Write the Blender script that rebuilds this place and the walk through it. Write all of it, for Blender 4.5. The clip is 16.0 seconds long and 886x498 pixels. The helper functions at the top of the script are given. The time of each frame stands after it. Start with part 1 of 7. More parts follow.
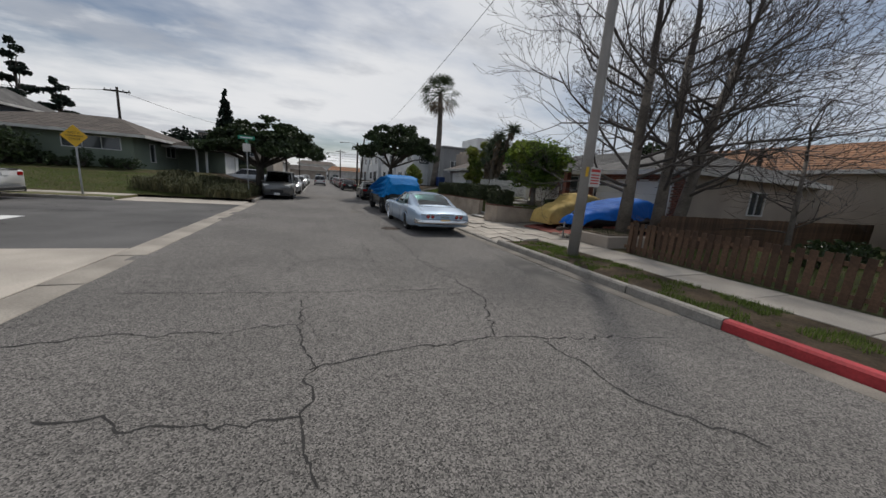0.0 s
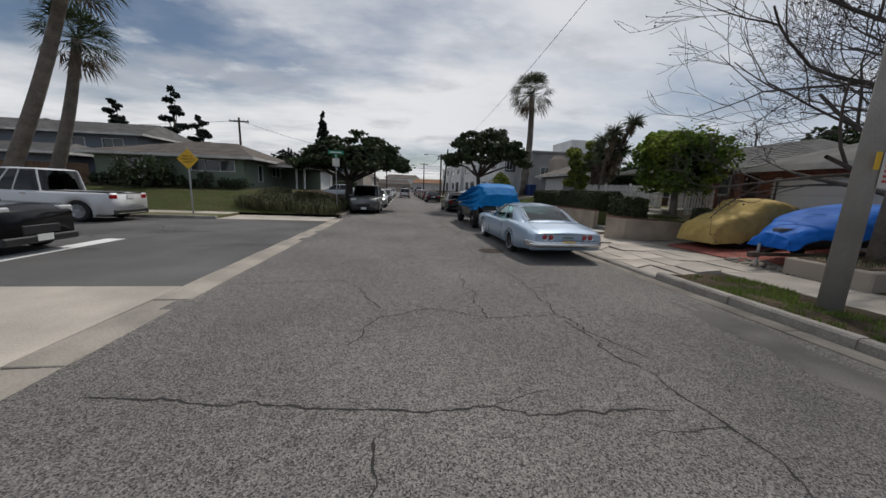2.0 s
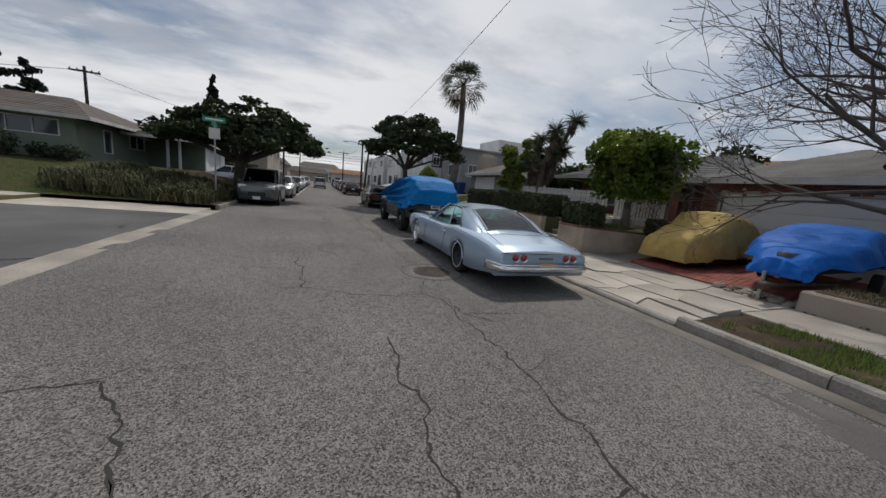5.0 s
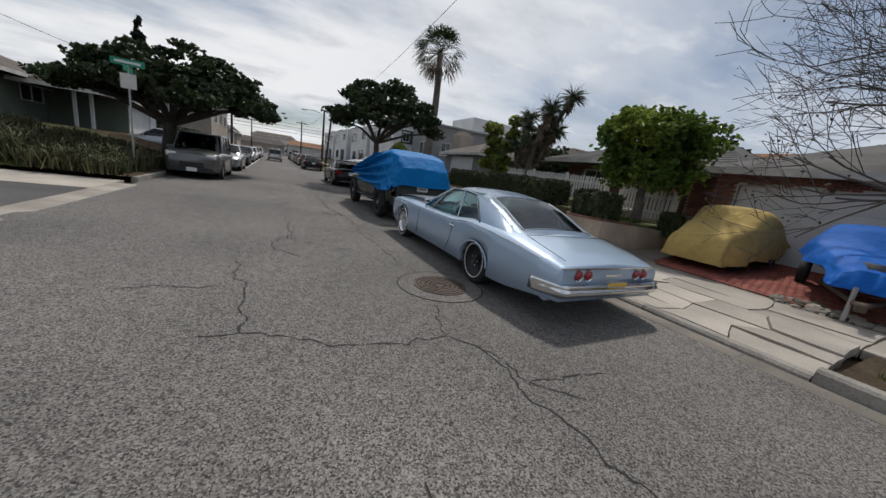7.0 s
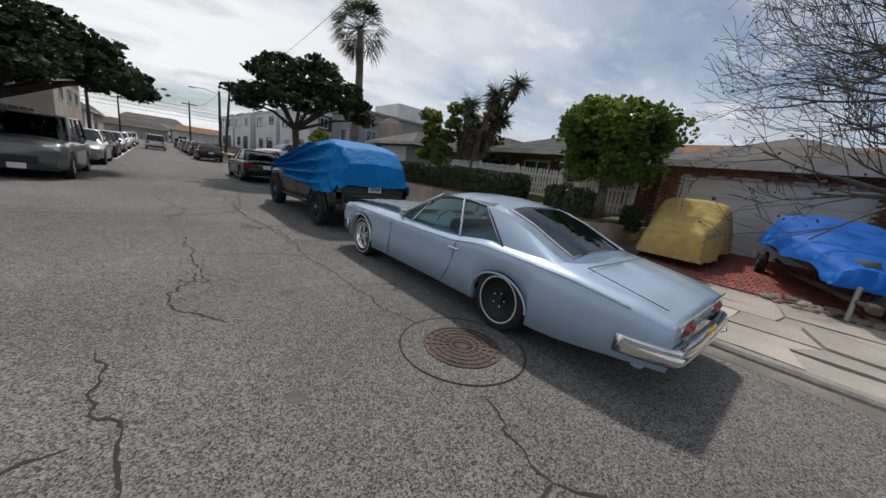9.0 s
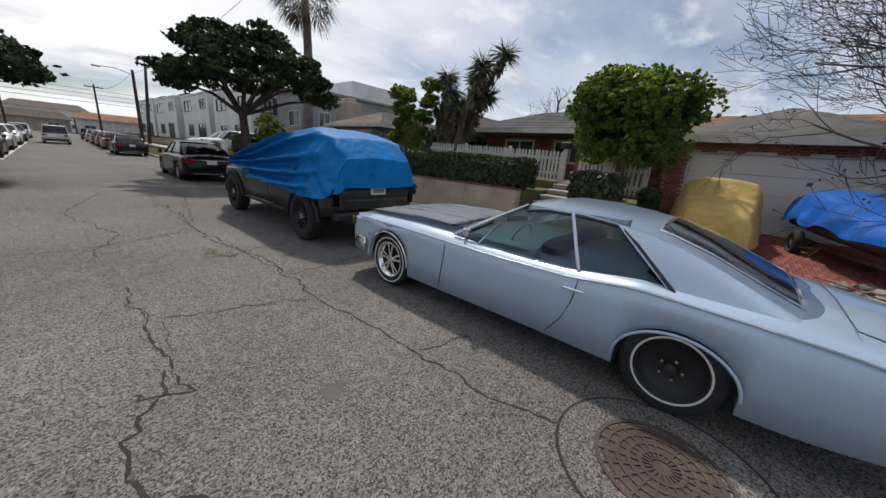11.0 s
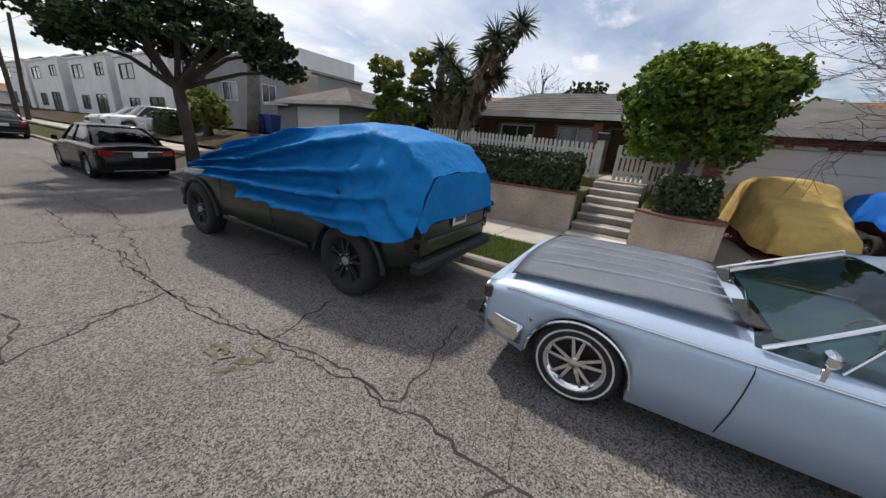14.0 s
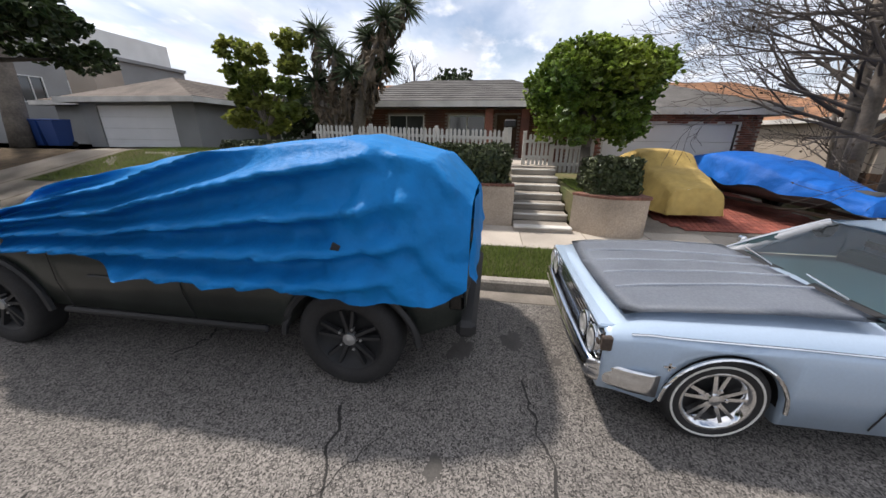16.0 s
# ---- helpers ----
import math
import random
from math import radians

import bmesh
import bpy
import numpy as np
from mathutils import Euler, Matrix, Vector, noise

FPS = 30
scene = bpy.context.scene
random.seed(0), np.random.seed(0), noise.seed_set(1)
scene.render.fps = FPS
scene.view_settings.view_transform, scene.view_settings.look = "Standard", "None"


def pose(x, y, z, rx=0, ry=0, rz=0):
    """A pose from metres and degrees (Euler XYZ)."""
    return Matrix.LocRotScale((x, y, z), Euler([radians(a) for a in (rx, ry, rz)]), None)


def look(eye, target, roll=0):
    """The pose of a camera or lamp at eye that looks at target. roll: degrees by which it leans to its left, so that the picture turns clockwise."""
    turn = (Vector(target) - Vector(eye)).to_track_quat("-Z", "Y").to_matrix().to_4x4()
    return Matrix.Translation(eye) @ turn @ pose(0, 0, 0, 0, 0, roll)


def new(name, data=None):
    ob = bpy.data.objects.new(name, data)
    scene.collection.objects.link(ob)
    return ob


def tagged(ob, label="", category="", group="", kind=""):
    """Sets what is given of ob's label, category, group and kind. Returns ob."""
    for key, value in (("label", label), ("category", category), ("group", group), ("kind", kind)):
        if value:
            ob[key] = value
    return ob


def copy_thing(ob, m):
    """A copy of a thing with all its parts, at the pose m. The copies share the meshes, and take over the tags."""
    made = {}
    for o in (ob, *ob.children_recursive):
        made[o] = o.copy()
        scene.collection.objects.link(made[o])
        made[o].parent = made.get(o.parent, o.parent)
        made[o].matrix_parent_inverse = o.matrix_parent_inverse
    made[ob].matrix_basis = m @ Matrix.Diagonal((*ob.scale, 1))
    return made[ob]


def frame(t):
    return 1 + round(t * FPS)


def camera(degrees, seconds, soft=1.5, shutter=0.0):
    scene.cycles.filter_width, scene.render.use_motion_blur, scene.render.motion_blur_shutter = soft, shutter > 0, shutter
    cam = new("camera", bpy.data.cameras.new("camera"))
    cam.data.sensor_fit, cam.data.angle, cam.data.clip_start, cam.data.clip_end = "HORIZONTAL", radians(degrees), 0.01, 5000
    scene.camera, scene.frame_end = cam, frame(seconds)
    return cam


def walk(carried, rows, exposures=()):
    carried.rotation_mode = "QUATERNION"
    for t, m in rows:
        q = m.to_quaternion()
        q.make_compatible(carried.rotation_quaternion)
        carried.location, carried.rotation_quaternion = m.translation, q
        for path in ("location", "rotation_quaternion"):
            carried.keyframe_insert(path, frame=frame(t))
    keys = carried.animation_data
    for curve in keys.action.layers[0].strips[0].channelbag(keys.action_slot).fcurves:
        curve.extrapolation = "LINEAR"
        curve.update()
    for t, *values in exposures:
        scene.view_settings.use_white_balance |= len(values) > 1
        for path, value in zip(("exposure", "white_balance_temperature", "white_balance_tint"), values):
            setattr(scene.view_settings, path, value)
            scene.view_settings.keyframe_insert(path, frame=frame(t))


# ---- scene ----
cam = camera(107.0, 16.0)
# seconds, eye in metres, yaw, pitch, roll in degrees
ROWS = [
    (0.0, -0.001, 0.002, 1.662, -20.74, -11.16, -3.98),
    (0.5, -0.016, 0.790, 1.634, -18.13, -10.97, -3.64),
    (1.0, -0.022, 1.512, 1.618, -14.07, -10.75, -2.88),
    (1.5, -0.086, 2.131, 1.623, -9.22, -10.56, -2.16),
    (2.0, -0.039, 2.662, 1.631, -7.15, -10.24, -2.00),
    (2.5, -0.003, 3.188, 1.648, -7.96, -9.98, -2.52),
    (3.0, 0.108, 3.671, 1.661, -8.76, -9.69, -2.97),
    (3.5, 0.155, 4.159, 1.656, -11.46, -9.60, -3.32),
    (4.0, 0.253, 4.671, 1.621, -15.99, -9.96, -4.06),
    (4.2, 0.275, 4.861, 1.602, -17.72, -9.97, -4.25),
    (6.3, 0.520, 6.967, 1.485, -22.96, -12.09, -7.08),
    (6.5, 0.481, 7.174, 1.472, -24.12, -12.62, -7.25),
    (7.0, 0.416, 7.680, 1.466, -26.59, -12.88, -7.88),
    (7.5, 0.350, 8.154, 1.473, -28.36, -12.98, -7.68),
    (8.0, 0.307, 8.616, 1.488, -31.82, -12.89, -7.50),
    (8.5, 0.347, 9.054, 1.512, -35.76, -13.01, -7.57),
    (9.0, 0.385, 9.522, 1.523, -40.32, -13.00, -7.23),
    (9.2, 0.389, 9.708, 1.522, -40.06, -13.61, -7.47),
    (11.3, 0.433, 11.693, 1.641, -51.63, -15.87, -4.12),
    (11.5, 0.484, 11.856, 1.654, -53.99, -16.10, -4.05),
    (12.0, 0.535, 12.298, 1.675, -58.17, -16.54, -4.18),
    (12.5, 0.580, 12.751, 1.718, -62.38, -16.90, -4.40),
    (13.0, 0.640, 13.286, 1.778, -60.94, -17.11, -4.41),
    (13.5, 0.552, 13.859, 1.826, -57.85, -17.87, -4.66),
    (14.0, 0.655, 14.337, 1.852, -57.88, -18.41, -4.76),
    (14.5, 0.715, 14.786, 1.861, -61.53, -18.25, -4.37),
    (15.0, 0.804, 15.214, 1.892, -66.45, -18.20, -3.92),
    (15.5, 0.898, 15.635, 1.938, -72.40, -18.47, -3.35),
    (16.0, 1.030, 16.042, 1.982, -81.45, -19.20, -0.60),
]
walk(cam, [(t, pose(x, y, z, 90 + pitch, roll, yaw)) for t, x, y, z, yaw, pitch, roll in ROWS],
     exposures=[(0.0, -0.28, 6500, 10), (4.0, -0.3, 6500, 10), (7.0, -0.15, 6500, 10), (9.0, -0.03, 6500, 10), (11.5, 0.22, 6600, 11), (12.5, 0.38, 6620, 12), (14.0, 0.40, 6650, 12.5), (16.0, 0.76, 6750, 13.5)])

# ---- light ----
SUN_DIR = Vector((0.36, 0.50, 1.0)).normalized()
sun = bpy.data.lights.new("sun", "SUN")
sun.energy, sun.angle, sun.color = 2.7, radians(3.5), (1.0, 0.96, 0.9)
sun_ob = new("sun", sun)
sun_ob.matrix_world = look((0, 0, 60), Vector((0, 0, 60)) - SUN_DIR)


def make_world():
    w = bpy.data.worlds.new("sky")
    scene.world = w
    w.use_nodes = True
    nt = w.node_tree
    nd, ln = nt.nodes, nt.links
    nd.clear()
    out, bg = nd.new("ShaderNodeOutputWorld"), nd.new("ShaderNodeBackground")
    sky = nd.new("ShaderNodeTexSky")
    sky.sky_type, sky.sun_disc = "NISHITA", False
    sky.sun_elevation, sky.sun_rotation = math.asin(SUN_DIR.z), math.atan2(SUN_DIR.x, SUN_DIR.y)
    co, sep = nd.new("ShaderNodeTexCoord"), nd.new("ShaderNodeSeparateXYZ")
    ln.new(co.outputs["Generated"], sep.inputs[0])
    mx = nd.new("ShaderNodeMath")
    mx.operation, mx.inputs[1].default_value = "MAXIMUM", 0.0
    ln.new(sep.outputs[2], mx.inputs[0])
    ad = nd.new("ShaderNodeMath")
    ad.operation, ad.inputs[1].default_value = "ADD", 0.16
    ln.new(mx.outputs[0], ad.inputs[0])
    com = nd.new("ShaderNodeCombineXYZ")
    for i in (0, 1):
        dv = nd.new("ShaderNodeMath")
        dv.operation = "DIVIDE"
        ln.new(sep.outputs[i], dv.inputs[0])
        ln.new(ad.outputs[0], dv.inputs[1])
        ln.new(dv.outputs[0], com.inputs[i])

    def cloud(scale, detail, lo, hi, seed):
        mp = nd.new("ShaderNodeMapping")
        mp.inputs["Location"].default_value = (seed, seed * 0.7, 0)
        mp.inputs["Scale"].default_value = (scale, scale * 1.5, 1)
        ln.new(com.outputs[0], mp.inputs[0])
        nz = nd.new("ShaderNodeTexNoise")
        nz.inputs["Scale"].default_value, nz.inputs["Detail"].default_value, nz.inputs["Roughness"].default_value = 1.0, detail, 0.55
        ln.new(mp.outputs[0], nz.inputs["Vector"])
        mr = nd.new("ShaderNodeMapRange")
        mr.interpolation_type = "SMOOTHSTEP"
        mr.inputs[1].default_value, mr.inputs[2].default_value = lo, hi
        ln.new(nz.outputs[0], mr.inputs[0])
        return mr.outputs[0]

    def mix(fac, a, b):
        m = nd.new("ShaderNodeMix")
        m.data_type = "RGBA"
        for sock, val in ((0, fac), (6, a), (7, b)):
            if isinstance(val, (tuple, float)):
                m.inputs[sock].default_value = val
            else:
                ln.new(val, m.inputs[sock])
        return m.outputs[2]

    # blue sky, a bright broken veil, grey undersides
    bright = nd.new("ShaderNodeVectorMath")
    bright.operation = "SCALE"
    bright.inputs[3].default_value = 0.075
    ln.new(sky.outputs[0], bright.inputs[0])
    # the veil is thicker and brighter towards the sun
    dot = nd.new("ShaderNodeVectorMath")
    dot.operation = "DOT_PRODUCT"
    dot.inputs[1].default_value = (-0.33, 0.87, 0.36)
    ln.new(co.outputs["Generated"], dot.inputs[0])
    glow = nd.new("ShaderNodeMapRange")
    glow.inputs[1].default_value, glow.inputs[2].default_value = 0.2, 0.92
    ln.new(dot.outputs["Value"], glow.inputs[0])
    veil = mix(glow.outputs[0], (0.56, 0.62, 0.72, 1), (0.93, 0.94, 0.96, 1))
    c1 = cloud(0.55, 6, 0.30, 0.62, 3.1)
    base = mix(c1, bright.outputs[0], veil)
    c2 = cloud(1.15, 7, 0.50, 0.66, 8.4)
    shade = nd.new("ShaderNodeMath")
    shade.operation, shade.inputs[1].default_value = "MULTIPLY", 0.6
    ln.new(c2, shade.inputs[0])
    base = mix(shade.outputs[0], base, (0.50, 0.53, 0.59, 1))
    c3 = cloud(2.6, 6, 0.52, 0.75, 1.7)
    shade2 = nd.new("ShaderNodeMath")
    shade2.operation, shade2.inputs[1].default_value = "MULTIPLY", 0.5
    ln.new(c3, shade2.inputs[0])
    base = mix(shade2.outputs[0], base, (0.95, 0.96, 0.98, 1))
    ln.new(base, bg.inputs[0])
    bg.inputs[1].default_value = 1.0
    ln.new(bg.outputs[0], out.inputs[0])


make_world()


# ---- materials ----
def mat(name, col, rough=0.8, metal=0.0, var=0.25, scale=6.0, bump=0.15, bscale=60.0, col2=None, spec=0.5, coat=0.0, island=0.0, rand=0.0, thin=0.0, bdist=0.01):
    """Base colour varied by broad stains and by grain, with a fine relief."""
    m = bpy.data.materials.new(name)
    m.use_nodes = True
    nt = m.node_tree
    nd, ln = nt.nodes, nt.links
    b = nd["Principled BSDF"]
    b.inputs["Roughness"].default_value, b.inputs["Metallic"].default_value = rough, metal
    b.inputs["Specular IOR Level"].default_value = spec
    b.inputs["Coat Weight"].default_value, b.inputs["Coat Roughness"].default_value = coat, 0.08
    co = nd.new("ShaderNodeTexCoord")
    n1, n2 = nd.new("ShaderNodeTexNoise"), nd.new("ShaderNodeTexNoise")
    n1.inputs["Scale"].default_value, n1.inputs["Detail"].default_value = scale * 0.2, 5
    n2.inputs["Scale"].default_value, n2.inputs["Detail"].default_value = bscale, 4
    for n in (n1, n2):
        ln.new(co.outputs["Object"], n.inputs["Vector"])
    dark = tuple(c * (1 - var) for c in col) if col2 is None else col2
    lite = tuple(min(1, c * (1 + var * 0.6)) for c in col) if col2 is None else col
    r = nd.new("ShaderNodeMapRange")
    r.inputs[1].default_value, r.inputs[2].default_value = 0.34, 0.66
    ln.new(n1.outputs[0], r.inputs[0])
    mx = nd.new("ShaderNodeMix")
    mx.data_type = "RGBA"
    mx.inputs[6].default_value, mx.inputs[7].default_value = (*dark, 1), (*lite, 1)
    ln.new(r.outputs[0], mx.inputs[0])
    m2 = nd.new("ShaderNodeMix")
    m2.data_type, m2.blend_type = "RGBA", "MULTIPLY"
    m2.inputs[0].default_value = min(1.0, var * 1.6)
    ln.new(mx.outputs[2], m2.inputs[6])
    r2 = nd.new("ShaderNodeMapRange")
    r2.inputs[1].default_value, r2.inputs[2].default_value, r2.inputs[3].default_value, r2.inputs[4].default_value = 0.3, 0.7, 0.55, 1.25
    ln.new(n2.outputs[0], r2.inputs[0])
    ln.new(r2.outputs[0], m2.inputs[7])
    last = m2.outputs[2]
    if island or rand:
        g = nd.new("ShaderNodeNewGeometry") if island else nd.new("ShaderNodeObjectInfo")
        r3 = nd.new("ShaderNodeMapRange")
        a = island or rand
        r3.inputs[3].default_value, r3.inputs[4].default_value = 1 - a, 1 + a
        ln.new(g.outputs["Random Per Island"] if island else g.outputs["Random"], r3.inputs[0])
        m3 = nd.new("ShaderNodeMix")
        m3.data_type, m3.blend_type = "RGBA", "MULTIPLY"
        m3.inputs[0].default_value = 1.0
        ln.new(last, m3.inputs[6])
        ln.new(r3.outputs[0], m3.inputs[7])
        last = m3.outputs[2]
    ln.new(last, b.inputs["Base Color"])
    if thin:
        tl, ms = nd.new("ShaderNodeBsdfTranslucent"), nd.new("ShaderNodeMixShader")
        ln.new(last, tl.inputs[0])
        ms.inputs[0].default_value = thin
        ln.new(b.outputs[0], ms.inputs[1])
        ln.new(tl.outputs[0], ms.inputs[2])
        ln.new(ms.outputs[0], nd["Material Output"].inputs[0])
    if bump:
        bp = nd.new("ShaderNodeBump")
        bp.inputs["Strength"].default_value, bp.inputs["Distance"].default_value = bump, bdist
        ln.new(n2.outputs[0], bp.inputs["Height"])
        ln.new(bp.outputs[0], b.inputs["Normal"])
    return m


def asphalt_material():
    """Worn asphalt: pale stone chips in dark binder, patches, oil, and a net of hairline cracks."""
    m = mat("asphalt", (0.130, 0.120, 0.110), 0.9, var=0.22, scale=1.6, bump=0.0, bscale=9)
    nt = m.node_tree
    nd, ln = nt.nodes, nt.links
    b = nd["Principled BSDF"]
    last = b.inputs["Base Color"].links[0].from_socket
    co = nd.new("ShaderNodeTexCoord")
    vo = nd.new("ShaderNodeTexVoronoi")
    vo.inputs["Scale"].default_value = 105
    ln.new(co.outputs["Object"], vo.inputs["Vector"])
    sep = nd.new("ShaderNodeSeparateColor")
    ln.new(vo.outputs["Color"], sep.inputs[0])
    r = nd.new("ShaderNodeMapRange")
    r.inputs[1].default_value, r.inputs[2].default_value, r.inputs[3].default_value, r.inputs[4].default_value = 0, 1, 0.14, 2.08
    ln.new(sep.outputs[0], r.inputs[0])
    mm = nd.new("ShaderNodeMix")
    mm.data_type, mm.blend_type = "RGBA", "MULTIPLY"
    mm.inputs[0].default_value = 1
    ln.new(last, mm.inputs[6])
    ln.new(r.outputs[0], mm.inputs[7])
    ln.new(mm.outputs[2], b.inputs["Base Color"])
    bp = nd.new("ShaderNodeBump")
    bp.inputs["Strength"].default_value, bp.inputs["Distance"].default_value = 0.55, 0.006
    ln.new(vo.outputs["Distance"], bp.inputs["Height"])
    ln.new(bp.outputs[0], b.inputs["Normal"])
    return m


def glass(name, tint=(0.75, 0.85, 0.82), mixin=0.5):
    m = bpy.data.materials.new(name)
    m.use_nodes = True
    nt = m.node_tree
    nd, ln = nt.nodes, nt.links
    nd.remove(nd["Principled BSDF"])
    t, g, f, x = nd.new("ShaderNodeBsdfTransparent"), nd.new("ShaderNodeBsdfGlossy"), nd.new("ShaderNodeFresnel"), nd.new("ShaderNodeMixShader")
    t.inputs[0].default_value = (*[c * mixin for c in tint], 1)
    g.inputs["Roughness"].default_value = 0.02
    f.inputs[0].default_value = 1.6
    ln.new(f.outputs[0], x.inputs[0])
    ln.new(t.outputs[0], x.inputs[1])
    ln.new(g.outputs[0], x.inputs[2])
    ln.new(x.outputs[0], nd["Material Output"].inputs[0])
    return m


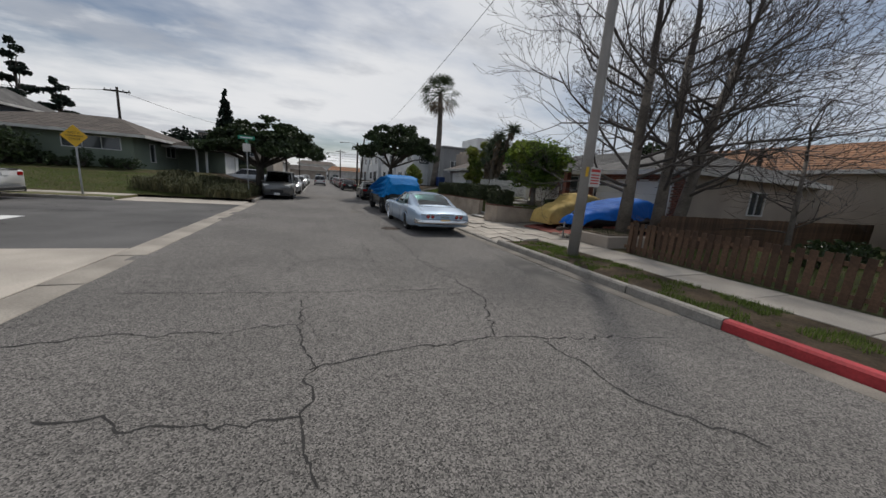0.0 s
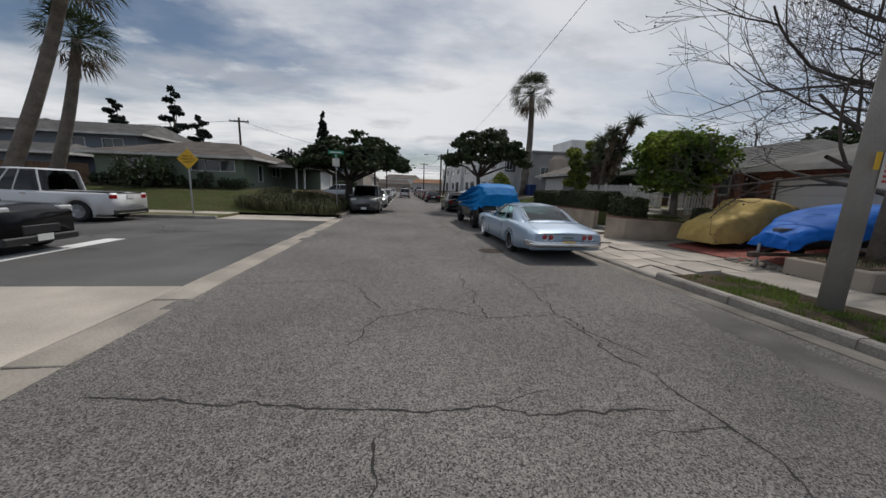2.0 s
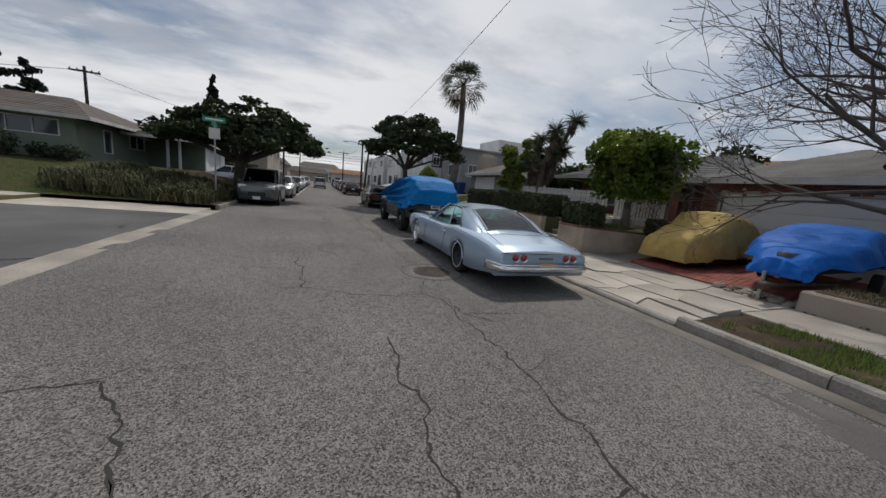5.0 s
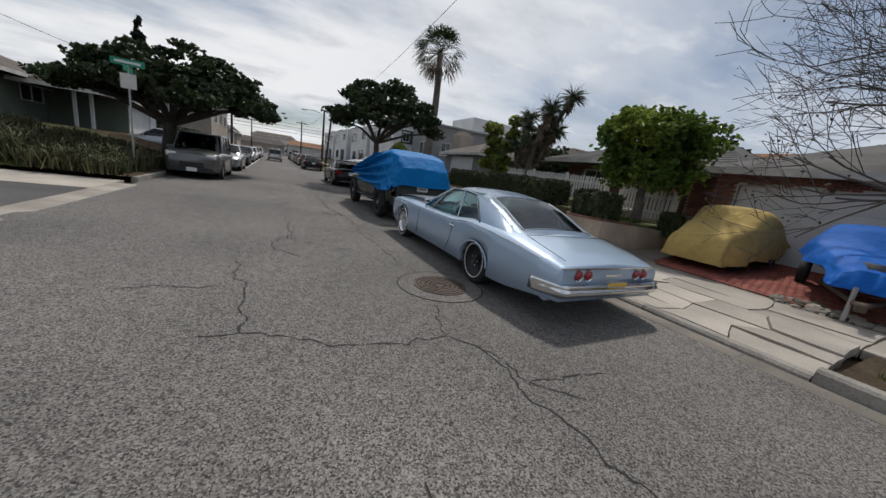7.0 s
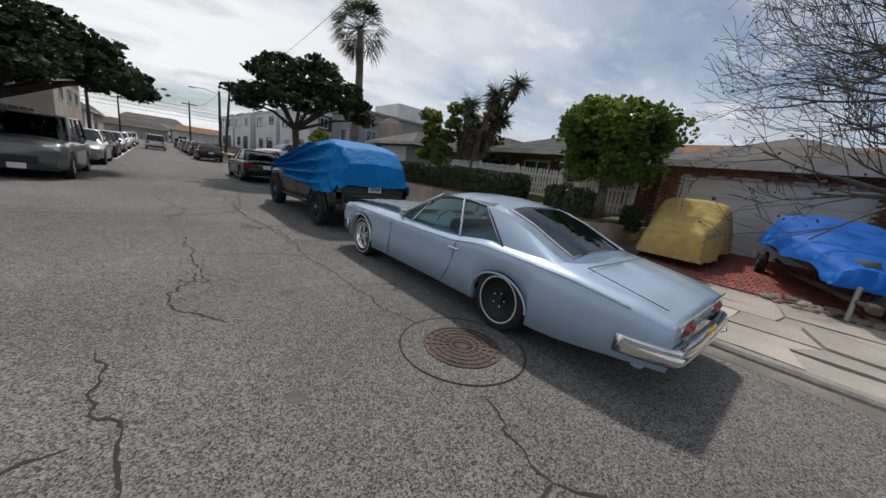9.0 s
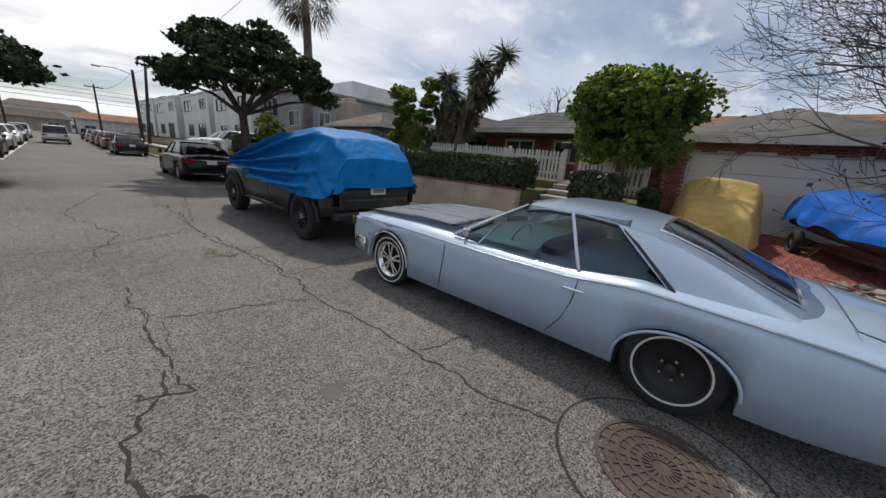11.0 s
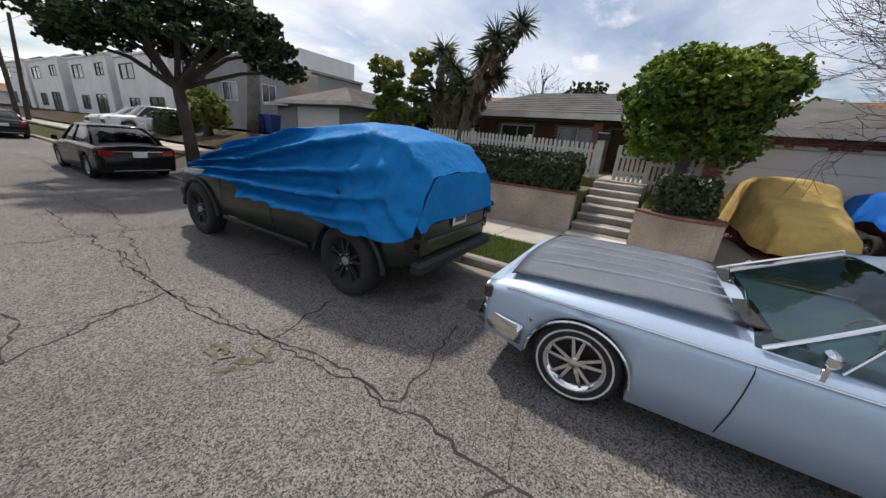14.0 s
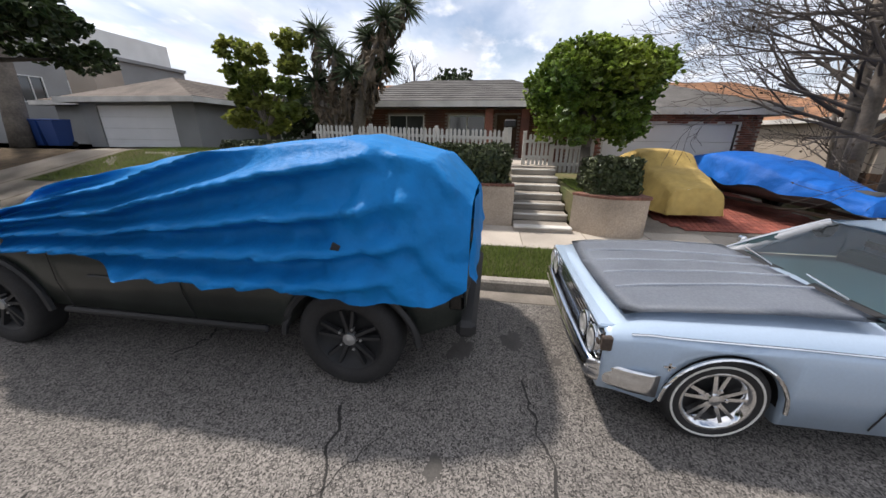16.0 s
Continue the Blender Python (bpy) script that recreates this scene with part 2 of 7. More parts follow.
M = dict(
    asphalt=asphalt_material(),
    asphalt2=mat("asphalt_side", (0.105, 0.10, 0.096), 0.9, var=0.35, scale=2, bump=0.4, bscale=70),
    crack=mat("crack_filler", (0.032, 0.03, 0.028), 0.95, var=0.3, scale=9, bump=0.3),
    concrete=mat("concrete", (0.42, 0.375, 0.32), 0.9, var=0.22, scale=4, bump=0.25, bscale=45, rand=0.12),
    gutter=mat("gutter_concrete", (0.33, 0.295, 0.25), 0.9, var=0.28, scale=6, bump=0.3, bscale=40, rand=0.1),
    kerb=mat("kerb_concrete", (0.30, 0.275, 0.24), 0.92, var=0.35, scale=8, bump=0.35, bscale=40, rand=0.12),
    redkerb=mat("red_kerb_paint", (0.42, 0.035, 0.04), 0.6, var=0.3, scale=8, bump=0.2, bscale=30),
    soil=mat("soil", (0.15, 0.11, 0.07), 1.0, var=0.45, scale=10, bump=0.7, bscale=25),
    grass=mat("lawn", (0.10, 0.125, 0.035), 1.0, var=0.35, scale=5, bump=0.8, bscale=45, col2=(0.15, 0.125, 0.06)),
    blade=mat("grass_blade", (0.13, 0.18, 0.035), 0.8, var=0.2, scale=3, bump=0, island=0.5, thin=0.3),
    dryblade=mat("dry_grass_blade", (0.13, 0.12, 0.055), 0.9, var=0.2, scale=3, bump=0, island=0.5, col2=(0.06, 0.07, 0.03)),
    leaf=mat("leaf_dark", (0.045, 0.07, 0.025), 0.45, var=0.25, scale=3, bump=0, island=0.6, thin=0.2),
    leafb=mat("leaf_bright", (0.26, 0.33, 0.05), 0.35, var=0.35, scale=3, bump=0, island=0.6, col2=(0.09, 0.17, 0.03), thin=0.4),
    leafy=mat("leaf_yellow", (0.30, 0.30, 0.06), 0.6, var=0.3, scale=3, bump=0, island=0.4, col2=(0.12, 0.17, 0.03), thin=0.4),
    hedge=mat("hedge_leaf", (0.06, 0.075, 0.028), 0.6, var=0.3, scale=4, bump=0, island=0.55),
    palm=mat("palm_leaf", (0.05, 0.075, 0.03), 0.75, var=0.3, scale=4, bump=0, island=0.5, thin=0.25),
    deadleaf=mat("dead_palm_leaf", (0.16, 0.12, 0.08), 0.9, var=0.3, scale=4, bump=0, island=0.3),
    pine=mat("conifer_needles", (0.012, 0.026, 0.014), 0.8, var=0.3, scale=4, bump=0, island=0.5),
    bark=mat("bark", (0.17, 0.145, 0.12), 0.95, var=0.35, scale=10, bump=0.7, bscale=18),
    barkd=mat("dark_bark", (0.075, 0.062, 0.05), 0.95, var=0.35, scale=10, bump=0.8, bscale=18),
    twig=mat("twig", (0.085, 0.073, 0.065), 0.9, var=0.3, scale=10, bump=0),
    seed=mat("seed_ball", (0.05, 0.035, 0.025), 0.9, var=0.3, scale=10, bump=0),
    stucco=mat("beige_stucco", (0.40, 0.34, 0.28), 0.95, var=0.16, scale=3, bump=0.4, bscale=60),
    walltan=mat("retaining_wall_render", (0.42, 0.345, 0.27), 0.95, var=0.3, scale=5, bump=0.35, bscale=35),
    cap=mat("brick_cap", (0.22, 0.10, 0.07), 0.9, var=0.4, scale=9, bump=0.4, rand=0.3),
    brick=mat("brick", (0.27, 0.10, 0.065), 0.9, var=0.35, scale=9, bump=0.4, bscale=40, rand=0.4, col2=(0.14, 0.06, 0.045)),
    mortar=mat("mortar", (0.35, 0.30, 0.26), 0.95, var=0.25, scale=8, bump=0.4),
    redpave=mat("red_paver", (0.30, 0.085, 0.06), 0.85, var=0.35, scale=6, bump=0.3, bscale=45, rand=0.25),
    shingle=mat("grey_shingle", (0.105, 0.10, 0.095), 0.95, var=0.3, scale=6, bump=0.6, bscale=22, rand=0.2),
    shingleb=mat("brown_shingle", (0.115, 0.095, 0.08), 0.95, var=0.3, scale=6, bump=0.6, bscale=22, rand=0.2),
    rust=mat("terracotta_roof", (0.26, 0.125, 0.06), 0.9, var=0.3, scale=6, bump=0.5),
    white=mat("white_paint", (0.72, 0.72, 0.70), 0.6, var=0.1, scale=4, bump=0.08),
    offwhite=mat("aged_white_paint", (0.60, 0.58, 0.54), 0.7, var=0.22, scale=6, bump=0.15),
    gdoor=mat("garage_door_paint", (0.78, 0.77, 0.76), 0.55, var=0.08, scale=3, bump=0.05),
    green=mat("sage_green_stucco", (0.20, 0.24, 0.185), 0.9, var=0.12, scale=3, bump=0.3, bscale=50),
    grey=mat("grey_stucco", (0.28, 0.28, 0.275), 0.9, var=0.14, scale=3, bump=0.3, bscale=50),
    dgrey=mat("dark_grey_panel", (0.075, 0.078, 0.082), 0.7, var=0.15, scale=4, bump=0.1),
    bluegrey=mat("blue_grey_siding", (0.18, 0.20, 0.235), 0.85, var=0.12, scale=3, bump=0.2),
    wood=mat("weathered_fence_wood", (0.13, 0.075, 0.045), 0.9, var=0.4, scale=9, bump=0.5, bscale=24, rand=0.3),
    pole=mat("grey_pole", (0.31, 0.29, 0.265), 0.8, var=0.2, scale=6, bump=0.2),
    dpole=mat("creosoted_pole", (0.06, 0.048, 0.04), 0.9, var=0.3, scale=6, bump=0.4),
    steel=mat("galvanised_steel", (0.42, 0.42, 0.42), 0.45, 0.8, var=0.15, scale=6, bump=0.05),
    chrome=mat("chrome", (0.78, 0.79, 0.80), 0.1, 1.0, var=0.06, scale=6, bump=0.0),
    black=mat("black_plastic", (0.018, 0.018, 0.019), 0.6, var=0.2, scale=6, bump=0.05),
    rubber=mat("tyre_rubber", (0.022, 0.021, 0.021), 0.85, var=0.3, scale=20, bump=0.2),
    whitewall=mat("whitewall", (0.68, 0.67, 0.63), 0.7, var=0.1, scale=20, bump=0),
    impala=mat("pale_blue_metallic", (0.41, 0.52, 0.65), 0.34, 0.25, var=0.05, scale=2, bump=0.015, coat=0.8),
    primer=mat("faded_blue_hood", (0.28, 0.31, 0.36), 0.62, 0.1, var=0.18, scale=6, bump=0.04),
    interior=mat("teal_vinyl", (0.05, 0.10, 0.10), 0.7, var=0.2, scale=6, bump=0.05),
    olive=mat("dark_olive_wrap", (0.02, 0.025, 0.021), 0.4, 0.1, var=0.45, scale=14, bump=0.06, coat=0.3),
    tarp=mat("blue_tarpaulin", (0.001, 0.175, 0.47), 0.58, var=0.14, scale=4, bump=0.7, bscale=9, spec=0.16, bdist=0.03),
    tarp2=mat("royal_blue_tarpaulin", (0.006, 0.125, 0.50), 0.6, var=0.12, scale=4, bump=0.7, bscale=7, spec=0.22, bdist=0.03),
    canvas=mat("mustard_canvas", (0.50, 0.35, 0.11), 0.85, var=0.2, scale=4, bump=0.8, bscale=5, bdist=0.05),
    grime=mat("grime", (0.10, 0.085, 0.07), 0.95, var=0.4, scale=9, bump=0.2),
    iron=mat("cast_iron", (0.10, 0.075, 0.06), 0.75, 0.4, var=0.35, scale=12, bump=0.3),
    yellow=mat("yellow_sign", (0.72, 0.42, 0.02), 0.5, var=0.06, scale=4, bump=0),
    signgreen=mat("green_sign", (0.01, 0.24, 0.14), 0.5, var=0.06, scale=4, bump=0),
    red=mat("red_print", (0.55, 0.04, 0.035), 0.5, var=0.1, scale=4, bump=0),
    tail=mat("red_lens", (0.30, 0.008, 0.01), 0.15, var=0.1, scale=9, bump=0, coat=0.8),
    lamp=mat("clear_lens", (0.62, 0.63, 0.62), 0.12, 0.3, var=0.1, scale=9, bump=0, coat=0.8),
    cblack=mat("black_car_paint", (0.005, 0.005, 0.006), 0.25, var=0.1, scale=2, bump=0, spec=0.3, coat=0.1),
    cwhite=mat("white_car_paint", (0.70, 0.70, 0.70), 0.3, var=0.05, scale=2, bump=0, coat=0.8),
    cgrey=mat("grey_car_paint", (0.13, 0.13, 0.125), 0.3, 0.3, var=0.06, scale=2, bump=0, coat=0.8),
    csilver=mat("silver_car_paint", (0.42, 0.43, 0.44), 0.3, 0.5, var=0.05, scale=2, bump=0, coat=0.8),
    cred=mat("maroon_car_paint", (0.14, 0.02, 0.025), 0.28, var=0.06, scale=2, bump=0, coat=0.9),
    bin=mat("blue_bin_plastic", (0.02, 0.06, 0.22), 0.5, var=0.1, scale=3, bump=0.05),
    glass=glass("car_glass", (0.62, 0.80, 0.76), 0.55),
    dglass=glass("dark_glass", (0.3, 0.33, 0.35), 0.25),
    pane=mat("window_pane", (0.05, 0.06, 0.065), 0.08, var=0.1, scale=2, bump=0, spec=0.8),
    # pale blue of distance haze is mixed into the hill's base colour
    hill=mat("haze_tinted_hill", (0.22, 0.27, 0.34), 1.0, var=0.1, scale=0.02, bump=0),
    rock=mat("broken_stone", (0.26, 0.23, 0.19), 0.95, var=0.35, scale=9, bump=0.5, island=0.3),
)


# ---- mesh helpers ----
def thing(name, x=0, y=0, z=0, rz=0, label="", category="", group="", kind=""):
    ob = new(name)
    ob.empty_display_size = 0.2
    ob.matrix_world = pose(x, y, z, 0, 0, rz)
    return tagged(ob, label, category, group, kind)


def as_mesh(name, bm, m, smooth=False):
    me = bpy.data.meshes.new(name)
    bm.to_mesh(me)
    bm.free()
    for mm in (m if isinstance(m, (list, tuple)) else [m]):
        me.materials.append(mm)
    if smooth:
        for p in me.polygons:
            p.use_smooth = True
    return me


def part(name, bm, m, parent=None, label="", smooth=False):
    ob = new(name, as_mesh(name, bm, m, smooth))
    if parent is not None:
        ob.parent = parent
    if label:
        ob["label"] = label
    return ob


def piece(name, me, parent, m):
    ob = new(name, me)
    ob.parent = parent
    ob.matrix_basis = m
    return ob


def bx(x0, x1, y0, y1, z0, z1, bev=0.0, bm=None):
    """A box, with its edges taken off."""
    own = bmesh.new()
    bmesh.ops.create_cube(own, size=1)
    bmesh.ops.transform(own, matrix=Matrix.Translation(((x0 + x1) / 2, (y0 + y1) / 2, (z0 + z1) / 2)) @ Matrix.Diagonal((abs(x1 - x0), abs(y1 - y0), abs(z1 - z0), 1)), verts=own.verts)
    if bev:
        bmesh.ops.bevel(own, geom=own.edges[:], offset=bev, segments=1, affect="EDGES")
    return merged(bm, own)


def merged(bm, own):
    if bm is None:
        return own
    me = bpy.data.meshes.new("tmp")
    own.to_mesh(me)
    own.free()
    bm.from_mesh(me)
    bpy.data.meshes.remove(me)
    return bm


def tube(points, radii, n=8, bm=None, caps=True):
    """A round bar along points, with a radius at each."""
    bm = bm or bmesh.new()
    rings = []
    pts = [Vector(p) for p in points]
    for i, p in enumerate(pts):
        d = (pts[min(i + 1, len(pts) - 1)] - pts[max(i - 1, 0)]).normalized()
        a = d.orthogonal().normalized() if abs(d.z) > 0.9 else d.cross(Vector((0, 0, 1))).normalized()
        b = d.cross(a)
        r = radii[i] if isinstance(radii, (list, tuple)) else radii
        rings.append([bm.verts.new(p + r * (math.cos(2 * math.pi * k / n) * a + math.sin(2 * math.pi * k / n) * b)) for k in range(n)])
    for q, w in zip(rings, rings[1:]):
        for k in range(n):
            bm.faces.new((q[k], q[(k + 1) % n], w[(k + 1) % n], w[k]))
    if caps:
        bm.faces.new(rings[0][::-1])
        bm.faces.new(rings[-1])
    return bm


def loft(rings, closed=True, caps=True, bm=None):
    bm = bm or bmesh.new()
    vs = [[bm.verts.new(p) for p in r] for r in rings]
    n = len(vs[0])
    for a, b in zip(vs, vs[1:]):
        for k in range(n if closed else n - 1):
            try:
                bm.faces.new((a[k], a[(k + 1) % n], b[(k + 1) % n], b[k]))
            except ValueError:
                pass
    if caps and closed:
        bm.faces.new(vs[0][::-1])
        bm.faces.new(vs[-1])
    return bm


def spun(profile, n=24, axis="x", bm=None):
    """A solid of revolution: profile of (along the axis, radius)."""
    rings = []
    for k in range(n):
        a = 2 * math.pi * k / n
        ring = []
        for h, r in profile:
            c, s = r * math.cos(a), r * math.sin(a)
            ring.append({"x": (h, c, s), "y": (c, h, s), "z": (c, s, h)}[axis])
        rings.append(ring)
    bm = bm or bmesh.new()
    vs = [[bm.verts.new(p) for p in r] for r in rings]
    for i in range(n):
        a, b = vs[i], vs[(i + 1) % n]
        for k in range(len(a) - 1):
            bm.faces.new((a[k], b[k], b[k + 1], a[k + 1]))
    bmesh.ops.remove_doubles(bm, verts=bm.verts, dist=1e-5)
    bmesh.ops.recalc_face_normals(bm, faces=bm.faces)
    return bm


def sheet(fx, nu, nv, bm=None):
    """A surface from a function of u and v in 0..1."""
    bm = bm or bmesh.new()
    vs = [[bm.verts.new(fx(i / nu, j / nv)) for j in range(nv + 1)] for i in range(nu + 1)]
    for i in range(nu):
        for j in range(nv):
            bm.faces.new((vs[i][j], vs[i + 1][j], vs[i + 1][j + 1], vs[i][j + 1]))
    return bm


def poly(points, z0, z1, bm=None):
    """A slab over a plan outline."""
    bm = bm or bmesh.new()
    lo = [bm.verts.new((x, y, z0)) for x, y in points]
    hi = [bm.verts.new((x, y, z1)) for x, y in points]
    n = len(points)
    for k in range(n):
        bm.faces.new((lo[k], lo[(k + 1) % n], hi[(k + 1) % n], hi[k]))
    bm.faces.new(lo[::-1])
    bm.faces.new(hi)
    bmesh.ops.recalc_face_normals(bm, faces=bm.faces)
    return bm


def scatter(name, centres, m, parent=None, size=0.1, per=1, flat=0.5, seed=0, label="", long=1.6):
    """Many small leaves: each a folded blade of two triangles, turned at random."""
    rng = np.random.RandomState(seed)
    c = np.repeat(np.array(centres, float), per, axis=0)
    n = len(c)
    d1 = rng.normal(size=(n, 3))
    d1[:, 2] *= flat
    d1 /= np.linalg.norm(d1, axis=1)[:, None] + 1e-9
    d2 = np.cross(d1, rng.normal(size=(n, 3)))
    d2 /= np.linalg.norm(d2, axis=1)[:, None] + 1e-9
    s = size * (0.6 + 0.8 * rng.rand(n))[:, None]
    v = np.empty((n, 4, 3))
    v[:, 0], v[:, 1], v[:, 2], v[:, 3] = c - d1 * s * long / 2, c + d2 * s * 0.5, c + d1 * s * long / 2, c - d2 * s * 0.5
    me = bpy.data.meshes.new(name)
    me.from_pydata(v.reshape(-1, 3).tolist(), [], np.arange(4 * n).reshape(n, 4).tolist())
    me.materials.append(m)
    ob = new(name, me)
    if parent is not None:
        ob.parent = parent
    if label:
        ob["label"] = label
    return ob


def nz(x, y=0.0, z=0.0):
    return noise.noise((x, y, z))

# ---- ground, road, kerbs, pavements ----
def ground_z(x, y):
    """The lots rise on both sides of the street."""
    if x > 5.3:
        far = min(1.0, max(0.0, (y - 21.5) / 3.5))
        return 0.13 + far * 1.25 * min(1.0, (x - 5.3) / 5.5)
    if x < -4.0 and y > 19:
        return 0.13 + 1.1 * min(1.0, max(0.0, (y - 20.5) / 9.0)) * min(1.0, max(0.0, (-x - 4.2) / 3.0))
    return 0.13


KERB = 5.08
g = tagged(part("ground", bx(-1500, 1500, -1500, 1500, -0.6, -0.06), M["soil"]), kind="structure")
road = tagged(part("road", bx(-3.1, KERB, -40, 170, -0.05, 0.0), M["asphalt"]), "worn grey asphalt street with cracks", "road", kind="structure")
side = tagged(part("road_side", bx(-60, -3.3, 8.1, 18.4, -0.05, -0.004), M["asphalt2"]), "patched dark asphalt side street", "road", kind="structure")
tagged(part("road_paint", bx(-8.0, -7.55, 9.2, 12.6, -0.004, 0.004), M["white"]), "white stop line on asphalt", "line", kind="structure")
tagged(part("road_paint", bx(-1.35, -1.2, 36, 60, 0.0, 0.004), M["offwhite"]), "faded lane mark", "line", kind="structure")


def tiles(name, parent, x0, x1, y0, y1, z, nx, ny, m, gap=0.012, th=0.12, tilt=0.0, seed=0):
    """Slabs side by side, each a piece of its own, a little uneven."""
    rng = random.Random(seed)
    dx, dy = (x1 - x0) / nx, (y1 - y0) / ny
    me = as_mesh(name, bx(-dx / 2 + gap / 2, dx / 2 - gap / 2, -dy / 2 + gap / 2, dy / 2 - gap / 2, -th, 0, 0.008), m)
    for i in range(nx):
        for j in range(ny):
            piece(name, me, parent, pose(x0 + (i + 0.5) * dx, y0 + (j + 0.5) * dy, z + rng.uniform(-1, 1) * tilt * 0.2, rng.uniform(-1, 1) * tilt * 20, rng.uniform(-1, 1) * tilt * 20, 0))


gut = thing("gutter", label="worn concrete cross gutter between the streets", category="gutter", kind="structure")
tiles("slab", gut, -3.42, -2.92, -12, 19.8, 0.006, 1, 18, M["gutter"], tilt=0.03, seed=2)
apron = thing("pavement", label="pale concrete apron of the side street", category="pavement", kind="structure")
tiles("slab", apron, -14.0, -3.43, -12, 8.1, 0.004, 3, 5, M["concrete"], gap=0.02, tilt=0.01, seed=3)
corner = thing("pavement", label="concrete corner ramp", category="pavement", kind="structure")
tiles("slab", corner, -8.2, -3.43, 18.4, 20.6, 0.02, 3, 1, M["concrete"], gap=0.02, tilt=0.02, seed=5)
M["gutterd"] = mat("dirty_gutter_concrete", (0.22, 0.195, 0.165), 0.95, var=0.35, scale=8, bump=0.4, bscale=60, rand=0.15)
gutr = thing("gutter", label="concrete gutter along the kerb", category="gutter", kind="structure")
tiles("slab", gutr, KERB - 0.3, KERB - 0.002, -12, 60, 0.006, 1, 24, M["gutterd"], tilt=0.02, seed=4)


def kerb_run(name, x0, x1, y0, y1, top, m, label, step=1.5, seed=0):
    k = thing(name, label=label, category="kerb", kind="structure")
    n = max(1, round((y1 - y0) / step))
    d = (y1 - y0) / n
    bm = loft([[(x0, yy, -0.1), (x1, yy, -0.1), (x1, yy, top), (x0 + 0.035, yy, top), (x0 + 0.008, yy, top - 0.03)] for yy in (0.006, d - 0.006)])
    me = as_mesh("kerbstone", bm, m)
    rng = random.Random(seed)
    for i in range(n):
        piece("kerbstone", me, k, pose(rng.uniform(-0.006, 0.006), y0 + i * d, rng.uniform(-0.008, 0.004)))
    return k


kerb_run("kerb", KERB, KERB + 0.16, -12, 2.5, 0.15, M["redkerb"], "red-painted concrete kerb", seed=1)
kerb_run("kerb", KERB, KERB + 0.16, 2.5, 8.5, 0.15, M["kerb"], "weathered concrete kerb", seed=2)
kerb_run("kerb", KERB, KERB + 0.16, 8.5, 13.6, 0.06, M["kerb"], "dropped concrete kerb at the driveway", seed=3)
kerb_run("kerb", KERB, KERB + 0.16, 13.6, 24, 0.15, M["kerb"], "weathered concrete kerb", seed=4)
kerb_run("kerb", KERB, KERB + 0.16, 24, 30, 0.05, M["kerb"], "dropped concrete kerb", seed=5)
kerb_run("kerb", KERB, KERB + 0.16, 30, 120, 0.15, M["kerb"], "weathered concrete kerb", 3.0, seed=6)
kerb_run("kerb", -3.3, -3.14, 20.6, 120, 0.14, M["kerb"], "weathered concrete kerb", 3.0, seed=7)


def terrain(name, x0, x1, y0, y1, m, label, nu=20, nv=20, off=0.0, rough=0.02):
    bm = sheet(lambda u, v: (x0 + (x1 - x0) * u, y0 + (y1 - y0) * v, ground_z(x0 + (x1 - x0) * u, y0 + (y1 - y0) * v) + off + rough * nz(u * 23, v * 23, x0)), nu, nv)
    bmesh.ops.solidify(bm, geom=bm.faces[:], thickness=0.12)
    return tagged(part(name, bm, m, smooth=False), label, "ground", kind="structure")


terrain("verge", KERB + 0.16, 6.6, -12, 8.4, M["soil"], "bare soil verge with weeds", 4, 24, 0.0, 0.03)
terrain("verge", KERB + 0.16, 6.6, 14.7, 24, M["grass"], "mown grass verge", 4, 24, 0.0, 0.02)
terrain("verge", KERB + 0.16, 6.6, 30, 110, M["grass"], "grass verge", 3, 24, 0.0, 0.02)
terrain("lot_ground", 8.0, 60, -40, 8.4, M["grass"], "garden lawn behind the fence", 14, 14, 0.02, 0.05)
terrain("lot_ground", 8.0, 70, 21.9, 140, M["soil"], "front gardens", 20, 30, -0.02, 0.0)
terrain("lot_ground", 8.0, 13.5, 21.9, 28.2, M["grass"], "green front lawn", 12, 12, 0.01, 0.02)
terrain("lot_ground", -70, -5.0, 20.6, 31, M["grass"], "green lawn sloping up to the house", 24, 14, 0.0, 0.02)
terrain("lot_ground", -70, -3.2, 31, 140, M["soil"], "plots behind the kerb", 14, 14, -0.02, 0.0)
terrain("lot_ground", -5.0, -3.14, 20.6, 31, M["soil"], "planted strip beside the kerb", 4, 12, 0.0, 0.02)
tagged(part("lot_ground", bx(-70, -8.2, 18.55, 20.6, -0.05, 0.14), M["grass"]), "grass strip beside the side street", "ground", kind="structure")
kerb2 = tagged(part("kerb", bx(-70, -8.2, 18.38, 18.55, -0.1, 0.13, 0.01), M["kerb"]), "concrete kerb of the side street", "kerb", kind="structure")
walk2 = thing("pavement", label="concrete pavement along the lawn", category="pavement", kind="structure")
tiles("slab", walk2, -40, -8.2, 19.5, 20.6, 0.155, 20, 1, M["concrete"], tilt=0.01, seed=6)

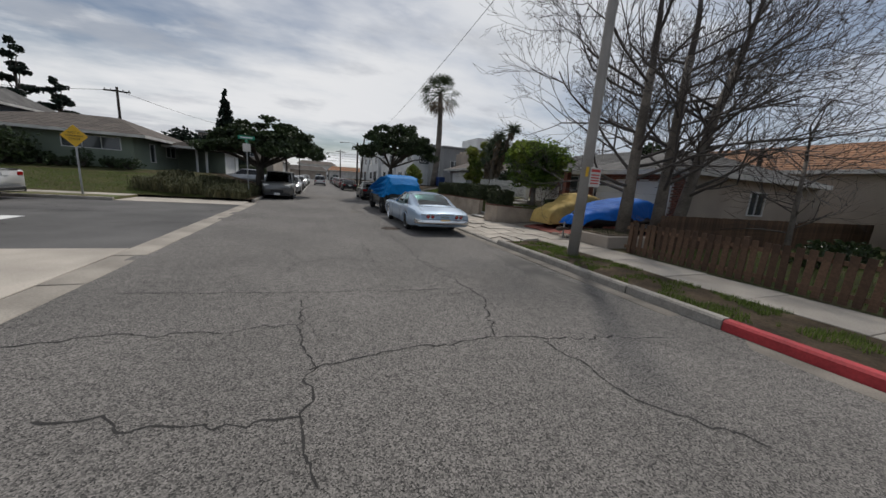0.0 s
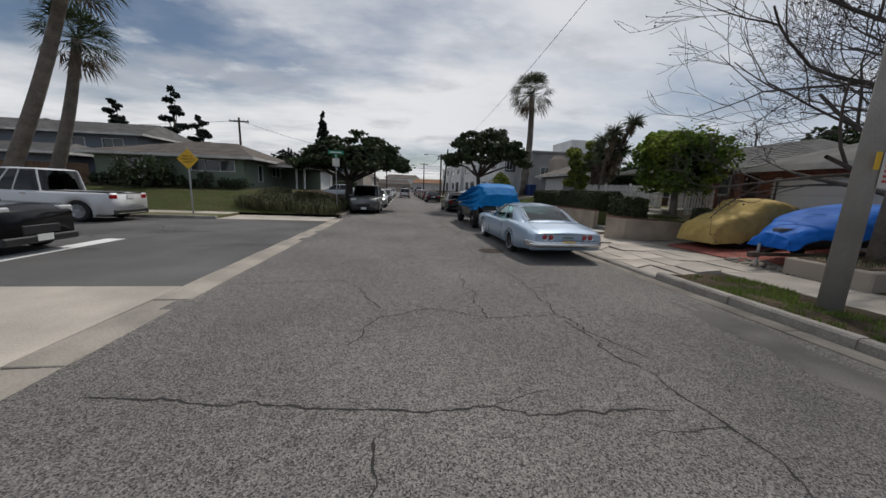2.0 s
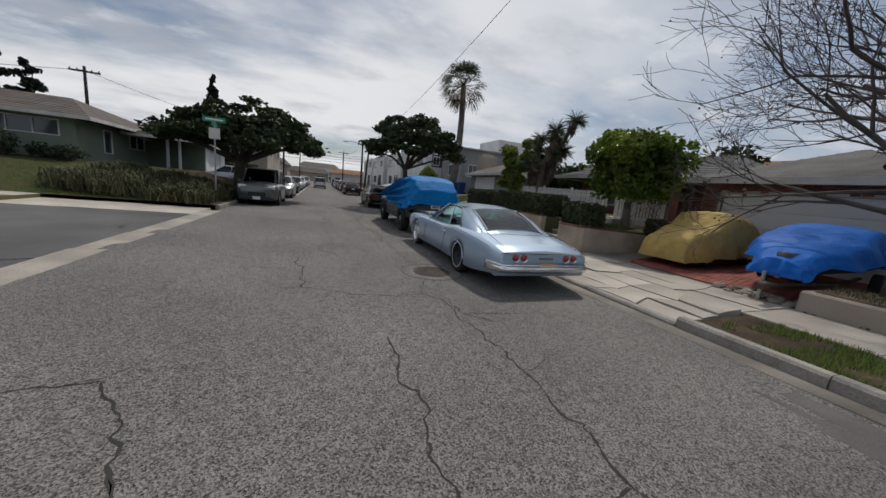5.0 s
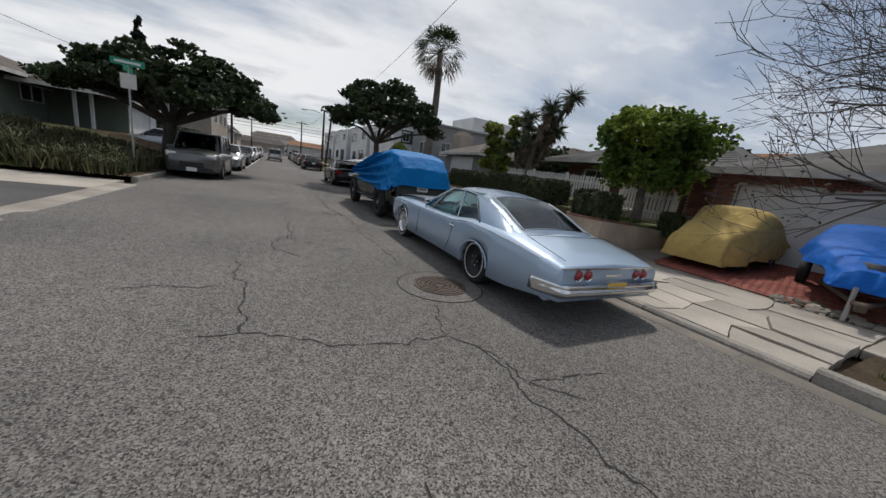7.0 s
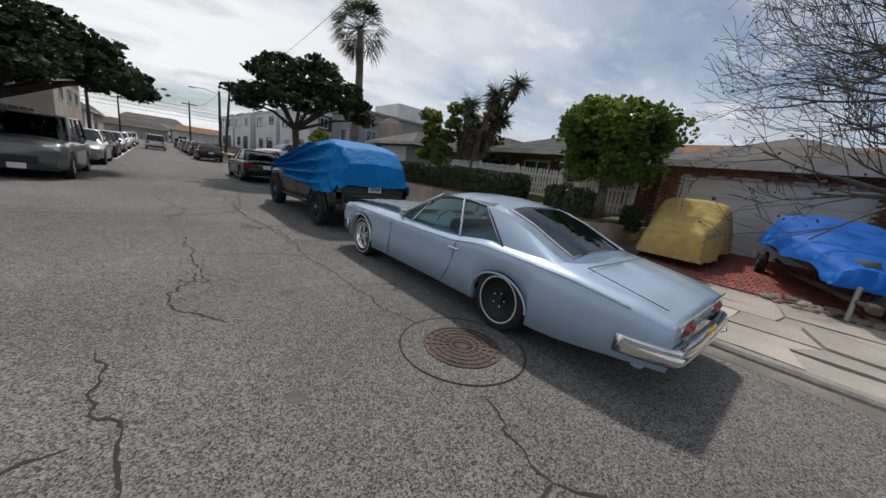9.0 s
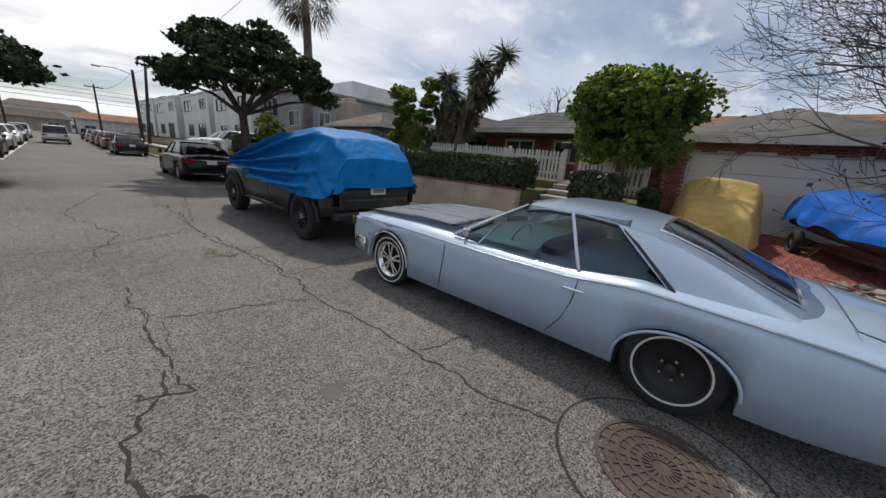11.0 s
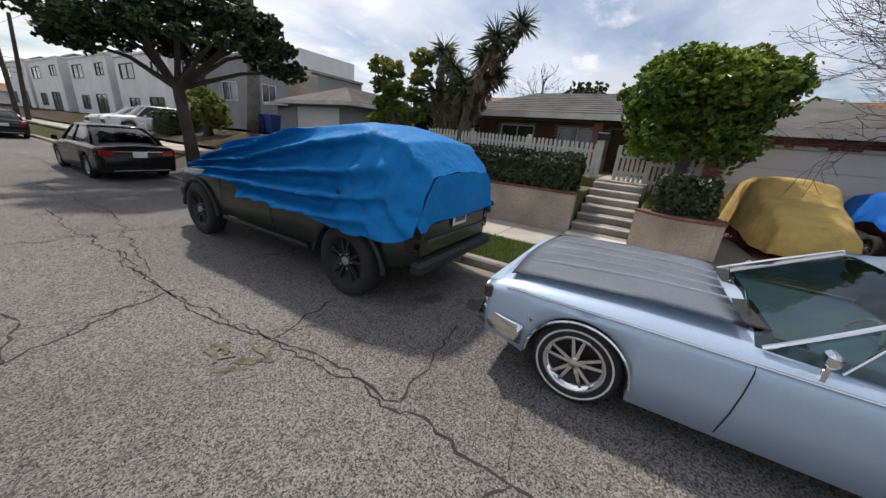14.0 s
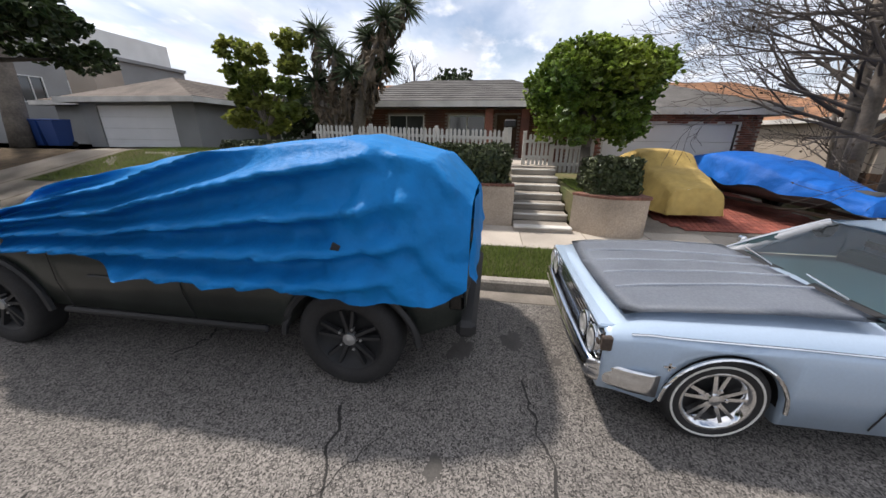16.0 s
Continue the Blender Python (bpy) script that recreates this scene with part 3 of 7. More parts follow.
walk1 = thing("pavement", label="sun-bleached concrete pavement in slabs", category="pavement", kind="structure")
tiles("slab", walk1, 6.6, 8.0, -12, 8.5, 0.145, 1, 15, M["concrete"], tilt=0.03, seed=7)
tiles("slab", walk1, 6.6, 8.0, 13.0, 24.0, 0.145, 1, 9, M["concrete"], tilt=0.02, seed=8)
tiles("slab", walk1, 6.6, 8.0, 30.1, 100, 0.60, 1, 30, M["concrete"], tilt=0.02, seed=9)
drive2 = thing("driveway", label="pale concrete driveway sloping up to a garage", category="driveway", kind="structure")
for k in range(4):
    bm = sheet(lambda u, v: (KERB + 0.16 + (13.0 - KERB - 0.16) * u, 24.05 + k * 1.5 + 1.46 * v, 0.02 + ground_z(KERB + (13.0 - KERB) * u, 25.5 + k) * min(1, u * 6)), 10, 2)
    bmesh.ops.solidify(bm, geom=bm.faces[:], thickness=0.1)
    part("slab", bm, M["concrete"], drive2)


# the broken apron before the driveway: slabs cut by wandering cracks and lifted by roots
def broken_slabs(x0, x1, y0, y1, nx, ny, z, seed, lift):
    rng = random.Random(seed)
    th = thing("pavement", label="root-lifted concrete slabs cracked into pieces", category="pavement", kind="structure")
    px = [[(x0 + (x1 - x0) * i / nx + (rng.uniform(-0.28, 0.28) * (x1 - x0) / nx if 0 < i < nx else 0),
            y0 + (y1 - y0) * j / ny + (rng.uniform(-0.32, 0.32) * (y1 - y0) / ny if 0 < j < ny else 0)) for j in range(ny + 1)] for i in range(nx + 1)]
    for i in range(nx):
        for j in range(ny):
            q = [px[i][j], px[i + 1][j], px[i + 1][j + 1], px[i][j + 1]]
            cx, cy = sum(p[0] for p in q) / 4, sum(p[1] for p in q) / 4
            g_ = 0.985 if rng.random() < 0.7 else 0.96
            edge = []
            for a, b in zip(q, q[1:] + q[:1]):
                edge.append(a)
                t = rng.uniform(0.35, 0.65)
                o = rng.uniform(-0.035, 0.035)
                edge.append((a[0] + (b[0] - a[0]) * t + (b[1] - a[1]) * o, a[1] + (b[1] - a[1]) * t - (b[0] - a[0]) * o))
            rise = lift * rng.random() ** 2
            gz = 0.02 + 0.125 * min(1, max(0, (cx - KERB - 0.1) / 1.4))
            bm = poly([((x - cx) * g_, (y - cy) * g_) for x, y in edge], -0.12, 0.0)
            o = part("slab", bm, M["concrete"], th)
            o.matrix_basis = pose(cx, cy, gz + z + rise, rng.uniform(-2, 2) * rise * 14, (-4.6 if cx < 6.6 else 0.0) + rng.uniform(-2, 2) * rise * 12, rng.uniform(-1, 1))
    return th


tagged(part("lot_ground", bx(KERB + 0.16, 8.0, 8.4, 14.7, -0.1, -0.02), M["soil"]), "soil under the broken slabs", "ground", kind="structure")
broken_slabs(KERB + 0.17, 6.6, 8.5, 14.7, 3, 8, 0.0, 11, 0.05)
broken_slabs(6.6, 8.0, 8.5, 13.0, 2, 4, 0.0, 12, 0.03)


# red paver forecourt with a curved edge, and the concrete beside it
fore = thing("driveway", label="red brick-paved forecourt with a concrete border", category="driveway", kind="structure")


def fore_z(x):
    return 0.13 + 0.22 * max(0.0, (x - 8.0)) / 4.7


bm = sheet(lambda u, v: (8.0 + 4.75 * u, 8.3 + 4.95 * v, fore_z(8.0 + 4.75 * u) - 0.02), 8, 2)
bmesh.ops.solidify(bm, geom=bm.faces[:], thickness=0.1)
part("slab", bm, M["concrete"], fore, "grey concrete border")
bm = sheet(lambda u, v: (8.35 + 4.4 * u, 8.6 + (3.35 + 0.75 * math.sqrt(u)) * v, fore_z(8.35 + 4.4 * u) - 0.008), 12, 2)
bmesh.ops.solidify(bm, geom=bm.faces[:], thickness=0.04)
part("bedding", bm, M["grime"], fore, "dark sand joints")
pav = as_mesh("paver", bx(-0.115, 0.115, -0.055, 0.055, -0.03, 0.004, 0.004), M["redpave"])
cnt = 0
rest = bmesh.new()
for i in range(18):
    for j in range(36):
        x = 8.36 + 0.242 * i + 0.12
        y = 8.62 + 0.122 * j + (0.06 if i % 2 else 0)
        u = (x - 8.35) / 4.4
        if u < 0 or u > 0.985 or y > 8.6 + (3.35 + 0.75 * math.sqrt(u)) - 0.06:
            continue
        cnt += 1
        if cnt <= 300:
            piece("paver", pav, fore, pose(x, y, fore_z(x), 0, -2.7, 0))
        else:
            bx(x - 0.115, x + 0.115, y - 0.055, y + 0.055, fore_z(x) - 0.03, fore_z(x) + 0.004, 0, rest)
tagged(part("paver", rest, M["redpave"], fore), kind="stuff")

# cracks in the asphalt: main lines, each wandering, with side branches
CRACKS_SOUTH = [
    [(-2.6, 3.8), (-1.9, 3.9), (-0.9, 3.7), (-0.2, 3.8)],
    [(-0.2, 4.6), (-0.1, 3.1), (-0.1, 2.7), (-0.1, 2.1), (0.0, 1.6)],
    [(-1.7, 2.6), (-0.8, 2.3), (-0.1, 2.2)],
    [(-0.1, 2.8), (1.0, 3.0), (1.9, 3.0), (4.0, 2.5)],
    [(1.9, 3.0), (2.4, 4.2), (2.1, 6.5)],
    [(2.4, 2.8), (2.5, 1.7), (3.0, 1.0)],
    [(-2.4, 5.2), (-0.3, 4.9), (2.1, 4.7)],
    [(-0.6, 5.9), (-0.3, 6.7), (0.4, 7.0), (1.1, 6.6), (2.1, 6.7)],
    [(2.1, 6.7), (2.2, 7.7), (2.1, 9.8)],
    [(1.1, 6.6), (1.1, 8.8)],
    [(2.1, 6.7), (2.3, 6.0), (2.5, 5.5)],
    [(-2.8, 8.2), (-1.0, 8.4), (-0.3, 7.0)],
]
CRACKS_NORTH = [
    [(-0.1, 10.5), (0.2, 10.5), (0.8, 10.2), (1.1, 10.1), (1.9, 10.1)],
    [(1.9, 10.1), (2.1, 10.8)],
    [(1.9, 10.1), (2.2, 9.6), (2.2, 9.3), (2.5, 9.0)],
    [(2.2, 9.3), (3.0, 9.2)],
    [(0.2, 10.5), (0.2, 11.2), (-0.0, 12.6)],
    [(-0.9, 11.6), (0.0, 11.6)],
    [(0.7, 14.2), (0.4, 13.3), (0.8, 12.7)],
    [(0.5, 14.0), (0.8, 13.8), (0.7, 14.6), (0.7, 16.1)],
    [(0.8, 15.1), (1.7, 14.8), (2.1, 14.6), (2.2, 13.3), (2.2, 12.4), (2.4, 11.8)],
    [(2.2, 13.2), (2.8, 13.0)],
    [(2.1, 14.6), (2.2, 16.4), (1.9, 18.3), (1.9, 23.8)],
    [(1.7, 18.8), (1.9, 18.7), (1.9, 17.8), (2.1, 16.9), (2.1, 16.1), (2.2, 15.5)],
    [(2.1, 16.9), (2.9, 17.1)],
    [(1.9, 18.7), (2.0, 20.5)],
    [(2.2, 15.5), (3.4, 15.7)],
]
CRACKS_FAR = [[(0.5, 17.4), (0.9, 18.8), (0.3, 21.0), (1.0, 24.0)], [(2.0, 19.3), (2.6, 23.0), (2.3, 28.0)], [(-2.7, 18.5), (0.3, 18.0), (2.0, 18.6)]]


def crack_lines():
    rng = random.Random(5)
    bm = bmesh.new()

    def ribbon(pts, w):
        prev = None
        for i, p in enumerate(pts):
            d = (Vector(pts[min(i + 1, len(pts) - 1)]) - Vector(pts[max(i - 1, 0)])).normalized()
            nrm = Vector((-d.y, d.x))
            ww = w * rng.uniform(0.4, 1.5) * (0.25 if i in (0, len(pts) - 1) else 1)
            a = bm.verts.new((p[0] + nrm.x * ww, p[1] + nrm.y * ww, 0.0025))
            b = bm.verts.new((p[0] - nrm.x * ww, p[1] - nrm.y * ww, 0.0025))
            if prev:
                bm.faces.new((prev[0], a, b, prev[1]))
            prev = (a, b)

    def wander(p, q, amp):
        n = max(3, int((Vector(q) - Vector(p)).length / 0.045))
        s = rng.uniform(0, 99)
        out = []
        for i in range(n + 1):
            t = i / n
            k = math.sin(math.pi * t)
            out.append((p[0] + (q[0] - p[0]) * t + k * amp * (nz(s, t * n * 0.11) + 0.5 * nz(s + 7, t * n * 0.45)), p[1] + (q[1] - p[1]) * t + k * amp * (nz(s + 31, t * n * 0.11) + 0.5 * nz(s + 40, t * n * 0.45))))
        return out

    for line in CRACKS_SOUTH + CRACKS_NORTH + CRACKS_FAR:
        for p, q in zip(line, line[1:]):
            pts = wander(p, q, 0.13)
            ribbon(pts, 0.0095)
            for _ in range(int((Vector(q) - Vector(p)).length * 0.7)):
                a = rng.choice(pts)
                ang = rng.uniform(0, 6.28)
                ln = rng.uniform(0.3, 1.1)
                b = (a[0] + ln * math.cos(ang), a[1] + ln * math.sin(ang))
                if -2.8 < b[0] < 4.6:
                    ribbon(wander(a, b, 0.1), 0.0035)
    for k in range(40):
        y = rng.uniform(18, 70)
        x = rng.uniform(-2.6, 4.0)
        if rng.random() < 0.5:
            ribbon(wander((x, y), (x + rng.uniform(-0.5, 0.5), y + rng.uniform(2, 6)), 0.3), 0.012)
        else:
            ribbon(wander((x, y), (min(4.6, x + rng.uniform(1, 4)), y + rng.uniform(-0.5, 0.5)), 0.3), 0.012)
    for k in range(16):
        y, x = rng.uniform(8.6, 18), rng.uniform(-14, -3.8)
        ribbon(wander((x, y), (x + rng.uniform(-3, 3), y + rng.uniform(-2, 2)), 0.3), 0.014)
    return bm


tagged(part("road_cracks", crack_lines(), M["crack"]), "dark cracks in the asphalt", "cracks", kind="stuff")


def stain(x, y, rx, ry, seed, m, label):
    pts = [(x + rx * (1 + 0.6 * nz(seed, math.cos(a) * 2, math.sin(a) * 2) + 0.4 * nz(seed, math.cos(a) * 6, math.sin(a) * 6)) * math.cos(a), y + ry * (1 + 0.6 * nz(seed, math.cos(a) * 2, math.sin(a) * 2) + 0.4 * nz(seed, math.cos(a) * 6, math.sin(a) * 6)) * math.sin(a)) for a in [2 * math.pi * k / 44 for k in range(44)]]
    bm = bmesh.new()
    mid = bm.verts.new((x, y, 0.0018))
    vs = [bm.verts.new((px, py, 0.0018)) for px, py in pts]
    for p, q in zip(vs, vs[1:] + vs[:1]):
        bm.faces.new((mid, p, q))
    tagged(part("oil_stain", bm, m), label, "stain", kind="structure")


M["oil"] = mat("oil_stain", (0.075, 0.069, 0.062), 0.7, var=0.35, scale=14, bump=0.1, bscale=60)
M["patch"] = mat("tar_patch", (0.112, 0.103, 0.094), 0.9, var=0.35, scale=7, bump=0.4, bscale=70)
for sx, sy, sa, sb in ((3.95, 15.75, 0.16, 0.10), (3.75, 16.25, 0.2, 0.14), (1.0, 11.44, 0.07, 0.06), (1.45, 13.2, 0.10, 0.08), (3.7, 15.35, 0.07, 0.05), (2.5, 16.3, 0.10, 0.05)):
    stain(sx, sy, sa, sb, sx * 7 + sy, M["oil"], "dark oil stain on asphalt")
for sx, sy, sa, sb in ((4.3, 5.6, 0.3, 1.4),):
    stain(sx, sy, sa, sb, sx * 7 + sy, M["patch"], "dark dirt beside the gutter")

# manhole with cast ribs in a concrete-coloured ring
mh = thing("manhole_cover", 2.45, 11.38, 0, 20, "rusty cast-iron manhole cover set in the asphalt", "manhole cover")
part("collar", spun([(-0.03, 0.0), (0.004, 0.0), (0.004, 0.57), (-0.03, 0.57)], 40, "z"), M["asphalt"], mh, "ring of patched asphalt")
part("joint", spun([(0.003, 0.565), (0.006, 0.568), (0.006, 0.582), (0.003, 0.585)], 48, "z"), M["crack"], mh, "dark joint round the patch")
part("plate", spun([(0.0, 0.0), (0.006, 0.0), (0.006, 0.32), (0.0, 0.32)], 36, "z"), M["iron"], mh)
for r in (0.1, 0.16, 0.22, 0.28, 0.335):
    part("rib", spun([(0.006, r), (0.013, r), (0.013, r + 0.025), (0.006, r + 0.025)], 36, "z"), M["iron"], mh)
spoke = as_mesh("rib", bx(0.05, 0.34, -0.006, 0.006, 0.006, 0.014), M["iron"])
for k in range(20):
    piece("rib", spoke, mh, pose(0, 0, 0, 0, 0, k * 18))


# ---- houses ----
def wall_with(name, parent, along, fixed, a0, a1, z0, z1, holes, m, th=0.2, label=""):
    """A wall along one axis ('x' or 'y') at the other's value, with openings (from, to, low, high) cut through."""
    cuts = sorted({a0, a1, *[h[0] for h in holes], *[h[1] for h in holes]})
    bm = bmesh.new()
    for p, q in zip(cuts, cuts[1:]):
        mid = (p + q) / 2
        hs = sorted([(h[2], h[3]) for h in holes if h[0] <= mid <= h[1]])
        z = z0
        for lo, hi in hs + [(z1, z1)]:
            if lo - z > 1e-4:
                if along == "y":
                    bx(fixed, fixed + th, p, q, z, lo, 0, bm)
                else:
                    bx(p, q, fixed, fixed + th, z, lo, 0, bm)
            z = hi
    bmesh.ops.remove_doubles(bm, verts=bm.verts, dist=1e-4)
    return part(name, bm, m, parent, label)


def window(parent, along, fixed, a0, a1, z0, z1, fmat=None, mull=1, th=0.06, out=-1):
    """A framed window in an opening: frame, mullions and panes."""
    fm = fmat or M["white"]
    w = 0.05
    bm = bmesh.new()

    def bar(p, q, lo, hi, d0, d1, b):
        f0, f1 = fixed + out * d1, fixed + out * d0
        if along == "y":
            bx(f0, f1, p, q, lo, hi, 0, b)
        else:
            bx(p, q, f0, f1, lo, hi, 0, b)

    bar(a0 - w, a1 + w, z1, z1 + w, -0.08, 0.04, bm)
    bar(a0 - w, a1 + w, z0 - w, z0, -0.08, 0.05, bm)
    bar(a0 - w, a0, z0, z1, -0.08, 0.04, bm)
    bar(a1, a1 + w, z0, z1, -0.08, 0.04, bm)
    for k in range(1, mull + 1):
        c = a0 + (a1 - a0) * k / (mull + 1)
        bar(c - 0.02, c + 0.02, z0, z1, -0.06, 0.02, bm)
    win = part("window", bm, fm, parent, "painted window frame")
    for k in range(mull + 1):
        p = a0 + (a1 - a0) * k / (mull + 1)
        q = a0 + (a1 - a0) * (k + 1) / (mull + 1)
        b = bmesh.new()
        bar(p, q, z0, z1, -0.05, -0.03, b)
        part("pane", b, M["pane"], win)
    return win


def roof_gable(parent, x0, x1, y0, y1, z, rise, m, ridge="y", hip=0.0, th=0.12, name="roof", label=""):
    """A pitched roof with overhanging boards; hip pulls the ridge's ends in."""
    bm = bmesh.new()
    if ridge == "y":
        xm = (x0 + x1) / 2
        top = [(xm, y0 + hip, z + rise), (xm, y1 - hip, z + rise)]
    else:
        ym = (y0 + y1) / 2
        top = [(x0 + hip, ym, z + rise), (x1 - hip, ym, z + rise)]
    low = [(x0, y0, z), (x1, y0, z), (x1, y1, z), (x0, y1, z)]
    lo = [bm.verts.new((p[0], p[1], p[2] - th)) for p in low]
    lv = [bm.verts.new(p) for p in low]
    tv = [bm.verts.new(p) for p in top]
    for k in range(4):
        bm.faces.new((lo[k], lo[(k + 1) % 4], lv[(k + 1) % 4], lv[k]))
    bm.faces.new(lo[::-1])
    if ridge == "y":
        fs = [(lv[0], lv[1], tv[0]), (lv[1], lv[2], tv[1], tv[0]), (lv[2], lv[3], tv[1]), (lv[3], lv[0], tv[0], tv[1])]
    else:
        fs = [(lv[0], lv[1], tv[1], tv[0]), (lv[1], lv[2], tv[1]), (lv[2], lv[3], tv[0], tv[1]), (lv[3], lv[0], tv[0])]
    for f in fs:
        bm.faces.new(f)
    bmesh.ops.recalc_face_normals(bm, faces=bm.faces)
    r = part(name, bm, m, parent, label)
    # shingle courses that stand a little proud
    cb = bmesh.new()
    n = 11
    if ridge == "y":
        for sgn, xe in ((-1, x0), (1, x1)):
            for k in range(n):
                t = (k + 0.5) / n
                xx, zz = xe + (xm - xe) * t, z + rise * t
                bx(xx - 0.02, xx + 0.02, y0 + hip * t, y1 - hip * t, zz - 0.01, zz + 0.014, 0, cb)
    else:
        for sgn, ye in ((-1, y0), (1, y1)):
            for k in range(n):
                t = (k + 0.5) / n
                yy, zz = ye + (ym - ye) * t, z + rise * t
                bx(x0 + hip * t, x1 - hip * t, yy - 0.02, yy + 0.02, zz - 0.01, zz + 0.014, 0, cb)
    part("shingle_relief", cb, m, r)
    fb = bmesh.new()
    f = 0.03
    bx(x0 - f, x1 + f, y0 - f, y0 - 0.002, z - 0.17, z + 0.02, 0, fb)
    bx(x0 - f, x1 + f, y1 + 0.002, y1 + f, z - 0.17, z + 0.02, 0, fb)
    bx(x0 - f, x0 - 0.002, y0, y1, z - 0.17, z + 0.02, 0, fb)
    bx(x1 + 0.002, x1 + f, y0, y1, z - 0.17, z + 0.02, 0, fb)
    part("fascia", fb, M["offwhite"], r, "white eaves board")
    return r


def garage_door(parent, x, y0, y1, z0, z1, rows=4, m=None):
    """Sectional door in panels, seen from the street."""
    h = (z1 - z0) / rows
    d = part("garage_door", bx(x + 0.05, x + 0.07, y0, y1, z0, z1), M["offwhite"], parent, "white sectional garage door")
    for k in range(rows):
        part("door_panel", bx(x, x + 0.05, y0, y1, z0 + k * h + 0.006, z0 + (k + 1) * h - 0.006, 0.004), m or M["gdoor"], d)
    return d


def brick_field(parent, x, y0, y1, z0, z1, skip, seed=0, limit=300, bw=0.2, bh=0.065, depth=0.02):
    """Bricks in running bond on a wall that faces the street; skip(y, z) leaves openings."""
    rng = random.Random(seed)
    me = as_mesh("brick", bx(-depth, 0.0, -bw / 2 + 0.006, bw / 2 - 0.006, -bh / 2 + 0.005, bh / 2 - 0.005, 0), M["brick"])
    restb = bmesh.new()
    n = 0
    r = 0
    z = z0 + bh / 2
    while z < z1:
        y = y0 + bw / 2 + (bw / 2 if r % 2 else 0)
        while y < y1:
            if not skip(y, z):
                n += 1
                if n <= limit:
                    piece("brick", me, parent, pose(x - rng.uniform(0, 0.012), y, z))
                else:
                    bx(x - depth - rng.uniform(0, 0.012), x, y - bw / 2 + 0.006, y + bw / 2 - 0.006, z - bh / 2 + 0.005, z + bh / 2 - 0.005, 0, restb)
            y += bw
        z += bh
        r += 1
    if n > limit:
        tagged(part("brick", restb, M["brick"], parent), kind="stuff")
    else:
        restb.free()


# brick house with the garage on the forecourt
bh = thing("brick_house", 12.7, 10.8, 0.33, label="single-storey brick house with white garage door and grey shingle roof", category="house")
bh.matrix_world = Matrix.Identity(4)
wg = wall_with("wall", bh, "y", 12.72, 8.25, 13.2, 0.2, 2.75, [(8.85, 12.62, 0.33, 2.36)], M["mortar"])
brick_field(wg, 12.72, 8.25, 13.2, 0.3, 2.72, lambda y, z: 8.78 < y < 12.7 and z < 2.4, 3)
garage_door(bh, 12.8, 8.85, 12.62, 0.33, 2.36)
part("door_trim", bx(12.695, 12.78, 8.79, 8.85, 0.33, 2.36), M["offwhite"], bh)
part("door_trim", bx(12.695, 12.78, 12.62, 12.68, 0.33, 2.36), M["offwhite"], bh)
part("door_trim", bx(12.695, 12.78, 8.79, 12.68, 2.36, 2.44), M["offwhite"], bh)
wall_with("wall", bh, "x", 8.25, 12.92, 22.0, 0.2, 2.75, [(16.6, 17.6, 1.3, 2.2)], M["stucco"], 0.2, "pinkish beige stucco")
window(bh, "x", 8.25, 16.6, 17.6, 1.3, 2.2, None, 1)
wall_with("wall", bh, "y", 22.0, 8.25, 24.0, 0.2, 2.9, [], M["stucco"])
wall_with("wall", bh, "x", 13.0, 12.92, 15.2, 0.2, 2.75, [], M["mortar"])
wp = wall_with("wall", bh, "y", 15.2, 13.2, 21.5, 0.5, 3.0, [(15.2, 16.0, 1.2, 2.75), (16.5, 17.9, 1.9, 2.7), (19.0, 20.4, 1.7, 2.7)], M["mortar"])
brick_field(wp, 15.2, 13.2, 21.5, 1.0, 2.95, lambda y, z: (15.1 < y < 16.1 and z < 2.8) or (16.4 < y < 18.0 and 1.8 < z < 2.8) or (18.9 < y < 20.5 and 1.6 < z < 2.8), 4)
part("door", bx(15.3, 15.36, 15.2, 16.0, 1.2, 2.75, 0.01), M["wood"], bh, "dark wooden front door")
window(bh, "y", 15.2, 16.5, 17.9, 1.9, 2.7, None, 1)
window(bh, "y", 15.2, 19.0, 20.4, 1.7, 2.7, None, 1)
for py in (15.0, 16.3):
    part("porch_post", bx(14.0, 14.3, py - 0.15, py + 0.15, 1.1, 2.9, 0.01), M["brick"], bh, "brick porch pier")
roof_gable(bh, 12.1, 21.5, 7.8, 13.6, 2.78, 1.15, M["shingle"], "x", 3.2, label="grey shingle roof over the garage")
roof_gable(bh, 13.6, 22.4, 13.2, 22.2, 3.1, 1.3, M["shingle"], "y", 2.2, label="grey shingle roof")
yard = thing("front_garden", label="raised front garden behind the retaining wall", category="garden", kind="structure")
part("soil", poly([(8.2, 15.6), (15.2, 15.6), (15.2, 22.0), (8.2, 22.0)], 0.0, 0.96), M["grass"], yard)
part("soil", poly([(10.6, 15.59), (15.2, 15.59), (15.2, 22.0), (10.6, 22.0)], 0.9, 1.2), M["grass"], yard)
part("soil", poly([(7.7, 13.28), (12.6, 13.3), (12.6, 14.35), (8.0, 14.35), (7.65, 14.0)], 0.0, 0.82), M["grass"], yard, "patchy lawn")
part("path", bx(10.5, 15.2, 14.36, 15.58, 0.0, 1.19), M["concrete"], yard, "concrete path to the porch")

# retaining walls with brick coping
rw = thing("wall_retaining", label="tan rendered retaining wall with brick coping and flaking paint", category="wall", kind="structure")
part("render", loft([[(8.0, yy, 0.1), (8.22, yy, 0.1), (8.22, yy, 0.98), (8.02, yy, 0.98)] for yy in np.linspace(15.58, 22.0, 12).tolist()]), M["walltan"], rw)


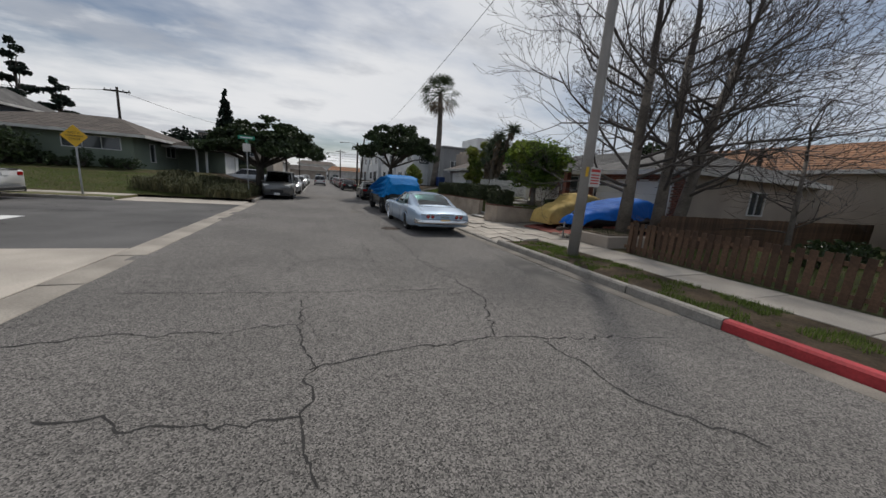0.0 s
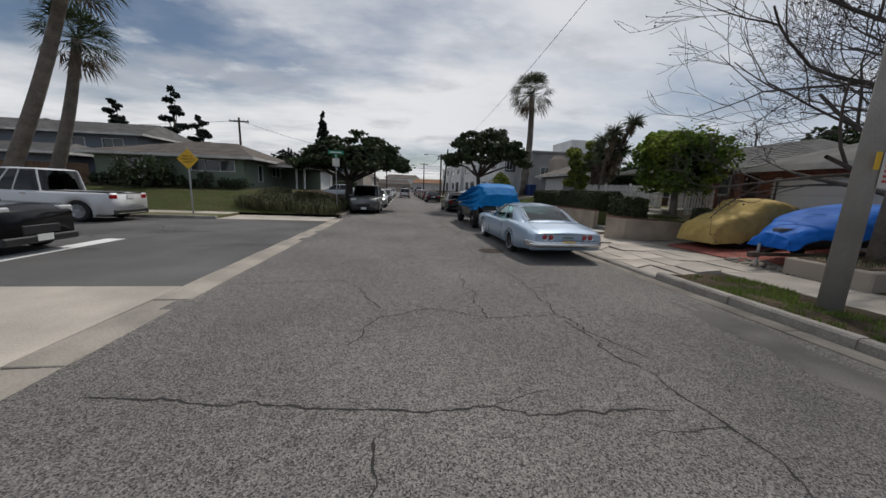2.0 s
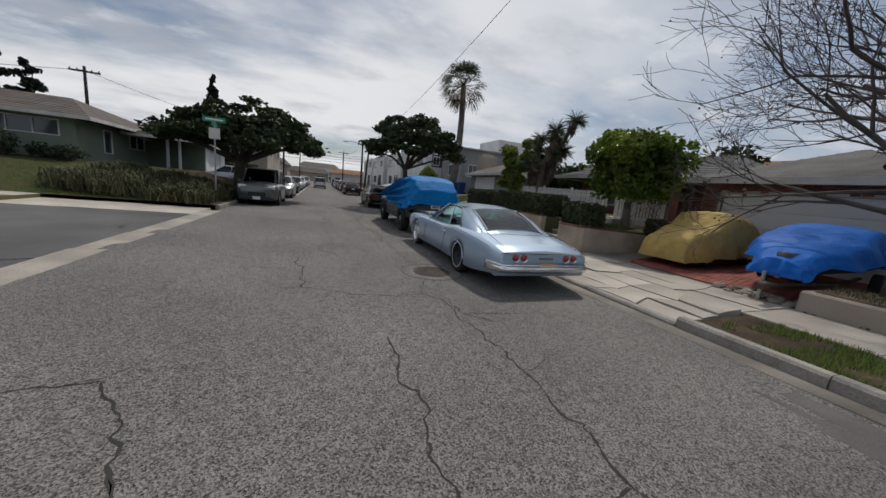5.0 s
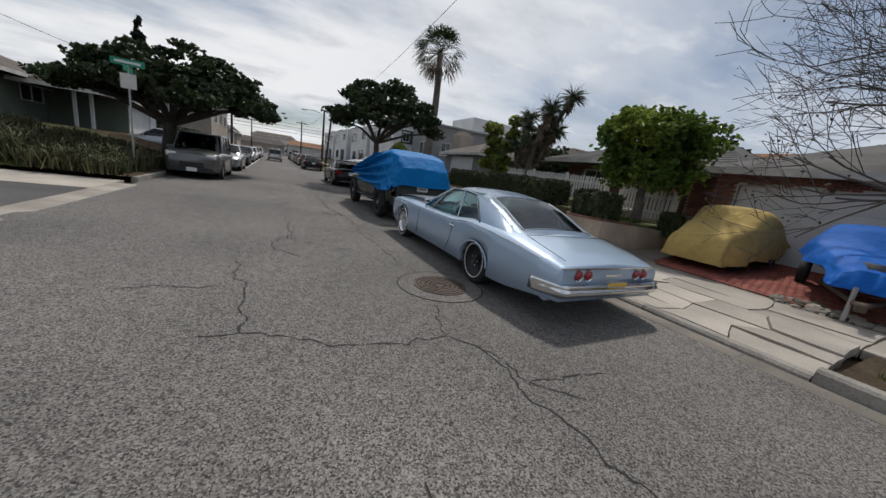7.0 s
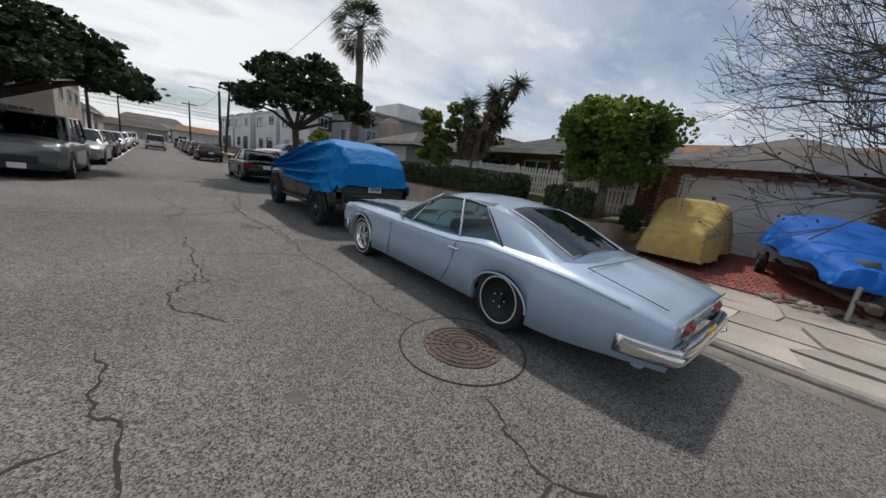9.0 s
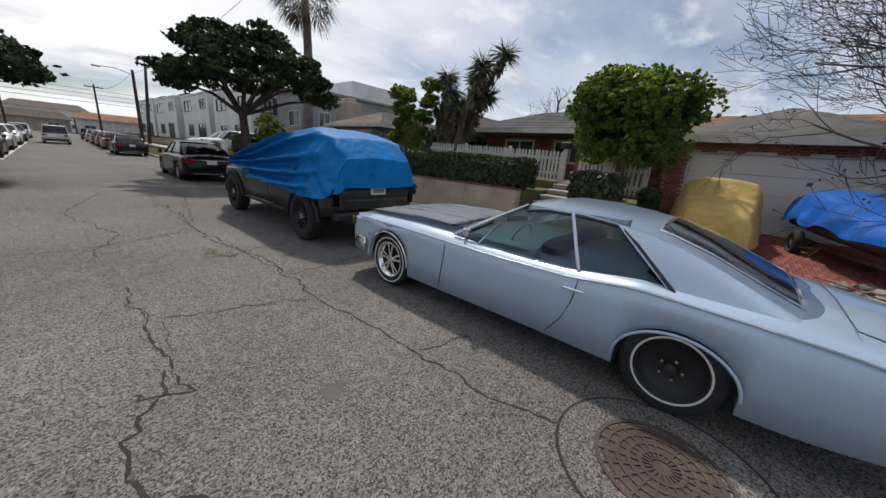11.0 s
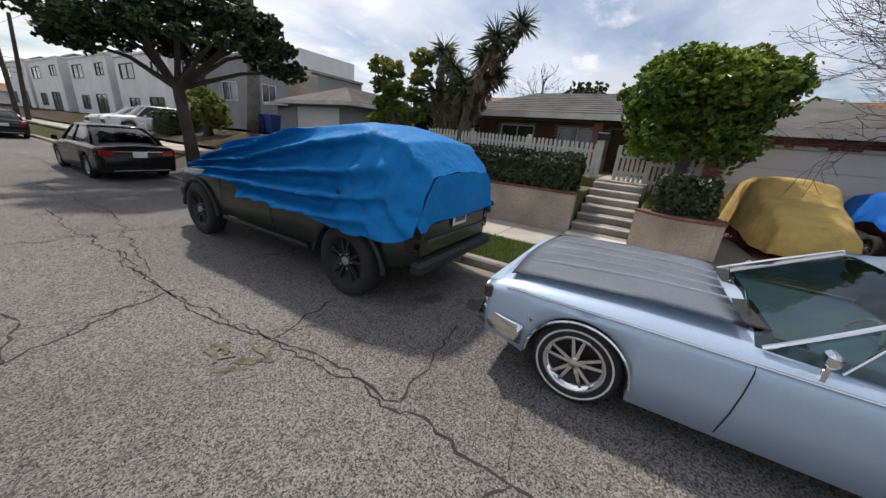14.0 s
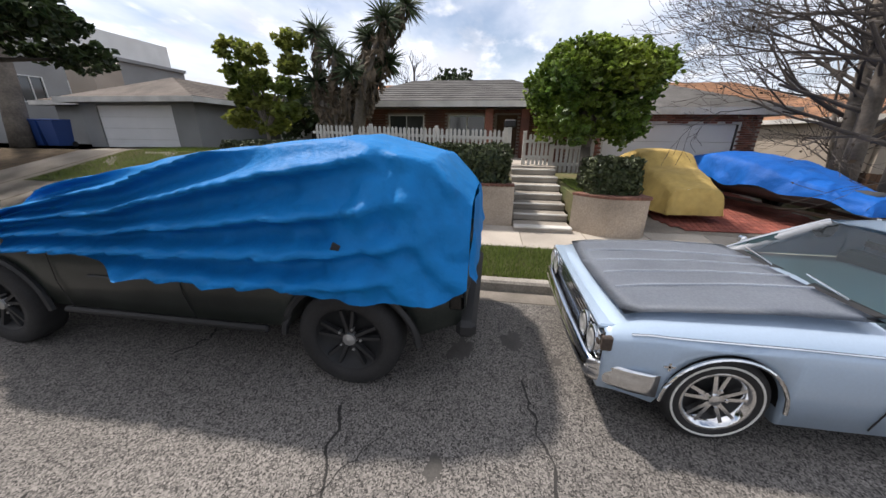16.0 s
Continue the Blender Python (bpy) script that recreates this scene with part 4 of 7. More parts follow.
def curve_pt(t):
    """Plan line of the bowed wall from the stairs round to the drive."""
    if t < 0.45:
        a = t / 0.45
        return (7.95 - 0.45 * math.sin(min(1.0, a * 1.6) * math.pi / 2) + 0.10 * a * a, 14.36 - 1.18 * a)
    k = (t - 0.45) / 0.55
    return (7.60 + 5.0 * k, 13.18 + 0.04 * k)


pts = [curve_pt(k / 24) for k in range(25)]
rings = []
for i, p in enumerate(pts):
    d = (Vector(pts[min(i + 1, 24)]) - Vector(pts[max(i - 1, 0)])).normalized()
    n_ = Vector((d.y, -d.x)) * 0.1
    h = 0.88 - 0.25 * max(0.0, (i - 11) / 13)
    rings.append([(p[0] - n_.x, p[1] - n_.y, 0.08), (p[0] + n_.x, p[1] + n_.y, 0.08), (p[0] + n_.x, p[1] + n_.y, h), (p[0] - n_.x, p[1] - n_.y, h)])
bm = loft(rings)
bmesh.ops.recalc_face_normals(bm, faces=bm.faces)
part("render", bm, M["walltan"], rw)
capm = as_mesh("coping_brick", bx(-0.11, 0.11, -0.048, 0.048, 0, 0.05, 0.006), M["cap"])
for k in range(62):
    piece("coping_brick", capm, rw, pose(8.11, 15.63 + k * 0.103, 0.98 + 0.004 * nz(k * 0.9), 0, 0, 2 * nz(k * 3.1)))
for k in range(44):
    t = (k + 0.5) / 44 * 0.6
    p, q = Vector(curve_pt(t)), Vector(curve_pt(t + 0.01))
    piece("coping_brick", capm, rw, pose(p.x, p.y, 0.88 - 0.25 * max(0.0, (t * 24 - 11) / 13), 0, 0, math.degrees(math.atan2(q.y - p.y, q.x - p.x)) + 90))

stairs = thing("stairs", label="worn concrete front steps between retaining walls", category="stairs", kind="structure")
for k in range(7):
    part("step", bx(7.75 + k * 0.4 if k else 7.6, 10.6, 14.42, 15.56, 0.1 + 0.15 * k, 0.2 + 0.15 * (k + 0.35), 0.02), M["gutter"], stairs)
    part("step_edge", bx(7.735 + k * 0.4 if k else 7.585, 7.8 + k * 0.4, 14.42, 15.56, 0.2 + 0.15 * (k + 0.35) - 0.035, 0.203 + 0.15 * (k + 0.35), 0.01), M["offwhite"], stairs, "worn white-painted edge")


# white picket fence on the upper garden
def picket_fence(name, x, y0, y1, zf, h, m, pw, pitch, label, pointed=True, post=2.0, rails=(0.25, 0.75), axis="y", th=0.02, lean=0.0, seed=0):
    f = thing(name, label=label, category="fence")
    rng = random.Random(seed)
    bm = bmesh.new()
    top = h if not pointed else h - pw * 0.6
    out = [(-pw / 2, 0), (pw / 2, 0), (pw / 2, top), (0, h), (-pw / 2, top)] if pointed else [(-pw / 2, 0), (pw / 2, 0), (pw / 2, top), (-pw / 2, top)]
    a = [bm.verts.new((-th / 2, yy, zz)) for yy, zz in out]
    b = [bm.verts.new((th / 2, yy, zz)) for yy, zz in out]
    k = len(out)
    for i in range(k):
        bm.faces.new((a[i], a[(i + 1) % k], b[(i + 1) % k], b[i]))
    bm.faces.new(a[::-1])
    bm.faces.new(b)
    bmesh.ops.recalc_face_normals(bm, faces=bm.faces)
    me = as_mesh("picket", bm, m)
    n = int((y1 - y0) / pitch)
    for i in range(n):
        y = y0 + (i + 0.5) * pitch
        piece("picket", me, f, pose(x, y, zf(y) + rng.uniform(-0.01, 0.01), rng.uniform(-1, 1) * lean, 0, rng.uniform(-1, 1) * lean))
    for r in rails:
        part("rail", loft([[(x + 0.012, yy, zf(yy) + h * r - 0.04), (x + 0.05, yy, zf(yy) + h * r - 0.04), (x + 0.05, yy, zf(yy) + h * r + 0.04), (x + 0.012, yy, zf(yy) + h * r + 0.04)] for yy in np.linspace(y0, y1, 8).tolist()]), m, f)
    y = y0
    pm = as_mesh("post", bx(0.01, 0.1, -0.05, 0.05, -0.1, h + 0.06, 0.01), m)
    while y <= y1 + 0.01:
        piece("post", pm, f, pose(x + 0.05, y, zf(y)))
        y += post
    return f


picket_fence("picket_fence", 11.0, 15.75, 21.6, lambda y: 1.2 + 0.02 * (y - 15), 0.92, M["offwhite"], 0.075, 0.125, "white-painted picket fence above the hedge", seed=1, lean=1.0)
picket_fence("picket_fence", 11.0, 13.35, 14.4, lambda y: 1.0, 0.92, M["offwhite"], 0.075, 0.125, "white-painted picket fence beside the path", seed=2, lean=1.0)
gate = picket_fence("gate", 11.0, 14.42, 15.2, lambda y: 1.2, 0.85, M["offwhite"], 0.075, 0.115, "white picket garden gate", seed=3, post=0.78)
post_box = thing("mailbox", 10.9, 15.65, 1.2, label="black mailbox on a white post", category="mailbox")
part("post", bx(-0.06, 0.06, -0.06, 0.06, 0, 1.0, 0.01), M["offwhite"], post_box)
part("box", bx(-0.1, 0.1, -0.16, 0.16, 1.0, 1.2, 0.03), M["black"], post_box)

# brown picket fence by the pavement, planter and low garden wall
fence = picket_fence("wooden_fence", 8.2, -9.0, 6.75, lambda y: 0.13, 0.86, M["wood"], 0.11, 0.165, "weathered dark wooden fence with leaning pickets", pointed=False, post=2.6, rails=(0.2, 0.82), lean=2.0, seed=4)
planter = thing("planter", label="low rendered planter with dry soil beside the fence", category="planter")
part("box", bx(7.95, 9.6, 7.1, 8.45, 0.05, 0.5, 0.03), M["stucco"], planter)
part("soil", bx(8.07, 9.48, 7.22, 8.33, 0.48, 0.53, 0.02), M["soil"], planter)
gw = thing("fence", label="long dark timber garden fence", category="fence")
bdm = as_mesh("board", bx(-0.075, 0.075, -0.012, 0.012, 0, 1.1, 0.004), M["wood"])
for k in range(90):
    piece("board", bdm, gw, pose(9.8 + k * 0.155, 6.9, 0.1 + 0.02 * nz(k * 1.3)))
part("rail", bx(9.7, 23.8, 6.92, 6.97, 0.85, 0.95), M["wood"], gw)

nh = thing("neighbour_house", label="beige stucco bungalow with shallow roof", category="house")
wall_with("wall", nh, "y", 14.5, -9.0, 3.3, 0.1, 2.7, [(-1.0, 0.6, 1.0, 2.1)], M["stucco"])
wall_with("wall", nh, "x", 3.3, 14.7, 26, 0.1, 2.7, [], M["stucco"])
window(nh, "y", 14.5, -1.0, 0.6, 1.0, 2.1, None, 1)
roof_gable(nh, 14.0, 26.0, -9.5, 3.8, 2.75, 1.2, M["rust"], "y", 2.5)
bk = thing("rear_house", label="house with terracotta roof behind the gardens", category="house")
part("wall", bx(24, 34, -2, 30, 0.1, 3.6), M["stucco"], bk)
roof_gable(bk, 23.4, 34.6, -2.6, 30.6, 3.65, 2.0, M["rust"], "y", 2.5)

# grey house with the white garage
fg = thing("grey_house", label="grey stucco house with white garage door and chimney", category="house")
wall_with("wall", fg, "y", 13.0, 27.4, 32.6, 0.8, 3.15, [(28.4, 31.85, 1.25, 2.95)], M["grey"])
garage_door(fg, 13.06, 28.4, 31.85, 1.25, 2.95, 4)
wall_with("wall", fg, "x", 27.4, 13.2, 20.0, 0.8, 3.15, [], M["grey"])
wall_with("wall", fg, "y", 15.5, 32.6, 37.5, 0.8, 3.15, [(33.8, 34.8, 1.4, 2.7)], M["grey"])
window(fg, "y", 15.5, 33.8, 34.8, 1.4, 2.7, None, 1)
roof_gable(fg, 12.5, 20.6, 26.9, 33.0, 3.2, 1.0, M["shingleb"], "x", 2.4)
roof_gable(fg, 14.9, 21.5, 32.4, 38.0, 3.3, 1.1, M["shingleb"], "y", 2.0)
part("chimney", bx(14.6, 15.9, 33.6, 35.0, 3.1, 5.0, 0.03), M["stucco"], fg)
part("chimney_cap", bx(14.85, 15.65, 33.85, 34.75, 5.0, 5.25, 0.03), M["stucco"], fg)
bh2 = thing("rear_house", label="pale house behind the yucca", category="house")
part("wall", bx(17.5, 24, 22.5, 27.0, 1.0, 3.3), M["white"], bh2)
roof_gable(bh2, 17.0, 24.5, 22.0, 27.5, 3.3, 1.1, M["shingleb"], "x", 1.5)


def modern_block(x, y0, y1, z0, z1, m, seed, step=0.0):
    """White two-storey townhouse with dark bands and square windows."""
    b = thing("townhouse", label="white modern townhouse with dark window bands and a flat roof", category="house", group="townhouses")
    w = y1 - y0
    h = z1 - z0
    h2 = z0 + h * 0.55
    holes = [(y0 + 0.10 * w, y0 + 0.28 * w, h2 + 0.15 * h, h2 + 0.33 * h), (y0 + 0.62 * w, y0 + 0.9 * w, h2 + 0.12 * h, h2 + 0.34 * h), (y0 + 0.15 * w, y0 + 0.4 * w, z0, z0 + 0.38 * h), (y0 + 0.6 * w, y0 + 0.8 * w, z0 + 0.12 * h, z0 + 0.36 * h)]
    wall_with("wall", b, "y", x, y0, y1, z0 - 0.8, z1, holes, m, 0.25)
    for hh in holes:
        window(b, "y", x, *hh, M["dgrey"], 1)
    wall_with("wall", b, "x", y0, x + 0.25, x + 9, z0 - 0.8, z1, [(x + 1.2, x + 1.9, h2 + 0.12 * h, h2 + 0.3 * h), (x + 4.4, x + 5.1, h2 + 0.12 * h, h2 + 0.3 * h)], m, 0.25)
    part("panel", bx(x + 0.9, x + 5.4, y0 - 0.03, y0 - 0.002, h2 + 0.06 * h, h2 + 0.36 * h), M["dgrey"], b, "dark window band")
    for p in (1.1, 4.3):
        part("window", bx(x + p - 0.06, x + p + 0.86, y0 - 0.07, y0 - 0.03, h2 + 0.1 * h, h2 + 0.32 * h), M["white"], b)
        for q in (0, 0.42):
            part("pane", bx(x + p + q, x + p + q + 0.36, y0 - 0.085, y0 - 0.07, h2 + 0.12 * h, h2 + 0.3 * h), M["pane"], b)
    part("roof", bx(x - 0.1, x + 9, y0 - 0.1, y1 + 0.1, z1, z1 + 0.18, 0.02), m, b)
    part("storey", bx(x + 2.5, x + 8, y0 + 0.3 * w, y1 - 0.1 * w, z1 + 0.18, z1 + 1.2), M["dgrey"], b, "set-back top storey")
    part("wall_rear", bx(x + 8.75, x + 9, y0 + 0.25, y1, z0 - 0.8, z1), m, b)
    return b


modern_block(13.0, 47, 58, 1.2, 6.4, M["white"], 1)
modern_block(13.0, 60, 72, 1.2, 6.8, M["white"], 2)
modern_block(12.6, 74, 88, 1.2, 7.0, M["white"], 3)
modern_block(12.6, 90, 106, 1.2, 7.4, M["white"], 4)
gb = thing("grey_block", label="grey two-storey block with a row of windows", category="house")
wall_with("wall", gb, "x", 40.0, 15.0, 26, 0.5, 6.2, [(16.0, 17.0, 3.4, 4.6), (18.2, 20.4, 3.4, 4.6), (21.5, 22.6, 3.4, 4.6)], M["grey"])
wall_with("wall", gb, "y", 15.0, 40.2, 46.0, 0.5, 6.2, [(41.5, 43.5, 3.4, 4.6)], M["grey"])
for wx in ((16.0, 17.0), (18.2, 20.4), (21.5, 22.6)):
    window(gb, "x", 40.0, *wx, 3.4, 4.6, None, 1)
window(gb, "y", 15.0, 41.5, 43.5, 3.4, 4.6, None, 1)
part("roof", bx(14.8, 26, 39.8, 46, 6.2, 6.4), M["grey"], gb)
part("storey", bx(20, 26, 41, 46, 6.4, 8.0), M["white"], gb, "white upper storey")

# green corner house across the side street
gh = thing("green_house", label="sage-green stucco bungalow with white trim and low hip roof", category="house")
GY = 30.0
wall_with("wall", gh, "x", GY, -22.0, -11.9, 0.9, 3.45, [(-15.6, -12.6, 2.45, 3.2), (-20.5, -18.4, 1.9, 3.1)], M["green"])
window(gh, "x", GY, -15.6, -12.6, 2.45, 3.2, None, 2)
window(gh, "x", GY, -20.5, -18.4, 1.9, 3.1, None, 1)
wall_with("wall", gh, "y", -12.1, GY + 0.2, 42, 0.9, 3.45, [(32.5, 33.3, 1.8, 3.1), (35.5, 37.5, 2.3, 3.1)], M["green"])
window(gh, "y", -11.9, 32.5, 33.3, 1.8, 3.1, None, 0, out=1)
window(gh, "y", -11.9, 35.5, 37.5, 2.3, 3.1, None, 1, out=1)
wall_with("wall", gh, "x", 38.0, -11.9, -8.2, 0.9, 3.2, [], M["green"])
wall_with("wall", gh, "y", -8.4, 38.2, 44, 0.9, 3.2, [(39.0, 42.6, 1.0, 2.9)], M["white"])
part("garage_door", bx(-8.36, -8.3, 39.0, 42.6, 1.0, 2.9), M["white"], gh, "white garage door")
for px_ in (-9.6, -8.9):
    part("porch_post", bx(px_ - 0.07, px_ + 0.07, 34.9, 35.04, 0.9, 3.2), M["white"], gh)
roof_gable(gh, -22.6, -10.9, GY - 0.8, 42.6, 3.5, 1.6, M["shingleb"], "x", 4.0)
roof_gable(gh, -11.6, -7.8, 33.8, 44.6, 3.25, 0.5, M["shingleb"], "y", 0.5)
ch = thing("blue_grey_house", label="blue-grey two-storey house with gabled roof", category="house")
wall_with("wall", ch, "x", 38.0, -42, -24.5, 0.8, 5.6, [(-31.0, -29.0, 4.2, 5.2), (-27.5, -25.8, 4.2, 5.2)], M["bluegrey"])
window(ch, "x", 38.0, -31.0, -29.0, 4.2, 5.2, None, 1)
window(ch, "x", 38.0, -27.5, -25.8, 4.2, 5.2, None, 1)
part("side", bx(-42, -24.5, 38.2, 46, 0.8, 5.6), M["bluegrey"], ch)
roof_gable(ch, -43, -23.6, 37.3, 47, 5.7, 1.5, M["shingle"], "x", 1.5)
part("annex", bx(-46, -27, 33, 38, 0.8, 3.4), M["bluegrey"], ch)
roof_gable(ch, -47, -26, 32.2, 38.6, 3.5, 0.9, M["shingle"], "x", 1.5)
ap = thing("apartment_house", label="beige two-storey apartment house", category="house")
wall_with("wall", ap, "x", 52.0, -14, -5.5, 0.3, 6.0, [(-13, -11, 3.6, 4.8), (-9, -7.5, 3.6, 4.8)], M["stucco"])
window(ap, "x", 52.0, -13, -11, 3.6, 4.8, None, 1)
window(ap, "x", 52.0, -9, -7.5, 3.6, 4.8, None, 1)
wall_with("wall", ap, "y", -5.7, 52.2, 66, 0.3, 6.0, [(54, 56, 3.6, 4.8), (58, 60, 3.6, 4.8), (62, 64, 3.6, 4.8)], M["stucco"])
for wy in (54, 58, 62):
    window(ap, "y", -5.5, wy, wy + 2, 3.6, 4.8, None, 1, out=1)
part("roof", bx(-14.2, -5.2, 51.8, 66, 6.0, 6.25), M["offwhite"], ap)
wf = thing("fence", label="dark red-brown board fence beside the lawn", category="fence")
wbm = as_mesh("board", bx(-0.14, 0.14, -0.012, 0.012, 0, 1.6, 0.004), M["wood"])
for k in range(26):
    piece("board", wbm, wf, pose(-29.5 + k * 0.29, 29.6, 1.0))


def far_house(x0, x1, y0, y1, z, m, rm):
    h = thing("far_house", label="low house at the end of the street", category="house", group="far houses")
    wall_with("wall", h, "x", y0, x0, x1, 0, z, [(x0 + 1.5, x0 + 3.5, 1.2, 2.4), (x1 - 4, x1 - 2, 1.2, 2.4)], m)
    window(h, "x", y0, x0 + 1.5, x0 + 3.5, 1.2, 2.4)
    window(h, "x", y0, x1 - 4, x1 - 2, 1.2, 2.4)
    part("side", bx(x0, x1, y0 + 0.2, y1, 0, z), m, h)
    roof_gable(h, x0 - 0.6, x1 + 0.6, y0 - 0.6, y1 + 0.6, z, 1.8, rm, "x", 2.0)


far_house(-16, 4, 150, 162, 3.6, M["stucco"], M["shingleb"])
far_house(5, 24, 146, 158, 4.2, M["offwhite"], M["rust"])
far_house(-44, -20, 120, 132, 4.6, M["stucco"], M["shingle"])
far_house(-8, 9, 178, 190, 7.0, M["white"], M["shingleb"])
for k, (hx0, hx1, hy0) in enumerate(((-30, -9, 74), (-28, -8, 92), (-28, -8, 110))):
    far_house(hx0, hx1, hy0, hy0 + 12, 4.4, M["offwhite"] if k % 2 else M["stucco"], M["shingleb"])
# far ridge sheet; its haze is only the material's blue-grey tint
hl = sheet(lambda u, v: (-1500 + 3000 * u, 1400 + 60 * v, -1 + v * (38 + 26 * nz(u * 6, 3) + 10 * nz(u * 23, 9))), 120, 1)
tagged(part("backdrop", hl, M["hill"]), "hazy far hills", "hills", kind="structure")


# ---- vehicles: built facing +y, centred on the ground ----
def smooth(a, b, t):
    t = max(0.0, min(1.0, (t - a) / (b - a)))
    return t * t * (3 - 2 * t)


def interp(tab, s):
    for (a, u), (b, v) in zip(tab, tab[1:]):
        if s <= b:
            return u + (v - u) * max(0.0, (s - a) / (b - a))
    return tab[-1][1]


def wheel(parent, x, y, r, w, style, side):
    """A tyre with its rim, spokes and hub, on one side of the car."""
    o = side
    hub = w / 2
    ty = part("wheel", spun([(-hub * o, r * 0.62), (-hub * o, r * 0.9), (-hub * o * 0.8, r * 0.985), (-hub * o * 0.4, r), (hub * o * 0.4, r), (hub * o * 0.8, r * 0.985), (hub * o, r * 0.9), (hub * o * 1.02, r * 0.78), (hub * o, r * 0.66), (hub * o * 0.3, r * 0.6)], 32), M["rubber"], parent, "black tyre", True)
    ty.matrix_basis = pose(x, y, r)
    rm = {"rally": M["chrome"], "ring": M["black"], "black": M["black"], "alloy": M["csilver"]}[style]
    if style in ("rally", "ring"):
        ww = 0.815 if style == "rally" else 0.70
        part("whitewall", spun([(hub * o * 1.01, r * ww), (hub * o * 1.05, r * (ww + 0.005)), (hub * o * 1.05, r * (ww + 0.04)), (hub * o * 1.01, r * (ww + 0.045))], 36), M["whitewall"], ty, "thin white sidewall stripe")
    if style == "rally":
        part("trim_ring", spun([(hub * o * 0.5, r * 0.56), (hub * o * 0.95, r * 0.62), (hub * o * 1.04, r * 0.68), (hub * o * 0.9, r * 0.72)], 36), M["chrome"], ty, "chrome trim ring", True)
    part("rim", spun([(hub * o * 0.2, 0.0), (hub * o * 0.2, r * 0.5), (hub * o * 0.6, r * 0.6), (hub * o * 0.85, r * 0.64)], 28), M["black"] if style != "alloy" else rm, ty, "", True)
    bm = bmesh.new()
    n = 5 if style != "alloy" else 10
    for k in range(n):
        a = 2 * math.pi * k / n
        for da in ((-0.2, 0.2) if style in ("rally", "black") else (0.0,)):
            own = loft([[(hub * o * 0.75, -0.014, r * 0.12), (hub * o * 0.75, 0.014, r * 0.12), (hub * o * 0.45, 0.018, r * 0.12), (hub * o * 0.45, -0.018, r * 0.12)],
                        [(hub * o * 0.8, -0.012, r * 0.6), (hub * o * 0.8, 0.012, r * 0.6), (hub * o * 0.5, 0.016, r * 0.6), (hub * o * 0.5, -0.016, r * 0.6)]])
            bmesh.ops.transform(own, matrix=Matrix.Rotation(a + da, 4, "X"), verts=own.verts)
            merged(bm, own)
    if style != "ring":
        part("spoke_star", bm, rm, ty, "chrome rally spokes" if style == "rally" else "")
    else:
        bm.free()
    part("hubcap", spun([(hub * o * 0.5, r * 0.15), (hub * o * 0.86, r * 0.12), (hub * o * 0.95, 0.0)], 18), M["steel"] if style == "black" else rm, ty)
    for k in range(5):
        a = 2 * math.pi * (k + 0.5) / 5
        nut = tube([(hub * o * 0.5, math.cos(a) * r * 0.22, math.sin(a) * r * 0.22), (hub * o * 0.82, math.cos(a) * r * 0.22, math.sin(a) * r * 0.22)], 0.012, 6)
        part("wheel_nut", nut, M["chrome"] if style != "black" else M["steel"], ty)
    return ty


def shell(L, W, sill, belt, deck, plan, axles, arch, n=96, tuck=0.88, crown=0.025, rear=0.98):
    """The lower body: sections along the car, with wheel arches cut from below."""
    rings = []
    ys = sorted({-L / 2 + L * k / n for k in range(n + 1)} | {a + d * arch for a in axles for d in (-1, -0.985, 0.985, 1)})
    for s in ys:
        w = W / 2 * interp(plan, s)
        zb = sill(s)
        for a in axles:
            if abs(s - a) < arch:
                zb = max(zb, 0.33 + math.sqrt(arch * arch - (s - a) ** 2) * (0.98 if a > 0 else rear))
        b, t = interp(belt, s), interp(deck, s)
        zb = min(zb, b - 0.06)
        mid = max(zb + 0.02, zb + (b - zb) * 0.55)
        half = [(w * 0.5, zb), (w * 0.94, zb), (w * 0.978, zb + 0.015), (w, mid), (w * 0.995, b - 0.05), (w * 0.965, b), (w * tuck, b + 0.45 * (t - b) + 0.008), (w * 0.5, t), (0.0, t + crown)]
        rings.append([(x, s, z) for x, z in half] + [(-x, s, z) for x, z in half[-2::-1]])
    bm = loft(rings)
    bmesh.ops.recalc_face_normals(bm, faces=bm.faces)
    return bm


def cabin(yf, yr, w0, w1, z0, z1, bulge=0.05, n=6, a=0.0, b=1.0, off=0.0):
    """Slices of a greenhouse between two heights; yf and yr give the front and rear line at 0..1."""
    rings = []
    for k in range(n + 1):
        t = a + (b - a) * k / n
        f, r, w = interp(yf, t), interp(yr, t), w0 + (w1 - w0) * t ** 1.3
        z = z0 + (z1 - z0) * t
        w += off
        f += off
        r -= off
        ring = [(w * (1 - 2 * i / 6), f + bulge * (1 - (1 - 2 * i / 6) ** 2), z) for i in range(7)]
        ring += [(-w * (1 + 0.02 * math.sin(math.pi * i / 7)), f + (r - f) * i / 7, z) for i in range(1, 7)]
        ring += [(-w * (1 - 2 * i / 6), r - bulge * (1 - (1 - 2 * i / 6) ** 2), z) for i in range(7)]
        ring += [(w * (1 + 0.02 * math.sin(math.pi * i / 7)), r + (f - r) * i / 7, z) for i in range(1, 7)]
        rings.append(ring)
    bm = loft(rings, True, False)
    bmesh.ops.recalc_face_normals(bm, faces=bm.faces)
    return bm, rings


